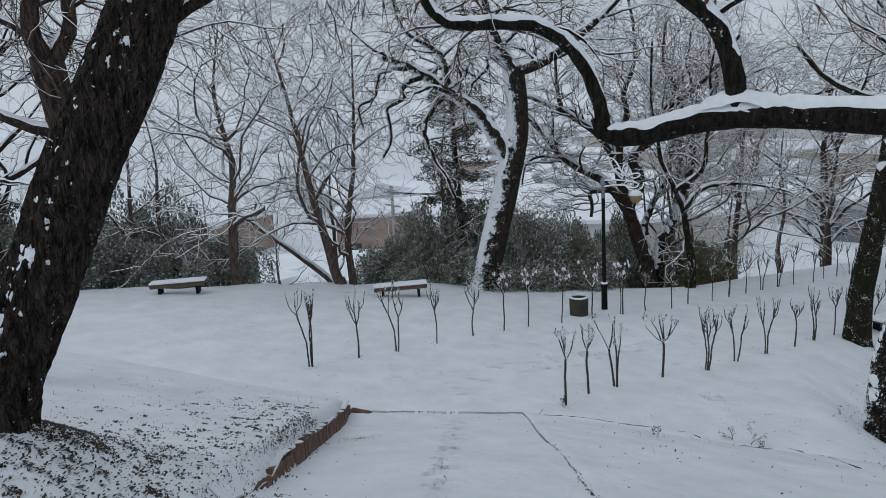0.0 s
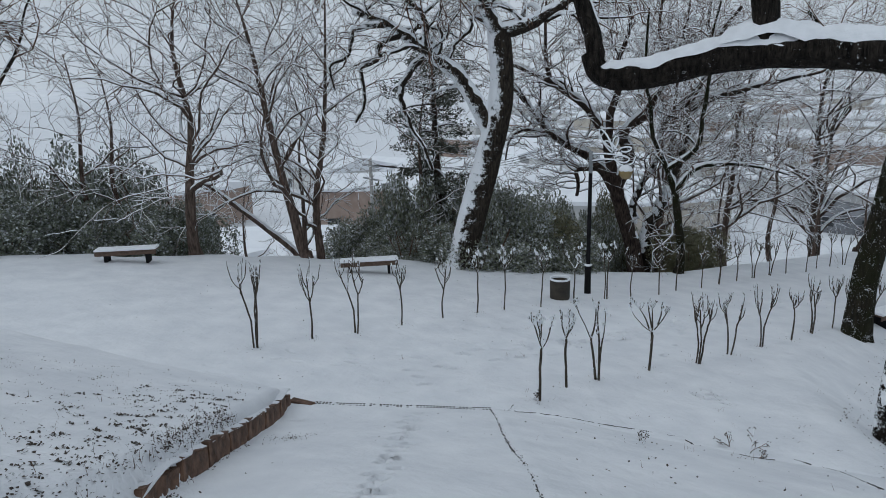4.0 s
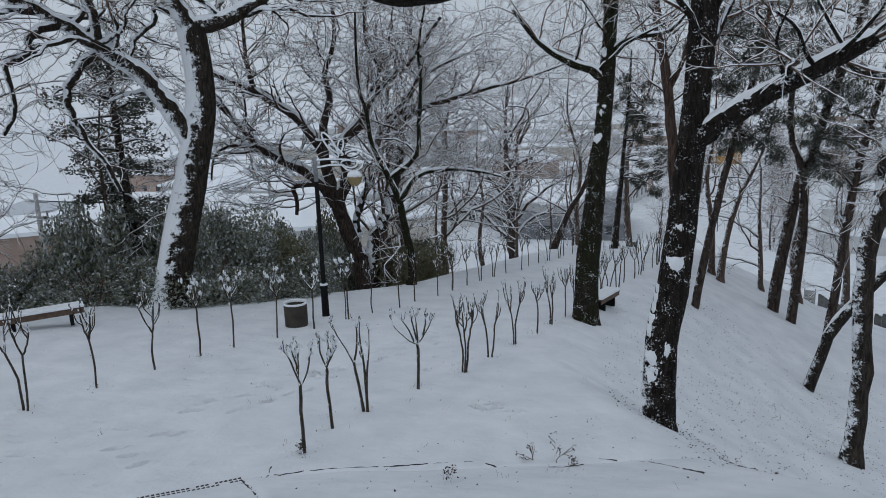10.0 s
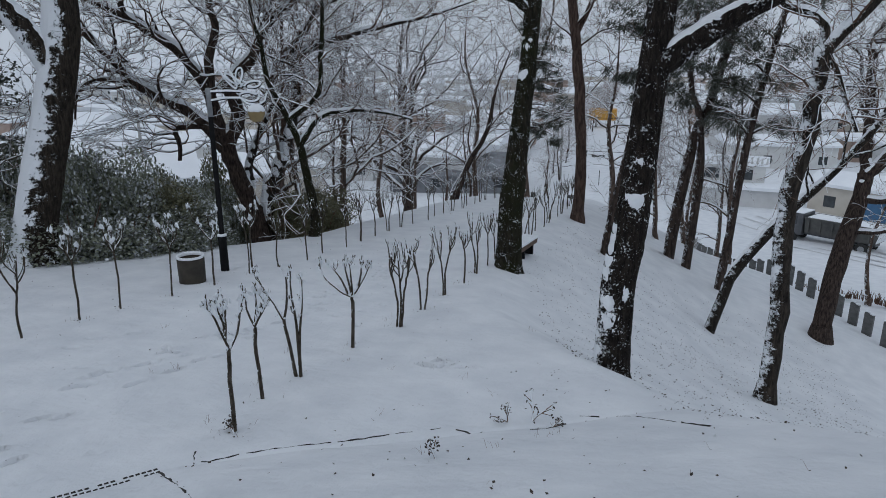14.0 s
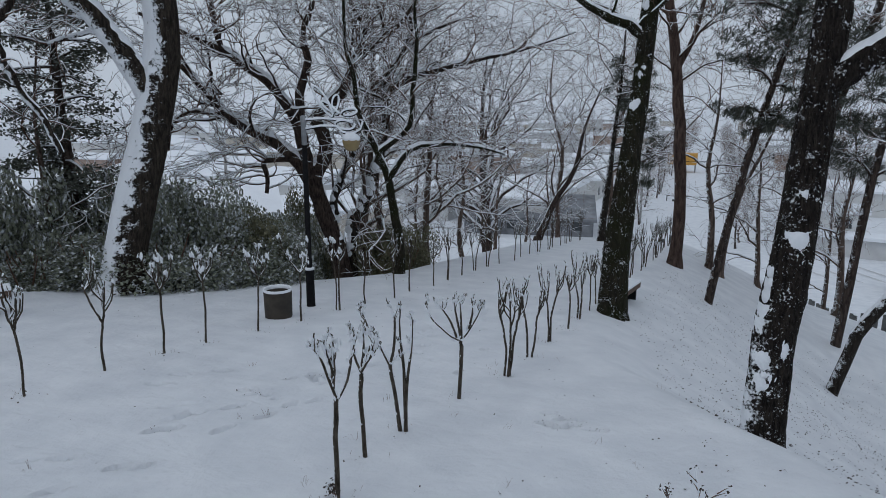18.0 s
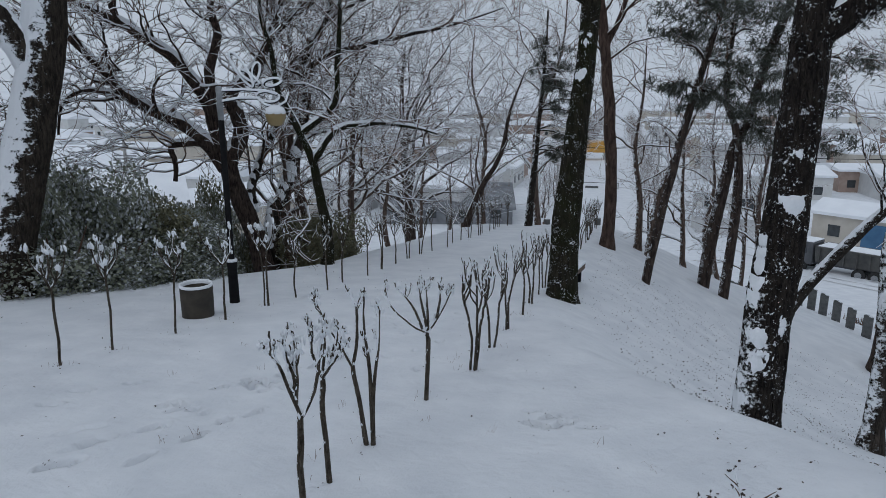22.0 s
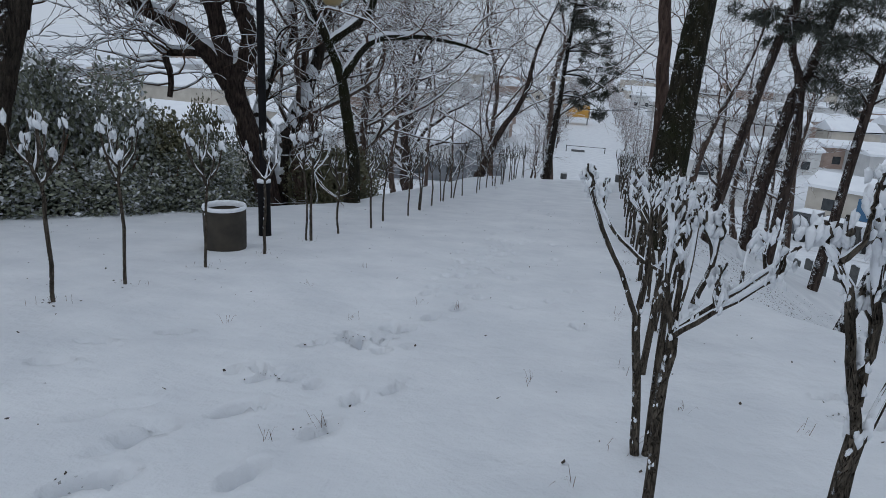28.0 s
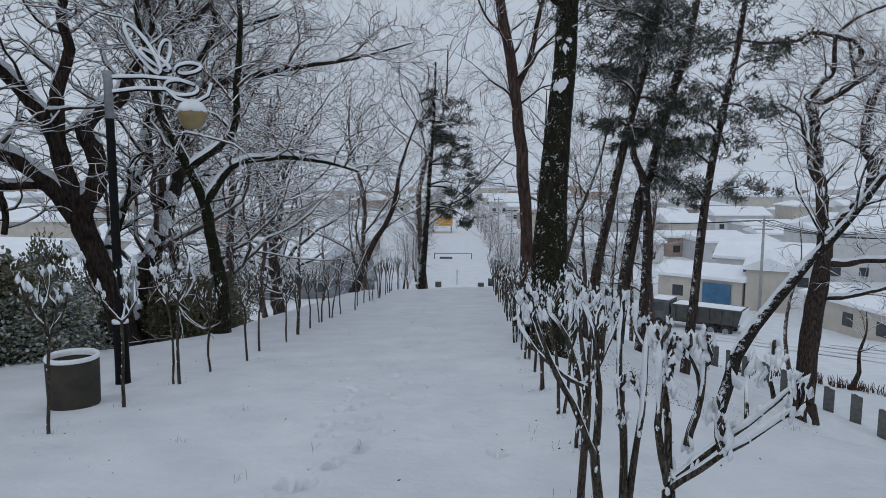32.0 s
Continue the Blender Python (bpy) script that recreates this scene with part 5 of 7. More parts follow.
# the row on the sunny side, then the one beyond the avenue
NEAR_ROW = ((1.5, 0.0, 1.25, 1, 0.3, 0.5, 4, 0.5), (1.24, 0.9, 1.2, 1, 0.4, 0.5, 5, 2.0), (1.25, 1.66, 1.25, 2, 0.36, 0.55, 5, 0.2), (1.33, 3.05, 1.25, 1, 0.5, 0.52, 5, 0.0),
            (1.54, 4.34, 1.3, 3, 0.2, 0.6, 3, 1.0), (1.53, 5.49, 1.2, 2, 0.2, 0.55, 3, 0.4), (1.48, 6.89, 1.3, 2, 0.16, 0.6, 3, 1.2), (1.52, 8.2, 1.1, 1, 0.15, 0.7, 3, 0.3), (1.5, 9.26, 1.3, 2, 0.18, 0.55, 4, 2.2))
FAR_ROW = ((-3.18, -2.78, 1.5, 3, 0.16, 0.65, 1, 0.3), (-3.25, -1.6, 1.4, 1, 0.18, 0.55, 2, 1.3), (-3.27, -0.59, 1.5, 2, 0.3, 0.6, 2, 0.2), (-3.35, 0.6, 1.4, 1, 0.14, 0.6, 3, 0.4),
           (-3.45, 1.8, 1.4, 1, 0.26, 0.5, 3, 0.1), (-3.53, 2.92, 1.45, 1, 0.2, 0.7, 4, 0.2), (-3.52, 3.78, 1.45, 1, 0.2, 0.7, 4, 1.2), (-3.41, 4.96, 1.45, 1, 0.2, 0.65, 4, 0.8),
           (-3.28, 6.08, 1.4, 1, 0.3, 0.7, 4, 0.1), (-3.27, 7.39, 1.4, 2, 0.1, 0.7, 4, 0.6))
T, A, B = (0.024, 0.02), (0.016, 0.01), (0.0125, 0.008)
shrub(95, 1.5, 0.0, 1.4, 0, 0.2, 0.6, 3, lump=1.2, plan=(
    (((0.0, 0.0), (0.01, 0.56), (0.02, 0.9)), *T), (((0.02, 0.9), (-0.04, 1.08), (-0.08, 1.22), (-0.13, 1.3), (-0.17, 1.34)), *B), (((-0.02, 1.06), (0.0, 1.13), (-0.04, 1.28), (-0.06, 1.35)), *B),
    (((0.0, 0.98), (0.01, 1.13), (0.0, 1.36)), *B), (((0.03, 0.89), (0.11, 1.04), (0.14, 1.22), (0.16, 1.36)), *B)))
shrub(96, 1.24, 0.9, 1.4, 0, 0.2, 0.6, 5, lump=1.2, plan=(
    (((0.0, 0.0), (-0.03, 0.58), (-0.02, 0.87)), *T), (((-0.02, 0.87), (-0.08, 1.05), (-0.09, 1.17), (-0.11, 1.34)), *B), (((-0.02, 0.9), (0.07, 1.05), (0.18, 1.24)), *B, -0.7), (((-0.02, 0.88), (0.05, 1.02), (0.13, 1.2)), *B, -0.9),
    (((-0.02, 0.9), (0.0, 1.13), (-0.01, 1.28)), *B), (((0.04, 1.0), (0.09, 1.14), (0.1, 1.26)), *B)))
shrub(97, 1.25, 1.66, 1.45, 0, 0.2, 0.6, 5, lump=1.05, plan=(
    (((-0.01, 0.0), (-0.08, 0.44), (-0.12, 0.75)), *T), (((-0.12, 0.75), (-0.23, 0.98), (-0.34, 1.18), (-0.42, 1.36)), *A), (((-0.12, 0.75), (-0.08, 1.0), (-0.08, 1.25), (-0.13, 1.38)), *A),
    (((0.03, 0.0), (0.03, 0.43), (0.01, 0.83), (-0.02, 1.15), (-0.01, 1.38)), 0.022, 0.01), (((0.04, 0.0), (0.05, 0.5), (0.1, 0.9), (0.12, 1.26)), 0.02, 0.01)))
shrub(98, 1.33, 3.05, 1.4, 0, 0.2, 0.6, 6, lump=1.05, plan=(
    (((0.0, 0.0), (0.03, 0.6), (0.02, 0.77)), 0.027, 0.023), (((0.02, 0.77), (-0.15, 0.87), (-0.32, 1.03), (-0.41, 1.18), (-0.41, 1.3)), *A), (((-0.03, 0.82), (-0.14, 1.1), (-0.3, 1.3)), *A),
    (((0.02, 0.8), (-0.04, 1.12), (-0.07, 1.29)), *A), (((0.03, 0.81), (0.02, 1.08), (0.0, 1.3)), *A), (((0.05, 0.82), (0.17, 1.0), (0.28, 1.22)), *A), (((0.12, 0.93), (0.16, 1.12), (0.16, 1.24)), *A)))
for k, (x, y, h, st, sp, fk, sh, tn) in enumerate(NEAR_ROW[4:] + FAR_ROW):
    shrub(100 + k, x, y, h, st, sp, fk, sh, tn, lump=1.7 if k > 9 else 1.0)
rs = random.Random(8)
for k in range(18):
    shrub(140 + k, 1.55 + rs.uniform(-.1, .1), 10.4 + k * 1.1, rs.uniform(1.1, 1.35), rs.choice((1, 2, 2)), 0.22, 0.6, 3, rs.uniform(0, 6))
for k in range(20):
    shrub(160 + k, -3.2 + rs.uniform(-.12, .12) + 0.02 * k, 8.5 + k * 1.12, rs.uniform(1.25, 1.5), rs.choice((1, 1, 2)), 0.2, 0.6, 3, rs.uniform(0, 6))


# ---- park furniture ----
def litter_bin(x, y):
    e = thing("litter_bin", x, y, gz(x, y) - 0.0, "brown round litter bin with snow on its rim", "bin")
    bm = bmesh.new()
    lathe(bm, [(0.262, 0.0), (0.272, 0.02), (0.278, 0.3), (0.28, 0.55), (0.276, 0.565), (0.25, 0.565), (0.245, 0.12), (0.002, 0.12)], 32)
    part("body", bm, BIN, e)
    bm = bmesh.new()
    lathe(bm, [(0.281, 0.55), (0.29, 0.575), (0.278, 0.605), (0.258, 0.6), (0.246, 0.57), (0.246, 0.53)], 32, False)
    part("snow_rim", bm, SNOW_SOFT, e, "ring of snow on the rim")


def curve_tube(pts, r, sides=8):
    w = Wood(1)
    vs, fs = [], []
    w.tube(vs, fs, pts, [r] * len(pts), sides)
    return vs, fs


def street_lamp(x, y, turn):
    z = gz(x, y)
    e = thing("street_lamp", x, y, z - 0.03, "black park lamp post with curled bracket and snow-capped amber shade", "lamp", turn=turn)
    e.matrix_basis = e.matrix_basis @ Matrix.Diagonal((1.06, 1.06, 1.078, 1.0))
    bm = bmesh.new()
    lathe(bm, [(0.095, 0.0), (0.09, 0.06), (0.085, 0.7), (0.095, 0.72), (0.095, 0.78), (0.055, 0.8), (0.05, 3.3)], 20)
    part("post", bm, METAL_BLACK, e)
    bm = bmesh.new()
    lathe(bm, [(0.052, 3.3), (0.052, 3.75), (0.058, 3.77), (0.058, 3.85), (0.03, 3.87)], 20)
    part("post_top", bm, METAL_GREY, e, "bare steel top of the post")
    bm = bmesh.new()
    lathe(bm, [(0.098, 0.8), (0.098, 0.84), (0.066, 0.85)], 20)
    part("collar", bm, SNOW_SOFT, e, "snow on the collar")
    arm = [Vector((0, 0, 3.78)), Vector((0.4, 0, 3.8)), Vector((0.8, 0, 3.78)), Vector((1.0, 0, 3.72))]
    rings = []
    for cx, cz, rx, rz, tilt in ((0.42, 4.12, 0.085, 0.33, 33), (0.66, 4.08, 0.06, 0.16, -12), (0.55, 4.0, 0.05, 0.2, 55), (0.93, 3.92, 0.15, 0.06, 8), (0.84, 3.68, 0.19, 0.085, -6)):
        c, s = math.cos(radians(tilt)), math.sin(radians(tilt))
        rings.append([Vector((cx + rx * math.cos(a) * c - rz * math.sin(a) * s, 0.03 * math.sin(2 * a) + 0.05 * (cx - 0.6), cz + rx * math.cos(a) * s + rz * math.sin(a) * c)) for a in np.linspace(0, 6.2832, 29)])
    low = [Vector((0, 0, 3.6)), Vector((0.35, 0, 3.66)), Vector((0.66, 0, 3.66)), Vector((0.78, 0, 3.55)), Vector((0.98, 0, 3.5)), Vector((1.15, 0, 3.6)), Vector((1.2, 0, 3.75))]
    for pts in [arm, low] + rings:
        vs, fs = curve_tube(pts, 0.02)
        mesh_object("bracket", vs, fs, METAL_BLACK, e)
        vs, fs = curve_tube([p + Vector((-0.006, -0.008, 0.016)) for p in pts], 0.023)
        mesh_object("bracket_snow", vs, fs, SNOW_SOFT, e)
    sx, sz = 0.95, 3.2
    bm = bmesh.new()
    lathe(bm, [(0.09, 0.0), (0.15, 0.07), (0.178, 0.16), (0.182, 0.21), (0.16, 0.22)], 8)
    bmesh.ops.translate(bm, vec=(sx, 0, sz), verts=bm.verts)
    part("shade", bm, SHADE, e, "amber bowl shade")
    bm = bmesh.new()
    lathe(bm, [(0.176, 0.2), (0.172, 0.25), (0.135, 0.31), (0.07, 0.35), (0.025, 0.36)], 24)
    bmesh.ops.translate(bm, vec=(sx, 0, sz), verts=bm.verts)
    part("shade_snow", bm, SNOW_SOFT, e, "cap of snow on the shade")
    vs, fs = curve_tube([Vector((sx, 0, sz + 0.25)), Vector((sx, 0, 3.45))], 0.018)
    mesh_object("hanger", vs, fs, METAL_BLACK, e)


def bench(x, y, turn, length=1.75):
    z = gz(x, y)
    e = thing("bench", x, y, z - 0.02, "backless wooden park bench under a layer of snow", "bench", "park benches", turn)
    h = length / 2
    for k in range(3):
        bm = bmesh.new()
        box(bm, -h, -0.2 + 0.14 * k, 0.38, h, -0.07 + 0.14 * k, 0.425, 0.006)
        part("slat", bm, WOOD, e)
    bm = bmesh.new()
    box(bm, -h, -0.19, 0.28, h, -0.16, 0.375, 0.005)
    part("apron", bm, WOOD, e)
    for sx in (-h + 0.28, h - 0.28):
        bm = bmesh.new()
        box(bm, sx - 0.04, -0.17, 0.0, sx + 0.04, 0.19, 0.375, 0.008)
        part("leg", bm, METAL_BLACK, e)
    bm = bmesh.new()
    box(bm, -h - 0.01, -0.215, 0.42, h + 0.01, 0.225, 0.485, 0.025)
    part("snow_layer", bm, SNOW_SOFT, e, "layer of snow on the seat")


litter_bin(-3.95, 6.25)
street_lamp(-4.08, 7.55, 18)
bench(-8.95, 3.1, 60)
bench(-13.0, -2.9, 60)
bench(1.95, 12.6, 80, 1.2)


# ---- hedge of evergreen bushes along the edge of the terrace ----
def bush_mesh(seed, size, count, leaf):
    r = random.Random(seed)
    vs, fs = [], []
    for k in range(9):
        c = Vector((r.uniform(-0.7, 0.7) * size[0], r.uniform(-0.7, 0.7) * size[1], r.uniform(0.25, 0.95) * size[2]))
        leaf_cloud(vs, fs, r, c, (size[0] * 0.5, size[1] * 0.5, size[2] * 0.42), count // 9, leaf)
    me = bpy.data.meshes.new("leaves")
    me.from_pydata(vs, [], fs)
    return me


BUSHES = []
for k in range(4):
    me = bush_mesh(60 + k, (1.15, 1.0, 1.35), 11000, 0.075)
    me.materials.append(LEAF)
    BUSHES.append(me)
DUSTED = bush_mesh(64, (1.1, 1.0, 1.4), 9000, 0.08)
DUSTED.materials.append(LEAF_DUSTED)
OLIVE = bush_mesh(65, (1.0, 1.0, 1.4), 10000, 0.07)
OLIVE.materials.append(LEAF_BROWN)
vs_, fs_ = [], []
ws_ = Wood(66)
for k in range(6):
    a = k * 1.05
    ws_.tube(vs_, fs_, [Vector((0.05 * math.cos(a), 0.05 * math.sin(a), -0.1)), Vector((0.25 * math.cos(a), 0.25 * math.sin(a), 0.5)), Vector((0.6 * math.cos(a), 0.6 * math.sin(a), 1.3))], [0.035, 0.025, 0.01], 5)
BUSH_STEM = bpy.data.meshes.new("stem")
BUSH_STEM.from_pydata(vs_, [], fs_)
BUSH_STEM.materials.append(TWIG)
rh = random.Random(77)
EDGE_Y = [-40, -5, 0, 4, 6.8, 8.2, 10.5, 12, 14, 20, 31]
EDGE_X = [-18, -15, -13.6, -11.6, -10.0, -7.6, -6.6, -5.4, -4.8, -4.6, -4.2]


def evergreen_bush(x, y, top, olive=False, dusted=False):
    """A bush rooted on the slope whose crown reaches the height top."""
    z = gz(x, y) - 0.2
    e = thing("evergreen_bush", x, y, z, "olive-green bush behind the terrace edge" if olive else "dense dark evergreen bush dusted with snow behind the terrace edge", "bush", "hedge bushes", rh.uniform(0, 360))
    s = rh.uniform(1.0, 1.35)
    ob = new("foliage", OLIVE if olive else DUSTED if dusted else rh.choice(BUSHES))
    ob.parent = e
    ob["kind"] = "stuff"
    ob.scale = (s, s, max(0.6, (top - z) / 1.85))
    ob = new("stem", BUSH_STEM)
    ob.parent = e
    ob.scale = (s, s, s)


def beside_trunk(x, y):
    """Whether a bush at this place would stand between the avenue and the spreading tree."""
    f = min(max(((x + 5.0) * -3.2 + (y - 10.2) * 5.0) / 35.24, 0), 1)
    return math.hypot(x + 5.0 + 3.2 * f, y - 10.2 - 5.0 * f) < 1.75


# along the edge from the oak to the lamp, two ranks deep, then the olive ones
for rank, back in enumerate((1.0, 2.5, 4.0)):
    for k in range(11):
        y = 5.9 + k * 0.53 + rh.uniform(-.2, .2)
        x = float(np.interp(y, EDGE_Y, EDGE_X)) - back - rh.uniform(-.3, .3)
        if beside_trunk(x, y):
            continue
        high = float(np.interp(y, [5.7, 6.5, 7.6, 9.5, 11.5], [0.8, 1.7, 3.2, 3.1, 1.7]))
        evergreen_bush(x, y, gz(x + back + 0.6, y) + high * (0.55, 0.9, 1.05)[rank] * rh.uniform(0.9, 1.1))
for k in range(8):
    y = 10.6 + k * 0.5 + rh.uniform(-.2, .2)
    x = float(np.interp(y, EDGE_Y, EDGE_X)) - rh.uniform(0.7, 1.9)
    if beside_trunk(x, y):
        continue
    evergreen_bush(x, y, -1.7 + float(np.interp(y, [10.5, 12.5, 14.5], [2.1, 2.3, 1.5])) * rh.uniform(0.9, 1.1), True)
# behind the spreading tree
for x, y, top in ((-12.4, 15.6, 0.0), (-11.4, 16.6, -0.3), (-10.4, 17.3, -0.7), (-9.3, 17.9, -1.0), (-11.9, 18.0, 0.2), (-8.3, 18.6, -1.3), (-13.4, 14.4, 0.4)):
    evergreen_bush(x, y, top, y > 17.5)
for x, y, top in ((-7.1, 16.5, -1.0), (-6.3, 16.3, -1.2), (-6.9, 17.7, -1.0)):
    evergreen_bush(x, y, top, True)
# thinner clumps behind the benches
for k in range(16):
    y = -9.0 + k * 0.8 + rh.uniform(-.3, .3)
    x = float(np.interp(y, EDGE_Y, EDGE_X)) - rh.uniform(1.2, 4.2)
    if 1.6 < y < 4.2:
        continue
    evergreen_bush(x, y, gz(x + 4.5, y) + rh.uniform(1.2, 2.1), dusted=True)
for k in range(9):
    y = -10.0 + k * 1.15 + rh.uniform(-.4, .4)
    x = float(np.interp(y, EDGE_Y, EDGE_X)) - rh.uniform(4.5, 8.0)
    evergreen_bush(x, y, gz(x + 9.0, y) + rh.uniform(2.0, 3.8), dusted=True)


# ---- the plain, road and town beyond ----
ROOF_SNOW = make_snow("roof_snow", (0.8, 0.82, 0.86), (0.88, 0.9, 0.93), 0.6)
# wall colours paled to carry the haze of the valley
HAZED_WALLS = [make_plain("wall_hazed_a", (0.46, 0.42, 0.36), (0.58, 0.54, 0.48), 0.8), make_plain("wall_hazed_b", (0.5, 0.5, 0.5), (0.62, 0.62, 0.62), 0.8),
         make_plain("wall_hazed_brick", (0.3, 0.22, 0.18), (0.42, 0.33, 0.28), 1.2), make_plain("wall_hazed_c", (0.55, 0.55, 0.54), (0.66, 0.66, 0.65), 0.8)]
GLASS_DARK = make_plain("window_glass", (0.03, 0.035, 0.04), (0.06, 0.065, 0.07), 2.0, 0.15)
BLUE = make_plain("blue_paint", (0.04, 0.11, 0.22), (0.07, 0.17, 0.3), 1.0, 0.5)


def house(x, y, z, w, d, h, turn, wall, roof=0.9, shed=False, rows=1):
    e = thing("house" if not shed else "warehouse", x, y, z - 0.2, "low building with a snow-covered roof in the valley" if not shed else "long low shed with a dark slate-grey roof", "building", "valley buildings", turn)
    bm = bmesh.new()
    box(bm, -w / 2, -d / 2, 0, w / 2, d / 2, h)
    part("wall", bm, wall, e)
    bm = bmesh.new()
    o = 0.35
    a = [bm.verts.new(p) for p in ((-w / 2 - o, -d / 2 - o, h), (w / 2 + o, -d / 2 - o, h), (w / 2 + o, d / 2 + o, h), (-w / 2 - o, d / 2 + o, h))]
    top = [bm.verts.new((p.co.x, p.co.y, h + 0.3)) for p in a]
    rg = [bm.verts.new((-w / 2 - o, 0, h + roof + 0.3)), bm.verts.new((w / 2 + o, 0, h + roof + 0.3))]
    bm.faces.new(a[::-1])
    for k in range(4):
        bm.faces.new((a[k], a[(k + 1) % 4], top[(k + 1) % 4], top[k]))
    bm.faces.new((top[0], top[1], rg[1], rg[0]))
    bm.faces.new((top[2], top[3], rg[0], rg[1]))
    bm.faces.new((top[1], top[2], rg[1]))
    bm.faces.new((top[3], top[0], rg[0]))
    part("roof", bm, ROOF_SNOW, e)
    n = max(2, int(w / 3))
    for r in range(rows):
        for k in range(n):
            cx = -w / 2 + (k + 0.5) * w / n
            bm = bmesh.new()
            box(bm, cx - 0.55, -d / 2 - 0.05, 0.9 + r * 2.8, cx + 0.55, -d / 2 + 0.05, 2.0 + r * 2.8)
            part("window", bm, GLASS_DARK, e)
    return e



rb = random.Random(21)
PLAIN = -11.3
for row, yy in enumerate((74, 86, 100, 116, 136, 160, 190, 230, 280, 345, 430)):
    for side in (-1, 1):
        xx = -1.6 - 0.033 * (yy - 101) + side * 8.5
        for k in range(5 + row):
            w, d = rb.uniform(8, 16), rb.uniform(7, 11)
            xx += side * (w / 2 + rb.uniform(2, 8))
            px, py = xx, yy + rb.uniform(-5, 5)
            xx += side * w / 2
            if side > 0 and py < 96 and px < 48:
                continue
            house(px, py, PLAIN, w, d, rb.uniform(3, 4.2) if rb.random() < 0.7 else 6.2, rb.choice((0, 0, 90, 5, -8)), rb.choice(HAZED_WALLS), rb.uniform(0.5, 1.8))
for k in range(30):
    px, py = rb.uniform(-95, -30), rb.uniform(-40, 56)
    house(px, py, gz(px, py), rb.uniform(8, 16), rb.uniform(7, 11), rb.uniform(3, 4.5), rb.uniform(-20, 110), rb.choice(HAZED_WALLS), rb.uniform(0.6, 1.8))
SLATE = make_plain("slate_roof", (0.10, 0.105, 0.115), (0.26, 0.27, 0.29), 0.7, 0.8)
shed = house(-18.6, 74, PLAIN, 14.4, 14.4, 1.9, 14, SLATE, 1.8, True)
for part_ in shed.children:
    if part_.name.startswith("roof"):
        part_.data.materials[0] = SLATE
blue = house(24.8, 68.5, PLAIN, 8.4, 4.7, 2.9, -38, HAZED_WALLS[0], 1.05)
bm = bmesh.new()
box(bm, 0.46, -2.55, 0.3, 3.2, -2.44, 2.55)
part("shutter", bm, BLUE, blue, "blue roller shutter")
house(30.3, 66.9, PLAIN, 7.9, 3.8, 4.2, 66, HAZED_WALLS[0], 0.9)
house(34.3, 52.0, gz(34.3, 52.0), 14.4, 6.5, 2.6, -80, HAZED_WALLS[0], 0.65)
house(35.9, 79.0, PLAIN, 11, 8, 3.6, -30, HAZED_WALLS[1], 1.6)
# a flat-roofed house with a balustrade round its roof terrace and a lean-to in front
villa = thing("house", 12.6, 72.0, PLAIN - 0.1, "white flat-roofed house with a balustrade and a snowy lean-to", "building", "valley buildings", -8)
for name, x0, y0, z0, x1, y1, z1, mat in (("wall", -3.6, 0.0, 0.0, 3.6, 6.0, 4.0, HAZED_WALLS[3]), ("cornice", -3.9, -0.3, 4.0, 3.9, 6.3, 4.25, ROOF_SNOW), ("balustrade_rail", -3.8, -0.25, 4.85, 3.8, 0.0, 5.0, ROOF_SNOW),
                                          ("lean_to_wall", -3.0, -2.6, 0.0, 5.6, 0.0, 1.9, HAZED_WALLS[1]), ("lean_to_roof", -3.3, -3.0, 1.9, 5.9, 0.0, 2.25, ROOF_SNOW), ("window", -2.4, -0.06, 2.5, -0.9, 0.05, 3.6, GLASS_DARK), ("window", 0.9, -0.06, 2.5, 2.4, 0.05, 3.6, GLASS_DARK)):
    bm = bmesh.new()
    box(bm, x0, y0, z0, x1, y1, z1, 0.03)
    part(name, bm, mat, villa)
for k in range(16):
    bm = bmesh.new()
    lathe(bm, [(0.09, 4.24), (0.12, 4.45), (0.07, 4.6), (0.09, 4.86)], 8)
    bmesh.ops.translate(bm, vec=(-3.65 + k * 0.487, -0.12, 0), verts=bm.verts)
    part("baluster", bm, HAZED_WALLS[3], villa)

# added low ridge that closes the horizon, its colour whitened as haze
RIDGE_HAZE = make_plain("far_ridge_haze", (0.74, 0.76, 0.79), (0.86, 0.87, 0.9), 0.02, 0.95)
hv, hf = [], []
for k in range(97):
    a = 2 * math.pi * k / 96
    hgt = 18 + 9 * math.sin(3 * a + 1) + 5 * math.sin(7 * a) + 3 * math.sin(17 * a + 2)
    for rr, zz in ((1500, -12), (1700, hgt * 0.55), (1950, hgt), (2600, -20)):
        hv.append((rr * math.cos(a), rr * math.sin(a), zz))
for k in range(96):
    for j in range(3):
        hf.append((k * 4 + j, k * 4 + j + 1, k * 4 + j + 5, k * 4 + j + 4))
tagged(mesh_object("backdrop_haze_ridge", hv, hf, RIDGE_HAZE), "added low ridge on the horizon, whitened to stand in for haze", "hill", kind="structure")


# ---- thickets of bare trees on the slopes ----
def thicket(seed, h, r0, count, bark, extra=1):
    return bare_tree(seed, 0.0, 0.0, h, r0, (0.03, 0.02), 0.18, bark, "bare_tree", "bare young tree with snow-lined twigs on the slope", count, 0.36, 1 + extra, 0.1)


MODELS = [thicket(81, 7.5, 0.13, 6, BARK_GREY_HAZED), thicket(82, 6.5, 0.11, 6, BARK_GREY_HAZED), thicket(83, 8.5, 0.15, 7, BARK_GREY_HAZED)]
LIGHT = [thicket(84, 5.2, 0.11, 16, BARK_GREY_HAZED, 0), thicket(85, 6.4, 0.12, 16, BARK_PINE_HAZED, 0)]
rt = random.Random(31)
SPOTS = []
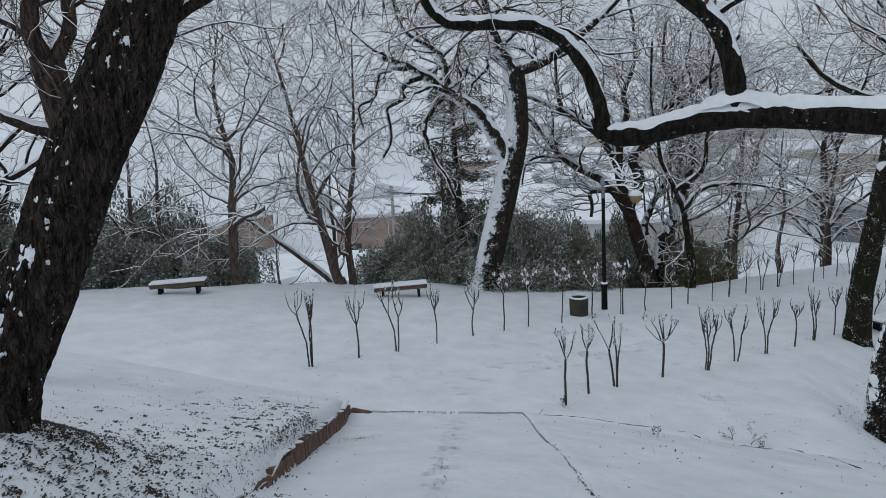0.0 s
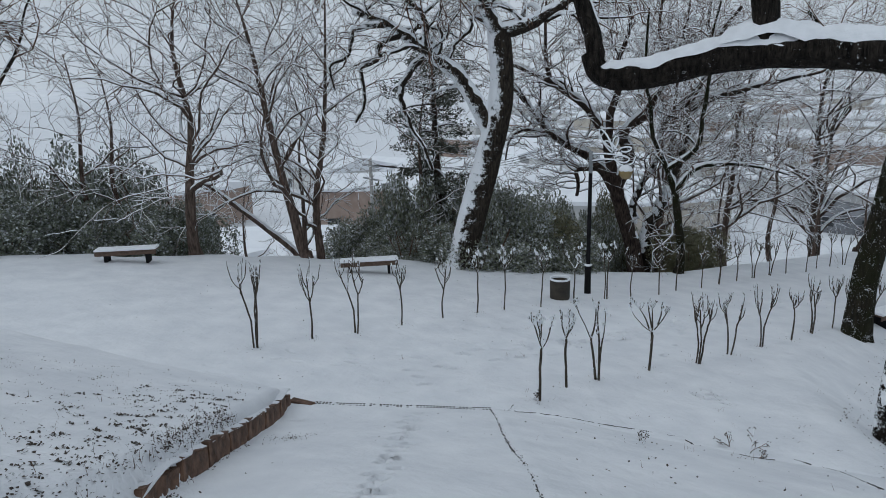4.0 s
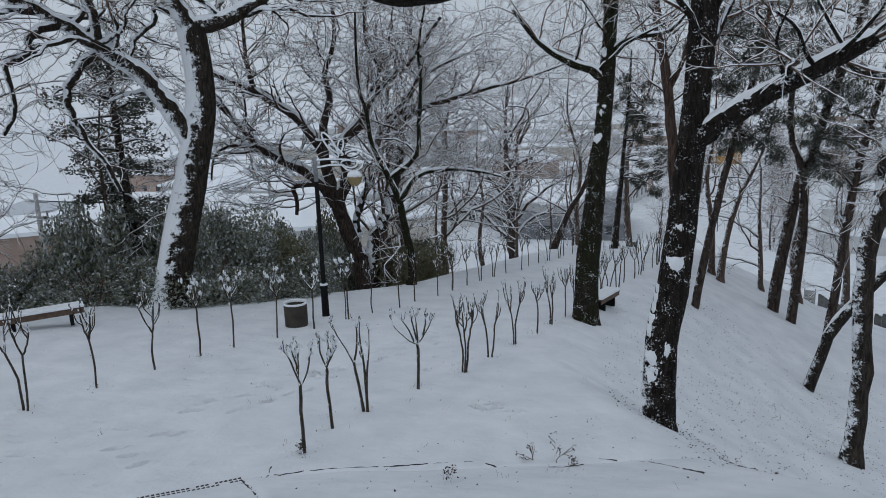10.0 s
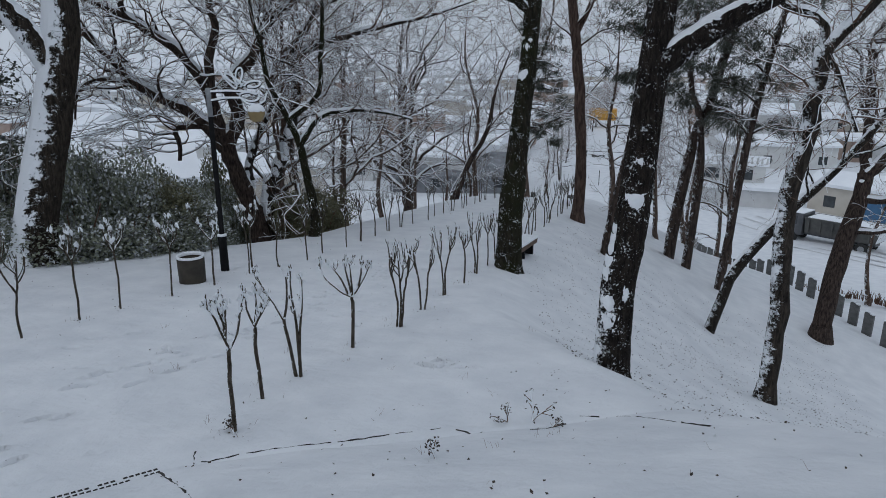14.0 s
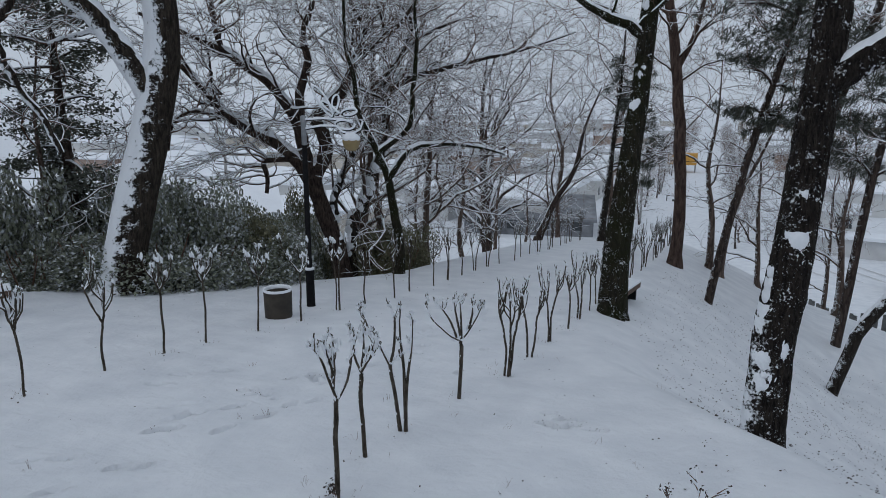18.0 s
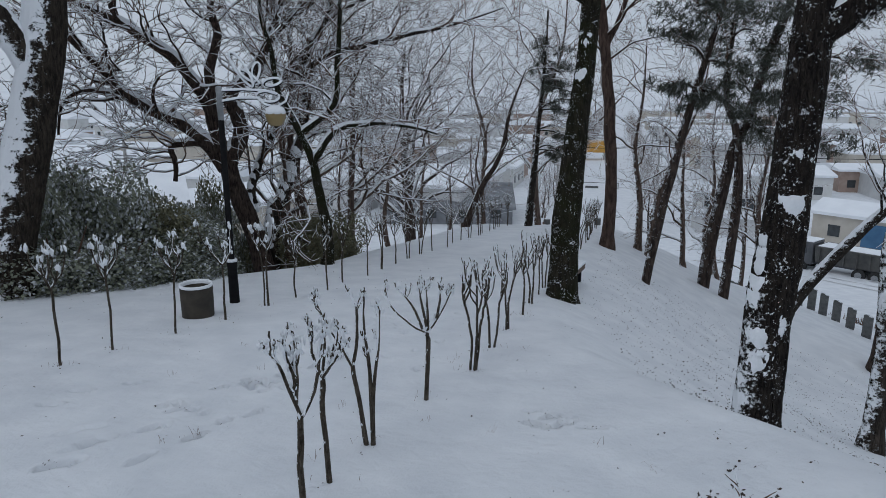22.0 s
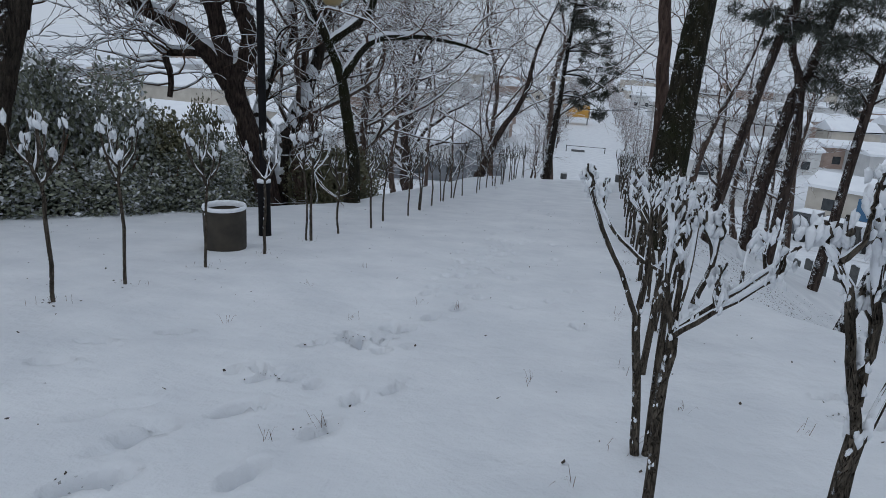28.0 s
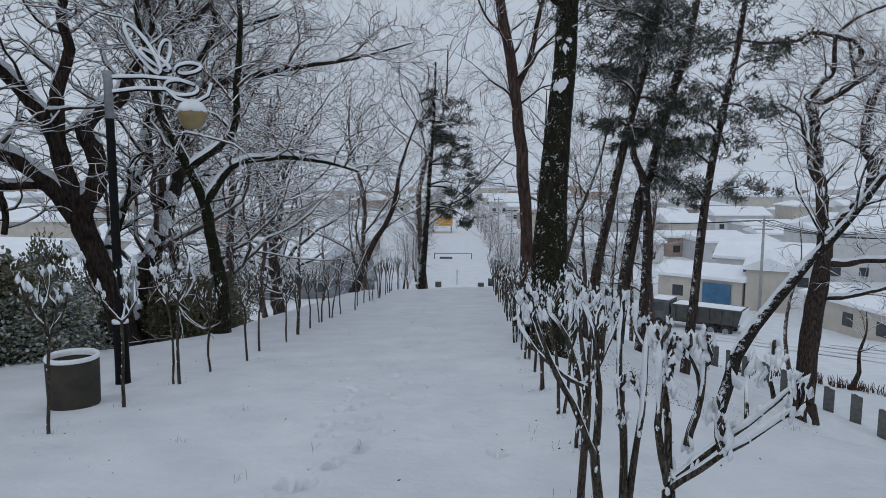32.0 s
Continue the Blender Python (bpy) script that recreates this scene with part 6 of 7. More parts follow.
for k in range(10):
    y = -9.5 + k * 3.4 + rt.uniform(-0.7, 0.7)
    SPOTS.append((float(np.interp(y, EDGE_Y, EDGE_X)) - rt.uniform(3.2, 10.0), y))
for k in range(5):
    SPOTS.append((rt.uniform(-9, -5.5), 22 + k * 4.0))
for k in range(4):
    SPOTS.append((rt.uniform(4.5, 9.0), 27 + k * 2.0))
for k in range(24):
    for j in range(2):
        y = 74 + k * 10 + j * 5
        SPOTS.append((-1.6 - 0.033 * (y - 101) - 5.1 - rt.uniform(0, 1.8), y))
        SPOTS.append((-1.6 - 0.033 * (y - 101) + 5.0 + rt.uniform(0, 1.8), y - 1.5))
for k, (x, y) in enumerate(SPOTS):
    m = MODELS[k % 3] if y < 50 else LIGHT[k % 2]
    c = copy_thing(m, pose(x, y, gz(x, y) - 0.1, rt.uniform(-4, 4), rt.uniform(-4, 4), rt.uniform(0, 360)))
for m, (x, y) in zip(MODELS + LIGHT, ((-15.5, 4.0), (-13.5, 12.5), (-18.5, -2.0), (-6.6, 70.0), (4.6, 69.0))):
    m.matrix_basis = pose(x, y, gz(x, y) - 0.1)


def conifer(seed, x, y, h, wide):
    """A dark spreading conifer with drooping layers, dusted with snow."""
    w = Wood(seed)
    b = Vector((x, y, gz(x, y) - 0.1))
    p, r = w.limb([b, b + Vector((0.1, 0, h * 0.4)), b + Vector((-0.1, 0.1, h * 0.75)), b + Vector((0, 0, h))], 0.24, 0.04, 9, 0.2)
    lv, lf = [], []
    u = w.r.uniform
    for k in range(44):
        t = 0.16 + 0.82 * (k + u(-0.6, 0.6)) / 44
        c0 = b + Vector((0, 0, h * t))
        a = k * 2.4 + u(-0.6, 0.6)
        l = wide * (1.1 - t * 0.62) * u(0.45, 1.25)
        c1 = c0 + Vector((math.cos(a) * l, math.sin(a) * l, u(-0.25, 0.12) * l))
        w.limb([c0, (c0 + c1) / 2 + Vector((0, 0, 0.12)), c1], 0.045, 0.012, 5, 1.6, 2, 0.1)
        for s in (0.4, 0.6, 0.8, 1.0):
            c = c0.lerp(c1, s) + Vector((u(-.3, .3), u(-.3, .3), u(-.25, .1)))
            q = u(0.3, 0.6)
            leaf_cloud(lv, lf, w.r, c, (q, q, q * 0.45), int(230 * q), 0.11)
    e = w.finish("conifer", "dark spreading conifer dusted with snow", "conifer", tuple(b), BARK_PINE_HAZED)
    mesh_object("needle_foliage", [q - b for q in lv], lf, NEEDLE, e, False)["kind"] = "stuff"


conifer(91, -12.6, 8.4, 10.8, 2.5)
conifer(92, -19.5, -8.0, 9.0, 2.4)


# ---- kerbs, drain and litter ----
def along(d, w):
    w = w - 0.055 * max(0.0, min(d, 9.0))
    return CX + UX * d + WX * w, CY + UY * d + WY * w


kerb = thing("kerb", *along(0.2, -3.0), gz(*along(0.2, -2.9)), "low brown stone kerb along the ramp, topped with snow", "kerb")
kb = kerb.matrix_basis.inverted()
rk = random.Random(3)
rot = math.degrees(math.atan2(UY, UX)) - 3.2


def kerb_stone(d0, length, up):
    x, y = along(d0 + length / 2, -3.01)
    z = gz(*along(d0 + length / 2, -2.88))
    bm = bmesh.new()
    box(bm, -length / 2, -0.08, -0.25, length / 2 - 0.004, 0.06, up, 0.012)
    bmesh.ops.subdivide_edges(bm, edges=[e for e in bm.edges if e.calc_length() > 0.12], cuts=4, use_grid_fill=True)
    for v in bm.verts:
        v.co += Vector((rk.uniform(-.01, .01), rk.uniform(-.014, .014), rk.uniform(-.016, .01)))
    ob = part("kerb_stone", bm, BRICK, kerb)
    ob.matrix_basis = kb @ pose(x, y, z, 0, -19.5 + rk.uniform(-1, 1), rot + rk.uniform(-1, 1))


for d0, length, up in ((0.12, 0.68, 0.2), (0.8, 0.72, 0.235), (1.52, 0.74, 0.24), (2.26, 0.62, 0.235), (2.9, 0.6, 0.24), (3.5, 0.62, 0.225), (4.15, 0.7, 0.17), (4.85, 0.7, 0.11), (5.55, 0.5, 0.04)):
    kerb_stone(d0, length, up)
bm = bmesh.new()
box(bm, -0.2, -0.06, -0.2, 0.2, 0.06, 0.09, 0.015)
ob = part("kerb_stone", bm, BRICK, kerb)
x, y = along(0.06, -2.8)
ob.matrix_basis = kb @ pose(x, y, gz(x, y) - 0.05, 0, 0, rot + 62)

dv, df = [], []
steps = np.arange(0.06, 6.0, 0.05)
for i, d_ in enumerate(steps):
    n_ = 0.5 * math.sin(d_ * 4.3) + 0.3 * math.sin(d_ * 11.0 + 1) + 0.25 * math.sin(d_ * 23.0 + 2)
    z = gz(*along(d_, -2.86))
    low_ = smooth(d_, 4.2, 4.9)
    n_ += 1.6 * noise.noise(Vector((d_ * 1.7, 3, 0))) + 1.2 * noise.noise(Vector((d_ * 6, 8, 0)))
    top = 0.235 - 0.15 * float(low_) + 0.016 * n_
    for w_, up in ((-2.965 + 0.012 * n_, top - 0.015), (-2.95 + 0.012 * n_, top), (-2.97 + 0.01 * n_, top + 0.01 + 0.004 * n_), (-3.0 + 0.015 * n_, top + 0.018), (-3.05, 0.268 - 0.08 * float(low_)), (-3.1, 0.25)):
        dv.append(kb @ Vector((*along(d_, w_), z + up)))
    if i:
        for j in range(5):
            o = (i - 1) * 6 + j
            df.append((o, o + 6, o + 7, o + 1))
mesh_object("kerb_snow", dv, df, SNOW, kerb)["label"] = "snow lying over the stones"

drain = thing("drain_grate", *along(-0.02, -1.45), gz(*along(-0.02, -1.45)), "iron drain grating half buried in snow at the ramp foot", "drain", turn=math.degrees(math.atan2(WY, WX)))
di = drain.matrix_basis.inverted()
for side in (-0.045, 0.045):
    for k in range(58):
        if rk.random() < 0.22:
            continue
        x, y = along(side, -2.85 + 0.05 * k)
        q = di @ Vector((x, y, gz(x, y)))
        bm = bmesh.new()
        box(bm, q.x - 0.017, q.y - 0.011, q.z - 0.02, q.x + 0.017, q.y + 0.011, q.z + 0.006)
        part("slat", bm, DRAIN_AND_SHADE, drain)

rl_, crumbs = random.Random(61), []
# dark tubes drawn where the raised snow edge only throws shade
edge_shade_lines = thing("edge_shade_lines", *along(1.0, 2.4), gz(*along(1.0, 2.4)), "dark lines put in as shade along a snowed-over edge", "kerb")
ei = edge_shade_lines.matrix_basis.inverted()
def shade_line(points, r):
    """A thin uneven dark tube in the snow, standing in for the shade under its edge."""
    w = Wood(rk.randrange(999))
    vs, fs = [], []
    pts = [Vector((x, y, gz(x, y) - 0.3 * r)) for x, y in points]
    w.tube(vs, fs, pts, [r * rk.uniform(0.4, 1.2) for _ in pts], 5)
    ob = mesh_object("edge_shade", [ei @ v for v in vs], fs, DRAIN_AND_SHADE, edge_shade_lines)


def uneven(ends, r, gap):
    """A broken line of such painted shade along a few corner points."""
    fine_ = []
    for (xa, ya), (xb, yb) in zip(ends, ends[1:]):
        n_ = max(2, int(math.hypot(xb - xa, yb - ya) / 0.06))
        fine_ += [(xa + (xb - xa) * k_ / n_ + rk.uniform(-.008, .008), ya + (yb - ya) * k_ / n_ + rk.uniform(-.008, .008)) for k_ in range(n_)]
    k_ = 0
    while k_ < len(fine_) - 2:
        n_ = rk.choice((4, 6, 9, 14))
        shade_line(fine_[k_:k_ + n_], rk.uniform(0.6, 1.2) * r)
        k_ += n_ + (rk.choice((1, 2, 4)) if rk.random() < gap else 0)


uneven([(1.42, -0.5), (1.55, -0.68), (2.06, -0.27), (2.58, 0.12)], 0.012, 0.2)
uneven([(2.58, 0.12), (3.02, 0.5), (3.45, 0.86)], 0.017, 0.15)
uneven([(3.56, 0.82), (3.8, 0.76), (3.97, 0.66)], 0.014, 0.3)
uneven([(4.3, 0.92), (4.45, 0.98), (4.65, 1.3)], 0.016, 0.2)
uneven([(4.72, 1.58), (5.0, 1.62), (5.3, 1.56)], 0.012, 0.3)
uneven([(5.3, 1.56), (5.55, 1.38), (5.77, 1.17), (6.05, 0.88)], 0.019, 0.1)
uneven([along(v, 0.02 * math.sin(v * 2)) for v in np.arange(0.05, 8.6, 0.3)], 0.014, 0.3)
for k in range(320):
    v = 8.5 * rl_.random() ** 0.6
    x, y = along(v, 0.02 * math.sin(v * 2) + rl_.gauss(0, 0.018))
    crumbs.append((x, y))

# dead leaves and grass that show through the snow
lv, lf, bv, bf = [], [], [], []
rl = random.Random(44)


def leaf_bit(x, y, s):
    z = gz(x, y) + rl.uniform(0.0, 0.015)
    a, t = rl.uniform(0, 6.283), rl.uniform(-0.6, 0.6)
    d = Vector((math.cos(a), math.sin(a), t)) * s
    q = Vector((-math.sin(a), math.cos(a), rl.uniform(-0.5, 0.5))) * s * 0.4
    p = Vector((x, y, z))
    b = len(lv)
    lv.extend([p - d * 0.5, p + q, p + d * 0.5 + Vector((0, 0, s * 0.2)), p - q])
    lf.append((b, b + 1, b + 2, b + 3))


def blade(x, y, h):
    p = Vector((x, y, gz(x, y) - 0.01))
    d = Vector((rl.uniform(-1, 1), rl.uniform(-1, 1), rl.uniform(0.4, 1.4))).normalized() * h
    s = d.cross(Vector((0, 0, 1))).normalized() * 0.0016
    b = len(bv)
    m = p + d * 0.6 + Vector((0, 0, 0.02))
    bv.extend([p - s, p + s, m + s * 0.8, m - s * 0.8, p + d + Vector((0, 0, -h * 0.2))])
    bf.extend([(b, b + 1, b + 2, b + 3), (b + 3, b + 2, b + 4)])


for k in range(5600):
    x = rl.uniform(2.2, 11.5)
    y = rl.uniform(1.0, 20.0)
    if x > np.interp(y, [0, 4, 11], [7.0, 4.2, 2.3]):
        leaf_bit(x, y, rl.uniform(0.014, 0.042))
        if rl.random() < 0.12:
            blade(x, y, rl.uniform(0.04, 0.12))
for k in range(700):
    d_, w_ = rl.uniform(0.5, 9), -3.2 - abs(rl.gauss(0, 2.0))
    x, y = along(d_, w_)
    for j in range(rl.choice((1, 1, 2, 5))):
        leaf_bit(x + rl.gauss(0, 0.03), y + rl.gauss(0, 0.03), rl.uniform(0.008, 0.022))
    if rl.random() < 0.25:
        blade(x, y, rl.uniform(0.04, 0.13))
for k in range(5200):
    q_ = abs(rl.gauss(0, 0.95))
    a_ = rl.uniform(0, 6.283)
    x, y = 4.5 + q_ * math.cos(a_), -8.1 + q_ * math.sin(a_)
    leaf_bit(x, y, rl.uniform(0.008, 0.028))
for k in range(620):
    q_ = abs(rl.gauss(0, 0.8)) + 0.2
    a_ = rl.uniform(0, 6.283)
    x, y = 4.5 + q_ * math.cos(a_), -8.15 + q_ * math.sin(a_)
    for j in range(rl.choice((4, 9, 18))):
        leaf_bit(x + rl.gauss(0, 0.022), y + rl.gauss(0, 0.022), rl.uniform(0.01, 0.03))
for k in range(260):
    x, y = along(rl.uniform(1.5, 7.5), -3.15 - abs(rl.gauss(0, 0.8)))
    for j in range(rl.choice((2, 5, 12))):
        leaf_bit(x + rl.gauss(0, 0.025), y + rl.gauss(0, 0.025), rl.uniform(0.012, 0.036))
for k in range(1300):
    d_ = rl.uniform(2.3, 7.5) if rl.random() < 0.6 else rl.uniform(2.4, 4.1)
    x, y = along(d_, -3.04 + rl.gauss(0, 0.06))
    leaf_bit(x, y, rl.uniform(0.008, 0.03))
    if rl.random() < 0.25:
        blade(x, y, rl.uniform(0.04, 0.14))
for k in range(110):
    leaf_bit(1.56 + rl.gauss(0, 0.12), -4.2 + rl.gauss(0, 0.16), rl.uniform(0.008, 0.024))
for k in range(200):
    x, y = along(rl.uniform(0, 8), rl.uniform(0.2, 5))
    leaf_bit(x, y, rl.uniform(0.012, 0.035))
    if rl.random() < 0.2:
        blade(x, y, rl.uniform(0.04, 0.12))
for k in range(520):
    leaf_bit(rl.uniform(-9, 3), rl.uniform(-5, 15), rl.uniform(0.008, 0.03))
for x, y in [(r[0], r[1]) for r in NEAR_ROW + FAR_ROW]:
    for k in range(rl.choice((2, 5, 9))):
        blade(x + rl.gauss(0, 0.12), y + rl.gauss(0, 0.12), rl.uniform(0.04, 0.11))
        leaf_bit(x + rl.gauss(0, 0.1), y + rl.gauss(0, 0.1), rl.uniform(0.01, 0.03))
for k in range(26):
    x, y = rl.uniform(-3, 5), rl.uniform(-1, 6)
    for j in range(5):
        blade(x + rl.gauss(0, 0.03), y + rl.gauss(0, 0.03), rl.uniform(0.05, 0.14))
for x, y in crumbs:
    leaf_bit(x, y, rl.uniform(0.006, 0.022))
# dark bits in some footprints, put in to deepen their shade
for x, y in ((-0.78, 3.05), (-1.03, 2.02), (-1.12, 0.58), (-0.37, 1.4), (2.56, 2.7), (2.86, 2.78), (3.12, 2.71), (2.7, 2.95)):
    for k in range(9):
        leaf_bit(x + rl.gauss(0, 0.07), y + rl.gauss(0, 0.05), rl.uniform(0.008, 0.022))
tagged(mesh_object("leaf_litter_and_print_shade", lv, lf, DEAD_LEAF, None, False), "dead leaves lying on the snow, and dark bits as shade in footprints", "leaves", kind="stuff")
tagged(mesh_object("dry_grass", bv, bf, TWIG, None, False), "dry grass blades poking through the snow", "grass", kind="stuff")


def dry_plant(seed, x, y, h):
    w = Wood(seed, 0)
    b = Vector((x, y, gz(x, y)))
    for k in range(2):
        w.grow(b, Vector((w.r.uniform(-.6, .6), w.r.uniform(-.6, .6), 0.8)), h, 0.007, 1, 0.1, 0.3, 4, 1.5)
    e = w.finish("dry_weed", "withered brown weed sticking out of the snow", "weed", tuple(b), TWIG)
    vs, fs = [], []
    for t in w.tips:
        leaf_cloud(vs, fs, w.r, t - b, (0.03, 0.03, 0.03), 4, 0.03)
    mesh_object("foliage", vs, fs, DEAD_LEAF, e, False)["kind"] = "stuff"


for k, (x, y, h) in enumerate(((4.02, 1.18, 0.16), (4.26, 1.3, 0.2), (4.5, 1.05, 0.1), (1.55, -0.08, 0.1), (1.44, 0.06, 0.08), (3.75, -0.41, 0.1))):
    dry_plant(300 + k, x, y, h)


# ---- the street beside the park ----
for k in range(25):
    y = 16.4 + k * 1.14
    x = 14.3 - 0.25 * (y - 20.8) + rk.uniform(-0.05, 0.05)
    e = thing("stone_post", x, y, gz(x, y) - 0.12, "grey stone fence post with a slanting top and a little snow", "post", "row of stone posts", rk.uniform(-8, 8) - 28)
    h = rk.uniform(1.05, 1.15)
    bm = bmesh.new()
    outline = [(-0.17, 0), (0.17, 0), (0.17, h - 0.1), (0.13, h - 0.09), (0.04, h - 0.06), (-0.02, h - 0.01), (-0.08, h + 0.01), (-0.17, h - 0.02)]
    fr = [bm.verts.new((s, -0.08, z)) for s, z in outline]
    bk = [bm.verts.new((s, 0.08, z)) for s, z in outline]
    bm.faces.new(fr)
    bm.faces.new(bk[::-1])
    for j in range(8):
        bm.faces.new((fr[j], bk[j], bk[(j + 1) % 8], fr[(j + 1) % 8]))
    bmesh.ops.recalc_face_normals(bm, faces=bm.faces)
    bmesh.ops.bevel(bm, geom=bm.edges[:], offset=0.012, segments=1, affect="EDGES")
    part("post", bm, STONE, e)
    bm = bmesh.new()
    box(bm, -0.16, -0.07, h - 0.03, 0.0, 0.07, h + 0.03, 0.018)
    box(bm, -0.01, -0.07, h - 0.1, 0.16, 0.07, h - 0.03, 0.018)
    part("snow_cap", bm, SNOW_SOFT, e)
# a line of clipped stubble between the posts and the street, and the wheel tracks
vs, fs = [], []
for k in range(420):
    t = rk.random()
    x, y = 11.5 + 8.0 * t + rk.gauss(0, 0.12), 35.2 - 9.3 * t + rk.gauss(0, 0.12)
    z = gz(x, y)
    top = Vector((x + rk.uniform(-.12, .12), y + rk.uniform(-.12, .12), z + rk.uniform(0.15, 0.5)))
    ws_k = Wood(k)
    ws_k.tube(vs, fs, [Vector((x, y, z - 0.05)), Vector((x, y, z + 0.1)), top], [0.022, 0.018, 0.008], 4)
tagged(mesh_object("stubble_hedge", vs, fs, TWIG, None, False), "line of clipped bare stubble beside the snowy street", "hedge", kind="stuff")
for off in (0.0, 1.5, 3.4, 4.9):
    vs, fs = [], []
    for j in range(60):
        t = j / 59
        x, y = 28.0 - 17.0 * t + 0.8 * off, 33.0 + 28.0 * t + 0.8 * off
        for s in (-0.16, 0.16):
            xx, yy = x + s * 0.8 + rk.uniform(-.04, .04), y + s * 0.6
            vs.append((xx, yy, gz(xx, yy) + 0.03))
        if j:
            fs.append((2 * j - 2, 2 * j - 1, 2 * j + 1, 2 * j))
    tagged(mesh_object("wheel_track", vs, fs, SLUSH), "grey wheel track pressed into the snow of the street", "track", "wheel tracks", "structure")
for x, y, wd, ht in ((7.7, 37.2, 0.55, 1.5), (5.6, 41.5, 1.5, 0.95)):
    e = thing("notice_board", x, y, gz(x, y) - 0.1, "framed pale notice board on two thin legs", "sign", "notice boards")
    for s in (-wd / 2, wd / 2):
        bm = bmesh.new()
        lathe(bm, [(0.03, 0), (0.03, ht + 0.1)], 8)
        bmesh.ops.translate(bm, vec=(s, 0, 0), verts=bm.verts)
        part("leg", bm, METAL_GREY, e)
    bm = bmesh.new()
    box(bm, -wd / 2, -0.05, ht * 0.35, wd / 2, -0.035, ht, 0.004)
    part("panel", bm, CONCRETE, e)
    for j in range(3):
        bm = bmesh.new()
        box(bm, -wd * 0.4, -0.056, ht * (0.5 + 0.14 * j), wd * 0.35, -0.0505, ht * (0.5 + 0.14 * j) + 0.05)
        part("writing", bm, STONE, e, "line of illegible writing")
TYRE = make_plain("tyre_rubber", (0.012, 0.012, 0.012), (0.03, 0.03, 0.03), 6.0, 0.85)
TRUCK_GREY = make_plain("truck_steel", (0.055, 0.055, 0.055), (0.11, 0.108, 0.1), 2.0, 0.6, 0.2)
TRUCK_CAB = make_plain("truck_cab_paint", (0.05, 0.055, 0.06), (0.1, 0.1, 0.11), 2.0, 0.4)


def dump_truck(x, y, turn):
    e = thing("dump_truck", x, y, gz(x, y), "grey dump truck with a snowy load bed, parked in the street", "truck", turn=turn)
    e.matrix_basis = e.matrix_basis @ Matrix.Scale(0.95, 4)
    bm = bmesh.new()
    box(bm, -3.6, -0.5, 0.75, 3.6, 0.5, 1.0, 0.03)
    part("chassis", bm, TRUCK_CAB, e)
    bm = bmesh.new()
    box(bm, 2.0, -1.15, 0.7, 3.8, 1.15, 2.65, 0.14)
    cab = part("cab", bm, TRUCK_CAB, e)
    for sy in (-1.16, 1.13):
        bm = bmesh.new()
        box(bm, 2.5, sy, 1.65, 3.5, sy + 0.03, 2.4, 0.01)
        part("side_window", bm, GLASS_DARK, cab)
    bm = bmesh.new()
    box(bm, 3.78, -1.0, 1.6, 3.83, 1.0, 2.45, 0.01)
    part("windscreen", bm, GLASS_DARK, cab)
    bm = bmesh.new()
    vs = [bm.verts.new(p) for p in ((-3.7, -1.05, 1.05), (1.8, -1.05, 1.05), (1.8, 1.05, 1.05), (-3.7, 1.05, 1.05), (-4.0, -1.22, 2.4), (1.85, -1.22, 2.4), (1.85, 1.22, 2.4), (-4.0, 1.22, 2.4))]
    for f in ((3, 2, 1, 0), (4, 5, 6, 7), (0, 1, 5, 4), (1, 2, 6, 5), (2, 3, 7, 6), (3, 0, 4, 7)):
        bm.faces.new([vs[i] for i in f])
    part("load_bed", bm, TRUCK_GREY, e)
    for k in range(6):
        for sy in (-1, 1):
            bm = bmesh.new()
            cx = -3.3 + k * 0.95
            box(bm, cx - 0.05, sy * 1.24 - 0.05, 1.1, cx + 0.05, sy * 1.24 + 0.05, 2.4)
            part("bed_rib", bm, TRUCK_GREY, e)
    bm = bmesh.new()
    box(bm, -3.9, -1.02, 2.36, 1.7, 1.02, 2.44, 0.03)
    part("snow_layer", bm, SNOW_SOFT, e)
    bm = bmesh.new()
    box(bm, 2.05, -1.1, 2.64, 3.7, 1.1, 2.72, 0.03)
    part("snow_layer", bm, SNOW_SOFT, e)
    bm = bmesh.new()
    vs = [bm.verts.new(p) for p in ((-3.74, -1.0, 1.15), (-3.74, 1.0, 1.15), (-4.06, 1.15, 2.38), (-4.06, -1.15, 2.38), (-3.8, -1.0, 1.15), (-3.8, 1.0, 1.15), (-4.14, 1.15, 2.4), (-4.14, -1.15, 2.4))]
    for f in ((0, 1, 2, 3), (7, 6, 5, 4), (0, 4, 5, 1), (1, 5, 6, 2), (2, 6, 7, 3), (3, 7, 4, 0)):
        bm.faces.new([vs[i] for i in f])
    part("tailgate", bm, SNOW_SOFT, e, "tailgate caked with snow")
    for sy in (-1, 1):
        bm = bmesh.new()
        box(bm, -4.0, sy * 1.24 - 0.07, 2.3, 1.85, sy * 1.24 + 0.07, 2.42, 0.02)
        part("bed_rail", bm, TRUCK_GREY, e)
    for cx in (2.9, -1.6, -2.8):
        for sy in (-1.0, 1.0):
            bm = bmesh.new()
            lathe(bm, [(0.2, -0.16), (0.5, -0.16), (0.52, -0.1), (0.52, 0.1), (0.5, 0.16), (0.2, 0.16)], 22)
            wheel = part("wheel", bm, TYRE, e)
            wheel.matrix_basis = pose(cx, sy, 0.52, 90)
            bm = bmesh.new()
            lathe(bm, [(0.26, -0.18), (0.28, 0.0), (0.26, 0.18)], 16)
            part("rim", bm, METAL_GREY, wheel)


dump_truck(19.3, 54.9, 146)


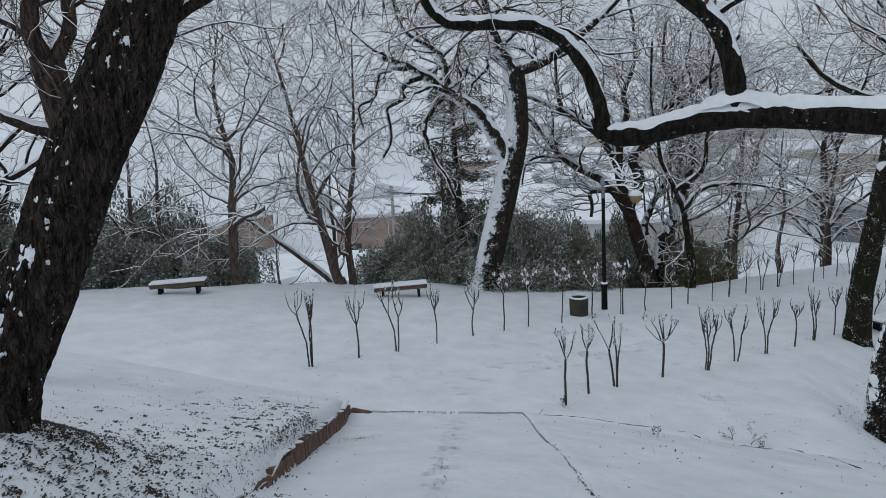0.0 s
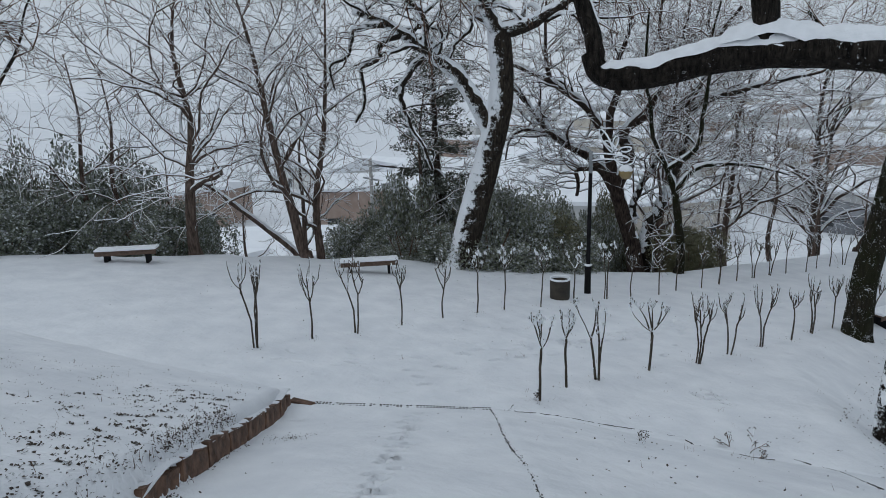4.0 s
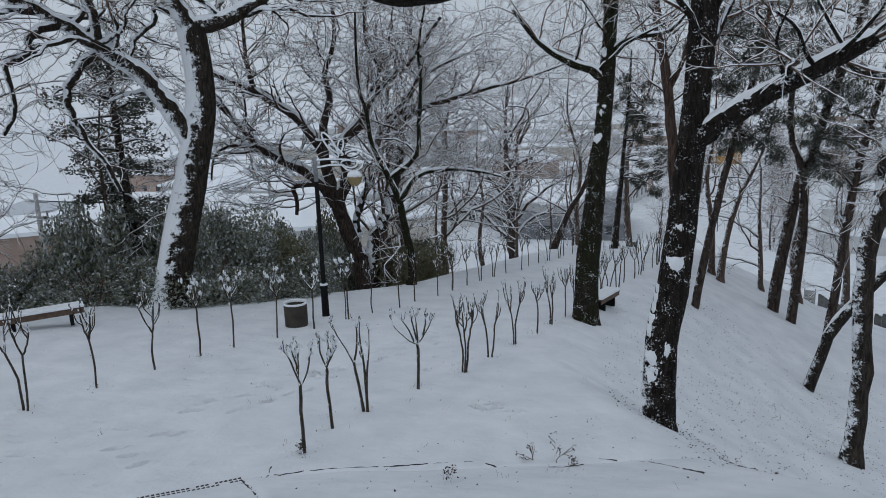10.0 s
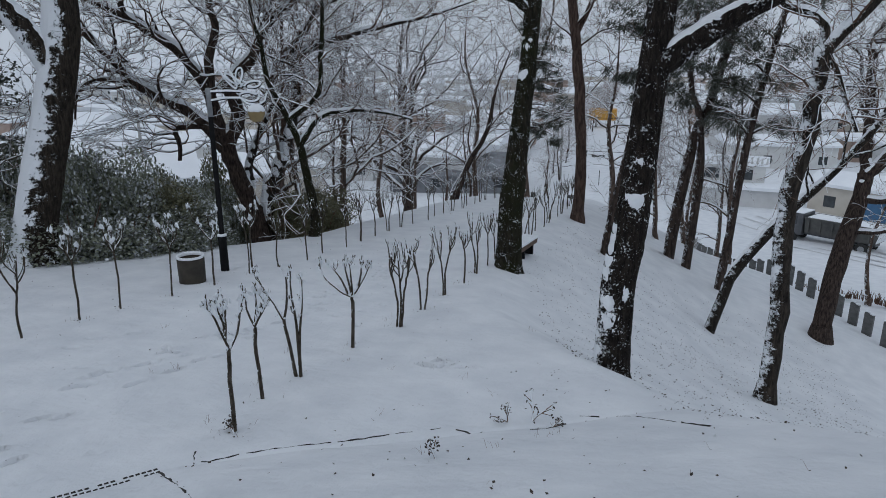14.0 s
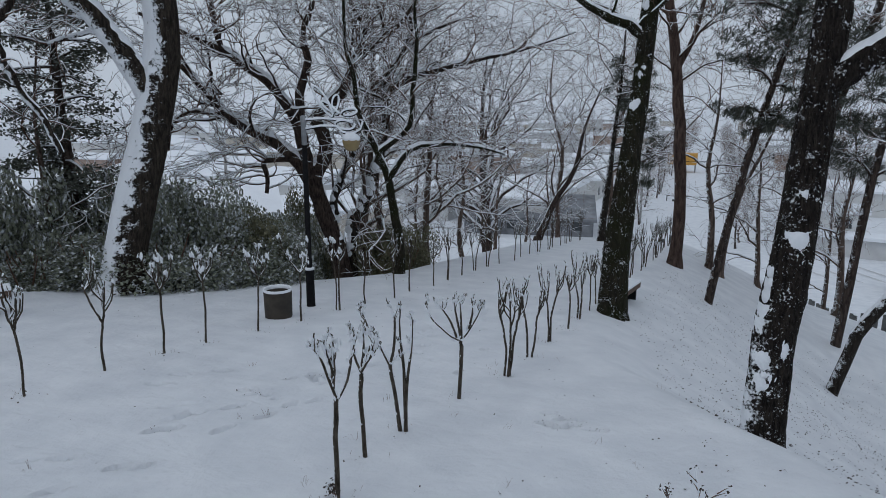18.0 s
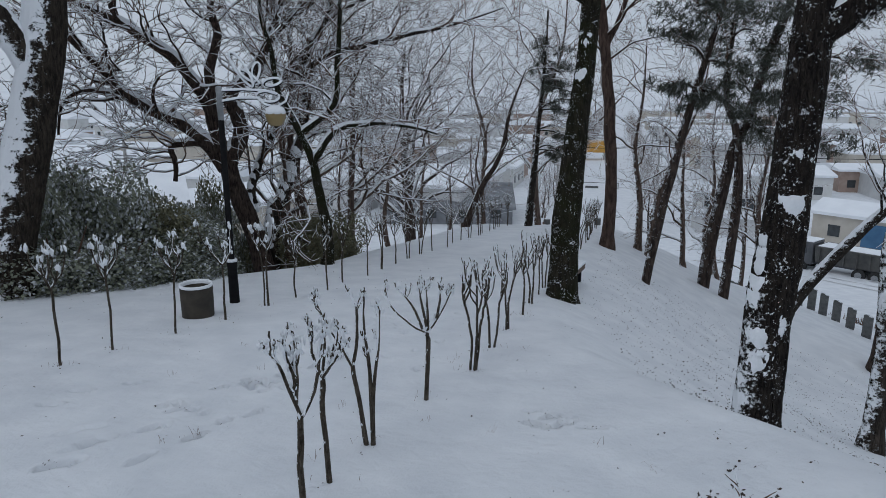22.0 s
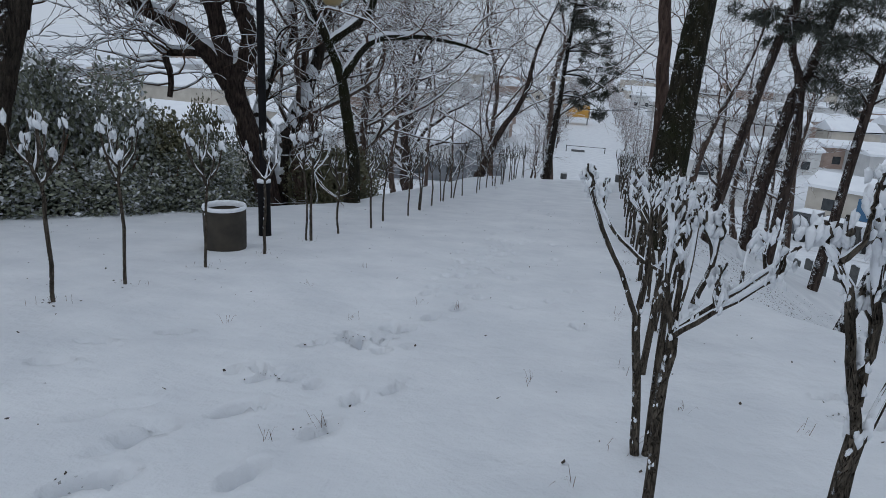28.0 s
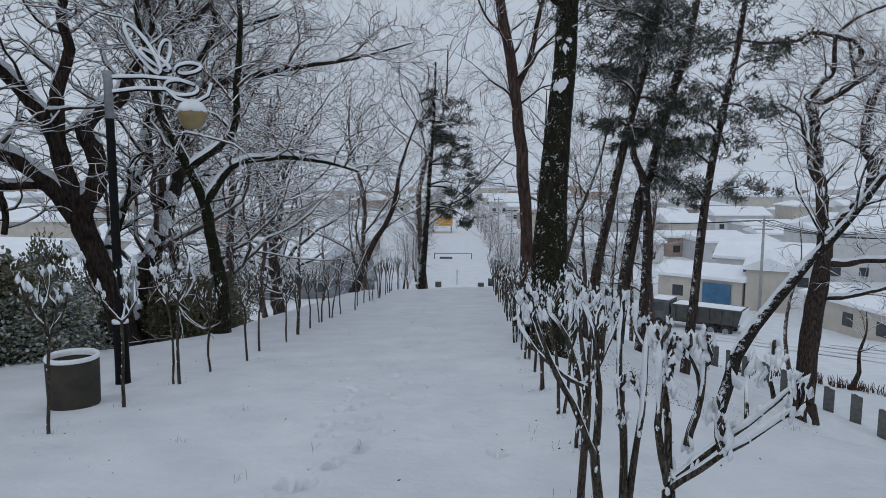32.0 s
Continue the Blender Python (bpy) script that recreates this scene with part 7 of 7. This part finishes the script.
def utility_pole(x, y, h, arms=1):
    e = thing("utility_pole", x, y, gz(x, y) - 0.2, "concrete utility pole carrying wires", "pole", "utility poles")
    bm = bmesh.new()
    lathe(bm, [(0.16, 0), (0.13, h * 0.5), (0.1, h)], 12)
    part("shaft", bm, CONCRETE, e)
    for k in range(arms):
        bm = bmesh.new()
        box(bm, -0.9, -0.05, h - 0.5 - k * 0.8, 0.9, 0.05, h - 0.4 - k * 0.8, 0.01)
        part("crossarm", bm, METAL_GREY, e)


POLES = [(33.5, 45.0, 8.5), (27.5, 62.0, 9.5), (22.5, 32.5, 8.5), (-6.4, 80.0, 9), (-7.4, 112.0, 9), (-8.6, 150.0, 9), (5.6, 87.0, 9), (5.2, 125.0, 9), (-27.0, 14.0, 9), (-30.0, 34.0, 9)]
for x, y, h in POLES:
    utility_pole(x, y, h, 2)
for a, b in ((0, 1), (1, 6), (6, 7), (3, 4), (4, 5), (8, 9), (1, 2), (3, 6)):
    for k, off in enumerate((-0.8, 0.0, 0.8)):
        (xa, ya, ha), (xb, yb, hb) = POLES[a], POLES[b]
        pa, pb = Vector((xa + off, ya, gz(xa, ya) + ha - 0.6)), Vector((xb + off, yb, gz(xb, yb) + hb - 0.6))
        pts = [pa.lerp(pb, t / 10) + Vector((0, 0, -0.9 * 4 * (t / 10) * (1 - t / 10))) for t in range(11)]
        vs, fs = curve_tube(pts, 0.02, 4)
        tagged(mesh_object("overhead_wire", vs, fs, METAL_BLACK), "thin overhead wire between poles", "wire", "overhead wires")

sign = thing("road_sign", 28.3, 64.5, gz(28.3, 64.5) - 0.1, "blue direction sign on a thin steel post", "sign")
bm = bmesh.new()
lathe(bm, [(0.06, 0), (0.06, 4.6)], 10)
part("post", bm, METAL_GREY, sign)
bm = bmesh.new()
box(bm, -1.5, -0.08, 3.8, 0.2, -0.03, 4.4, 0.01)
panel = part("panel", bm, make_plain("sign_blue", (0.02, 0.05, 0.3), (0.03, 0.07, 0.4), 3.0, 0.5), sign)
bm = bmesh.new()
box(bm, -1.3, -0.09, 4.04, -0.05, -0.082, 4.16)
part("writing", bm, CONCRETE, panel, "illegible white writing")

ORANGE = make_plain("orange_paint", (0.5, 0.26, 0.04), (0.62, 0.34, 0.06), 1.0, 0.6)
canopy = thing("orange_canopy", -6.8, 148.5, PLAIN, "orange roadside canopy far down the road", "canopy")
canopy.matrix_basis = canopy.matrix_basis @ Matrix.Scale(1.31, 4)
bm = bmesh.new()
box(bm, -2.4, -1.5, 1.3, 2.0, 1.5, 3.1, 0.1)
part("roof", bm, ORANGE, canopy)
for cx in (-2.2, 1.8):
    bm = bmesh.new()
    box(bm, cx - 0.1, -0.1, 0, cx + 0.1, 0.1, 1.3)
    part("post", bm, METAL_GREY, canopy)
gate = thing("road_barrier", -5.4, 101.5, PLAIN, "thin barrier pole across the snowy road below", "barrier")
gate.matrix_basis = gate.matrix_basis @ Matrix.Scale(1.31, 4)
for name, x0, x1, z0, z1, mat in (("boom", 0.0, 4.4, 0.62, 0.67, STONE), ("post", 4.3, 4.4, 0.0, 0.72, STONE), ("post", -0.05, 0.05, 0.0, 0.72, STONE), ("plinth", 0.6, 2.1, 0.0, 0.24, STONE)):
    bm = bmesh.new()
    box(bm, x0, -0.06, z0, x1, 0.06, z1, 0.01)
    part(name, bm, mat, gate)
marker = thing("marker_post", -1.3, 77.0, gz(-1.3, 77.0) - 0.1, "thin dark marker post in the middle of the road", "post")
bm = bmesh.new()
lathe(bm, [(0.04, 0), (0.04, 1.9), (0.02, 1.94)], 8)
part("post", bm, METAL_BLACK, marker)
for x, y, h in ((-2.0, 30.7, 0.17), (-1.05, 30.8, 0.26), (1.0, 30.7, 0.17), (1.5, 30.9, 0.35)):
    e = thing("bollard", x, y, gz(x, y) - 0.05, "dark stone bollard with a cap of snow at the avenue end", "bollard", "bollards")
    bm = bmesh.new()
    lathe(bm, [(0.15, 0), (0.15, h), (0.1, h + 0.04)], 12)
    part("body", bm, STONE, e)
    bm = bmesh.new()
    lathe(bm, [(0.145, h - 0.01), (0.13, h + 0.05), (0.05, h + 0.07)], 12)
    part("snow_cap", bm, SNOW_SOFT, e)
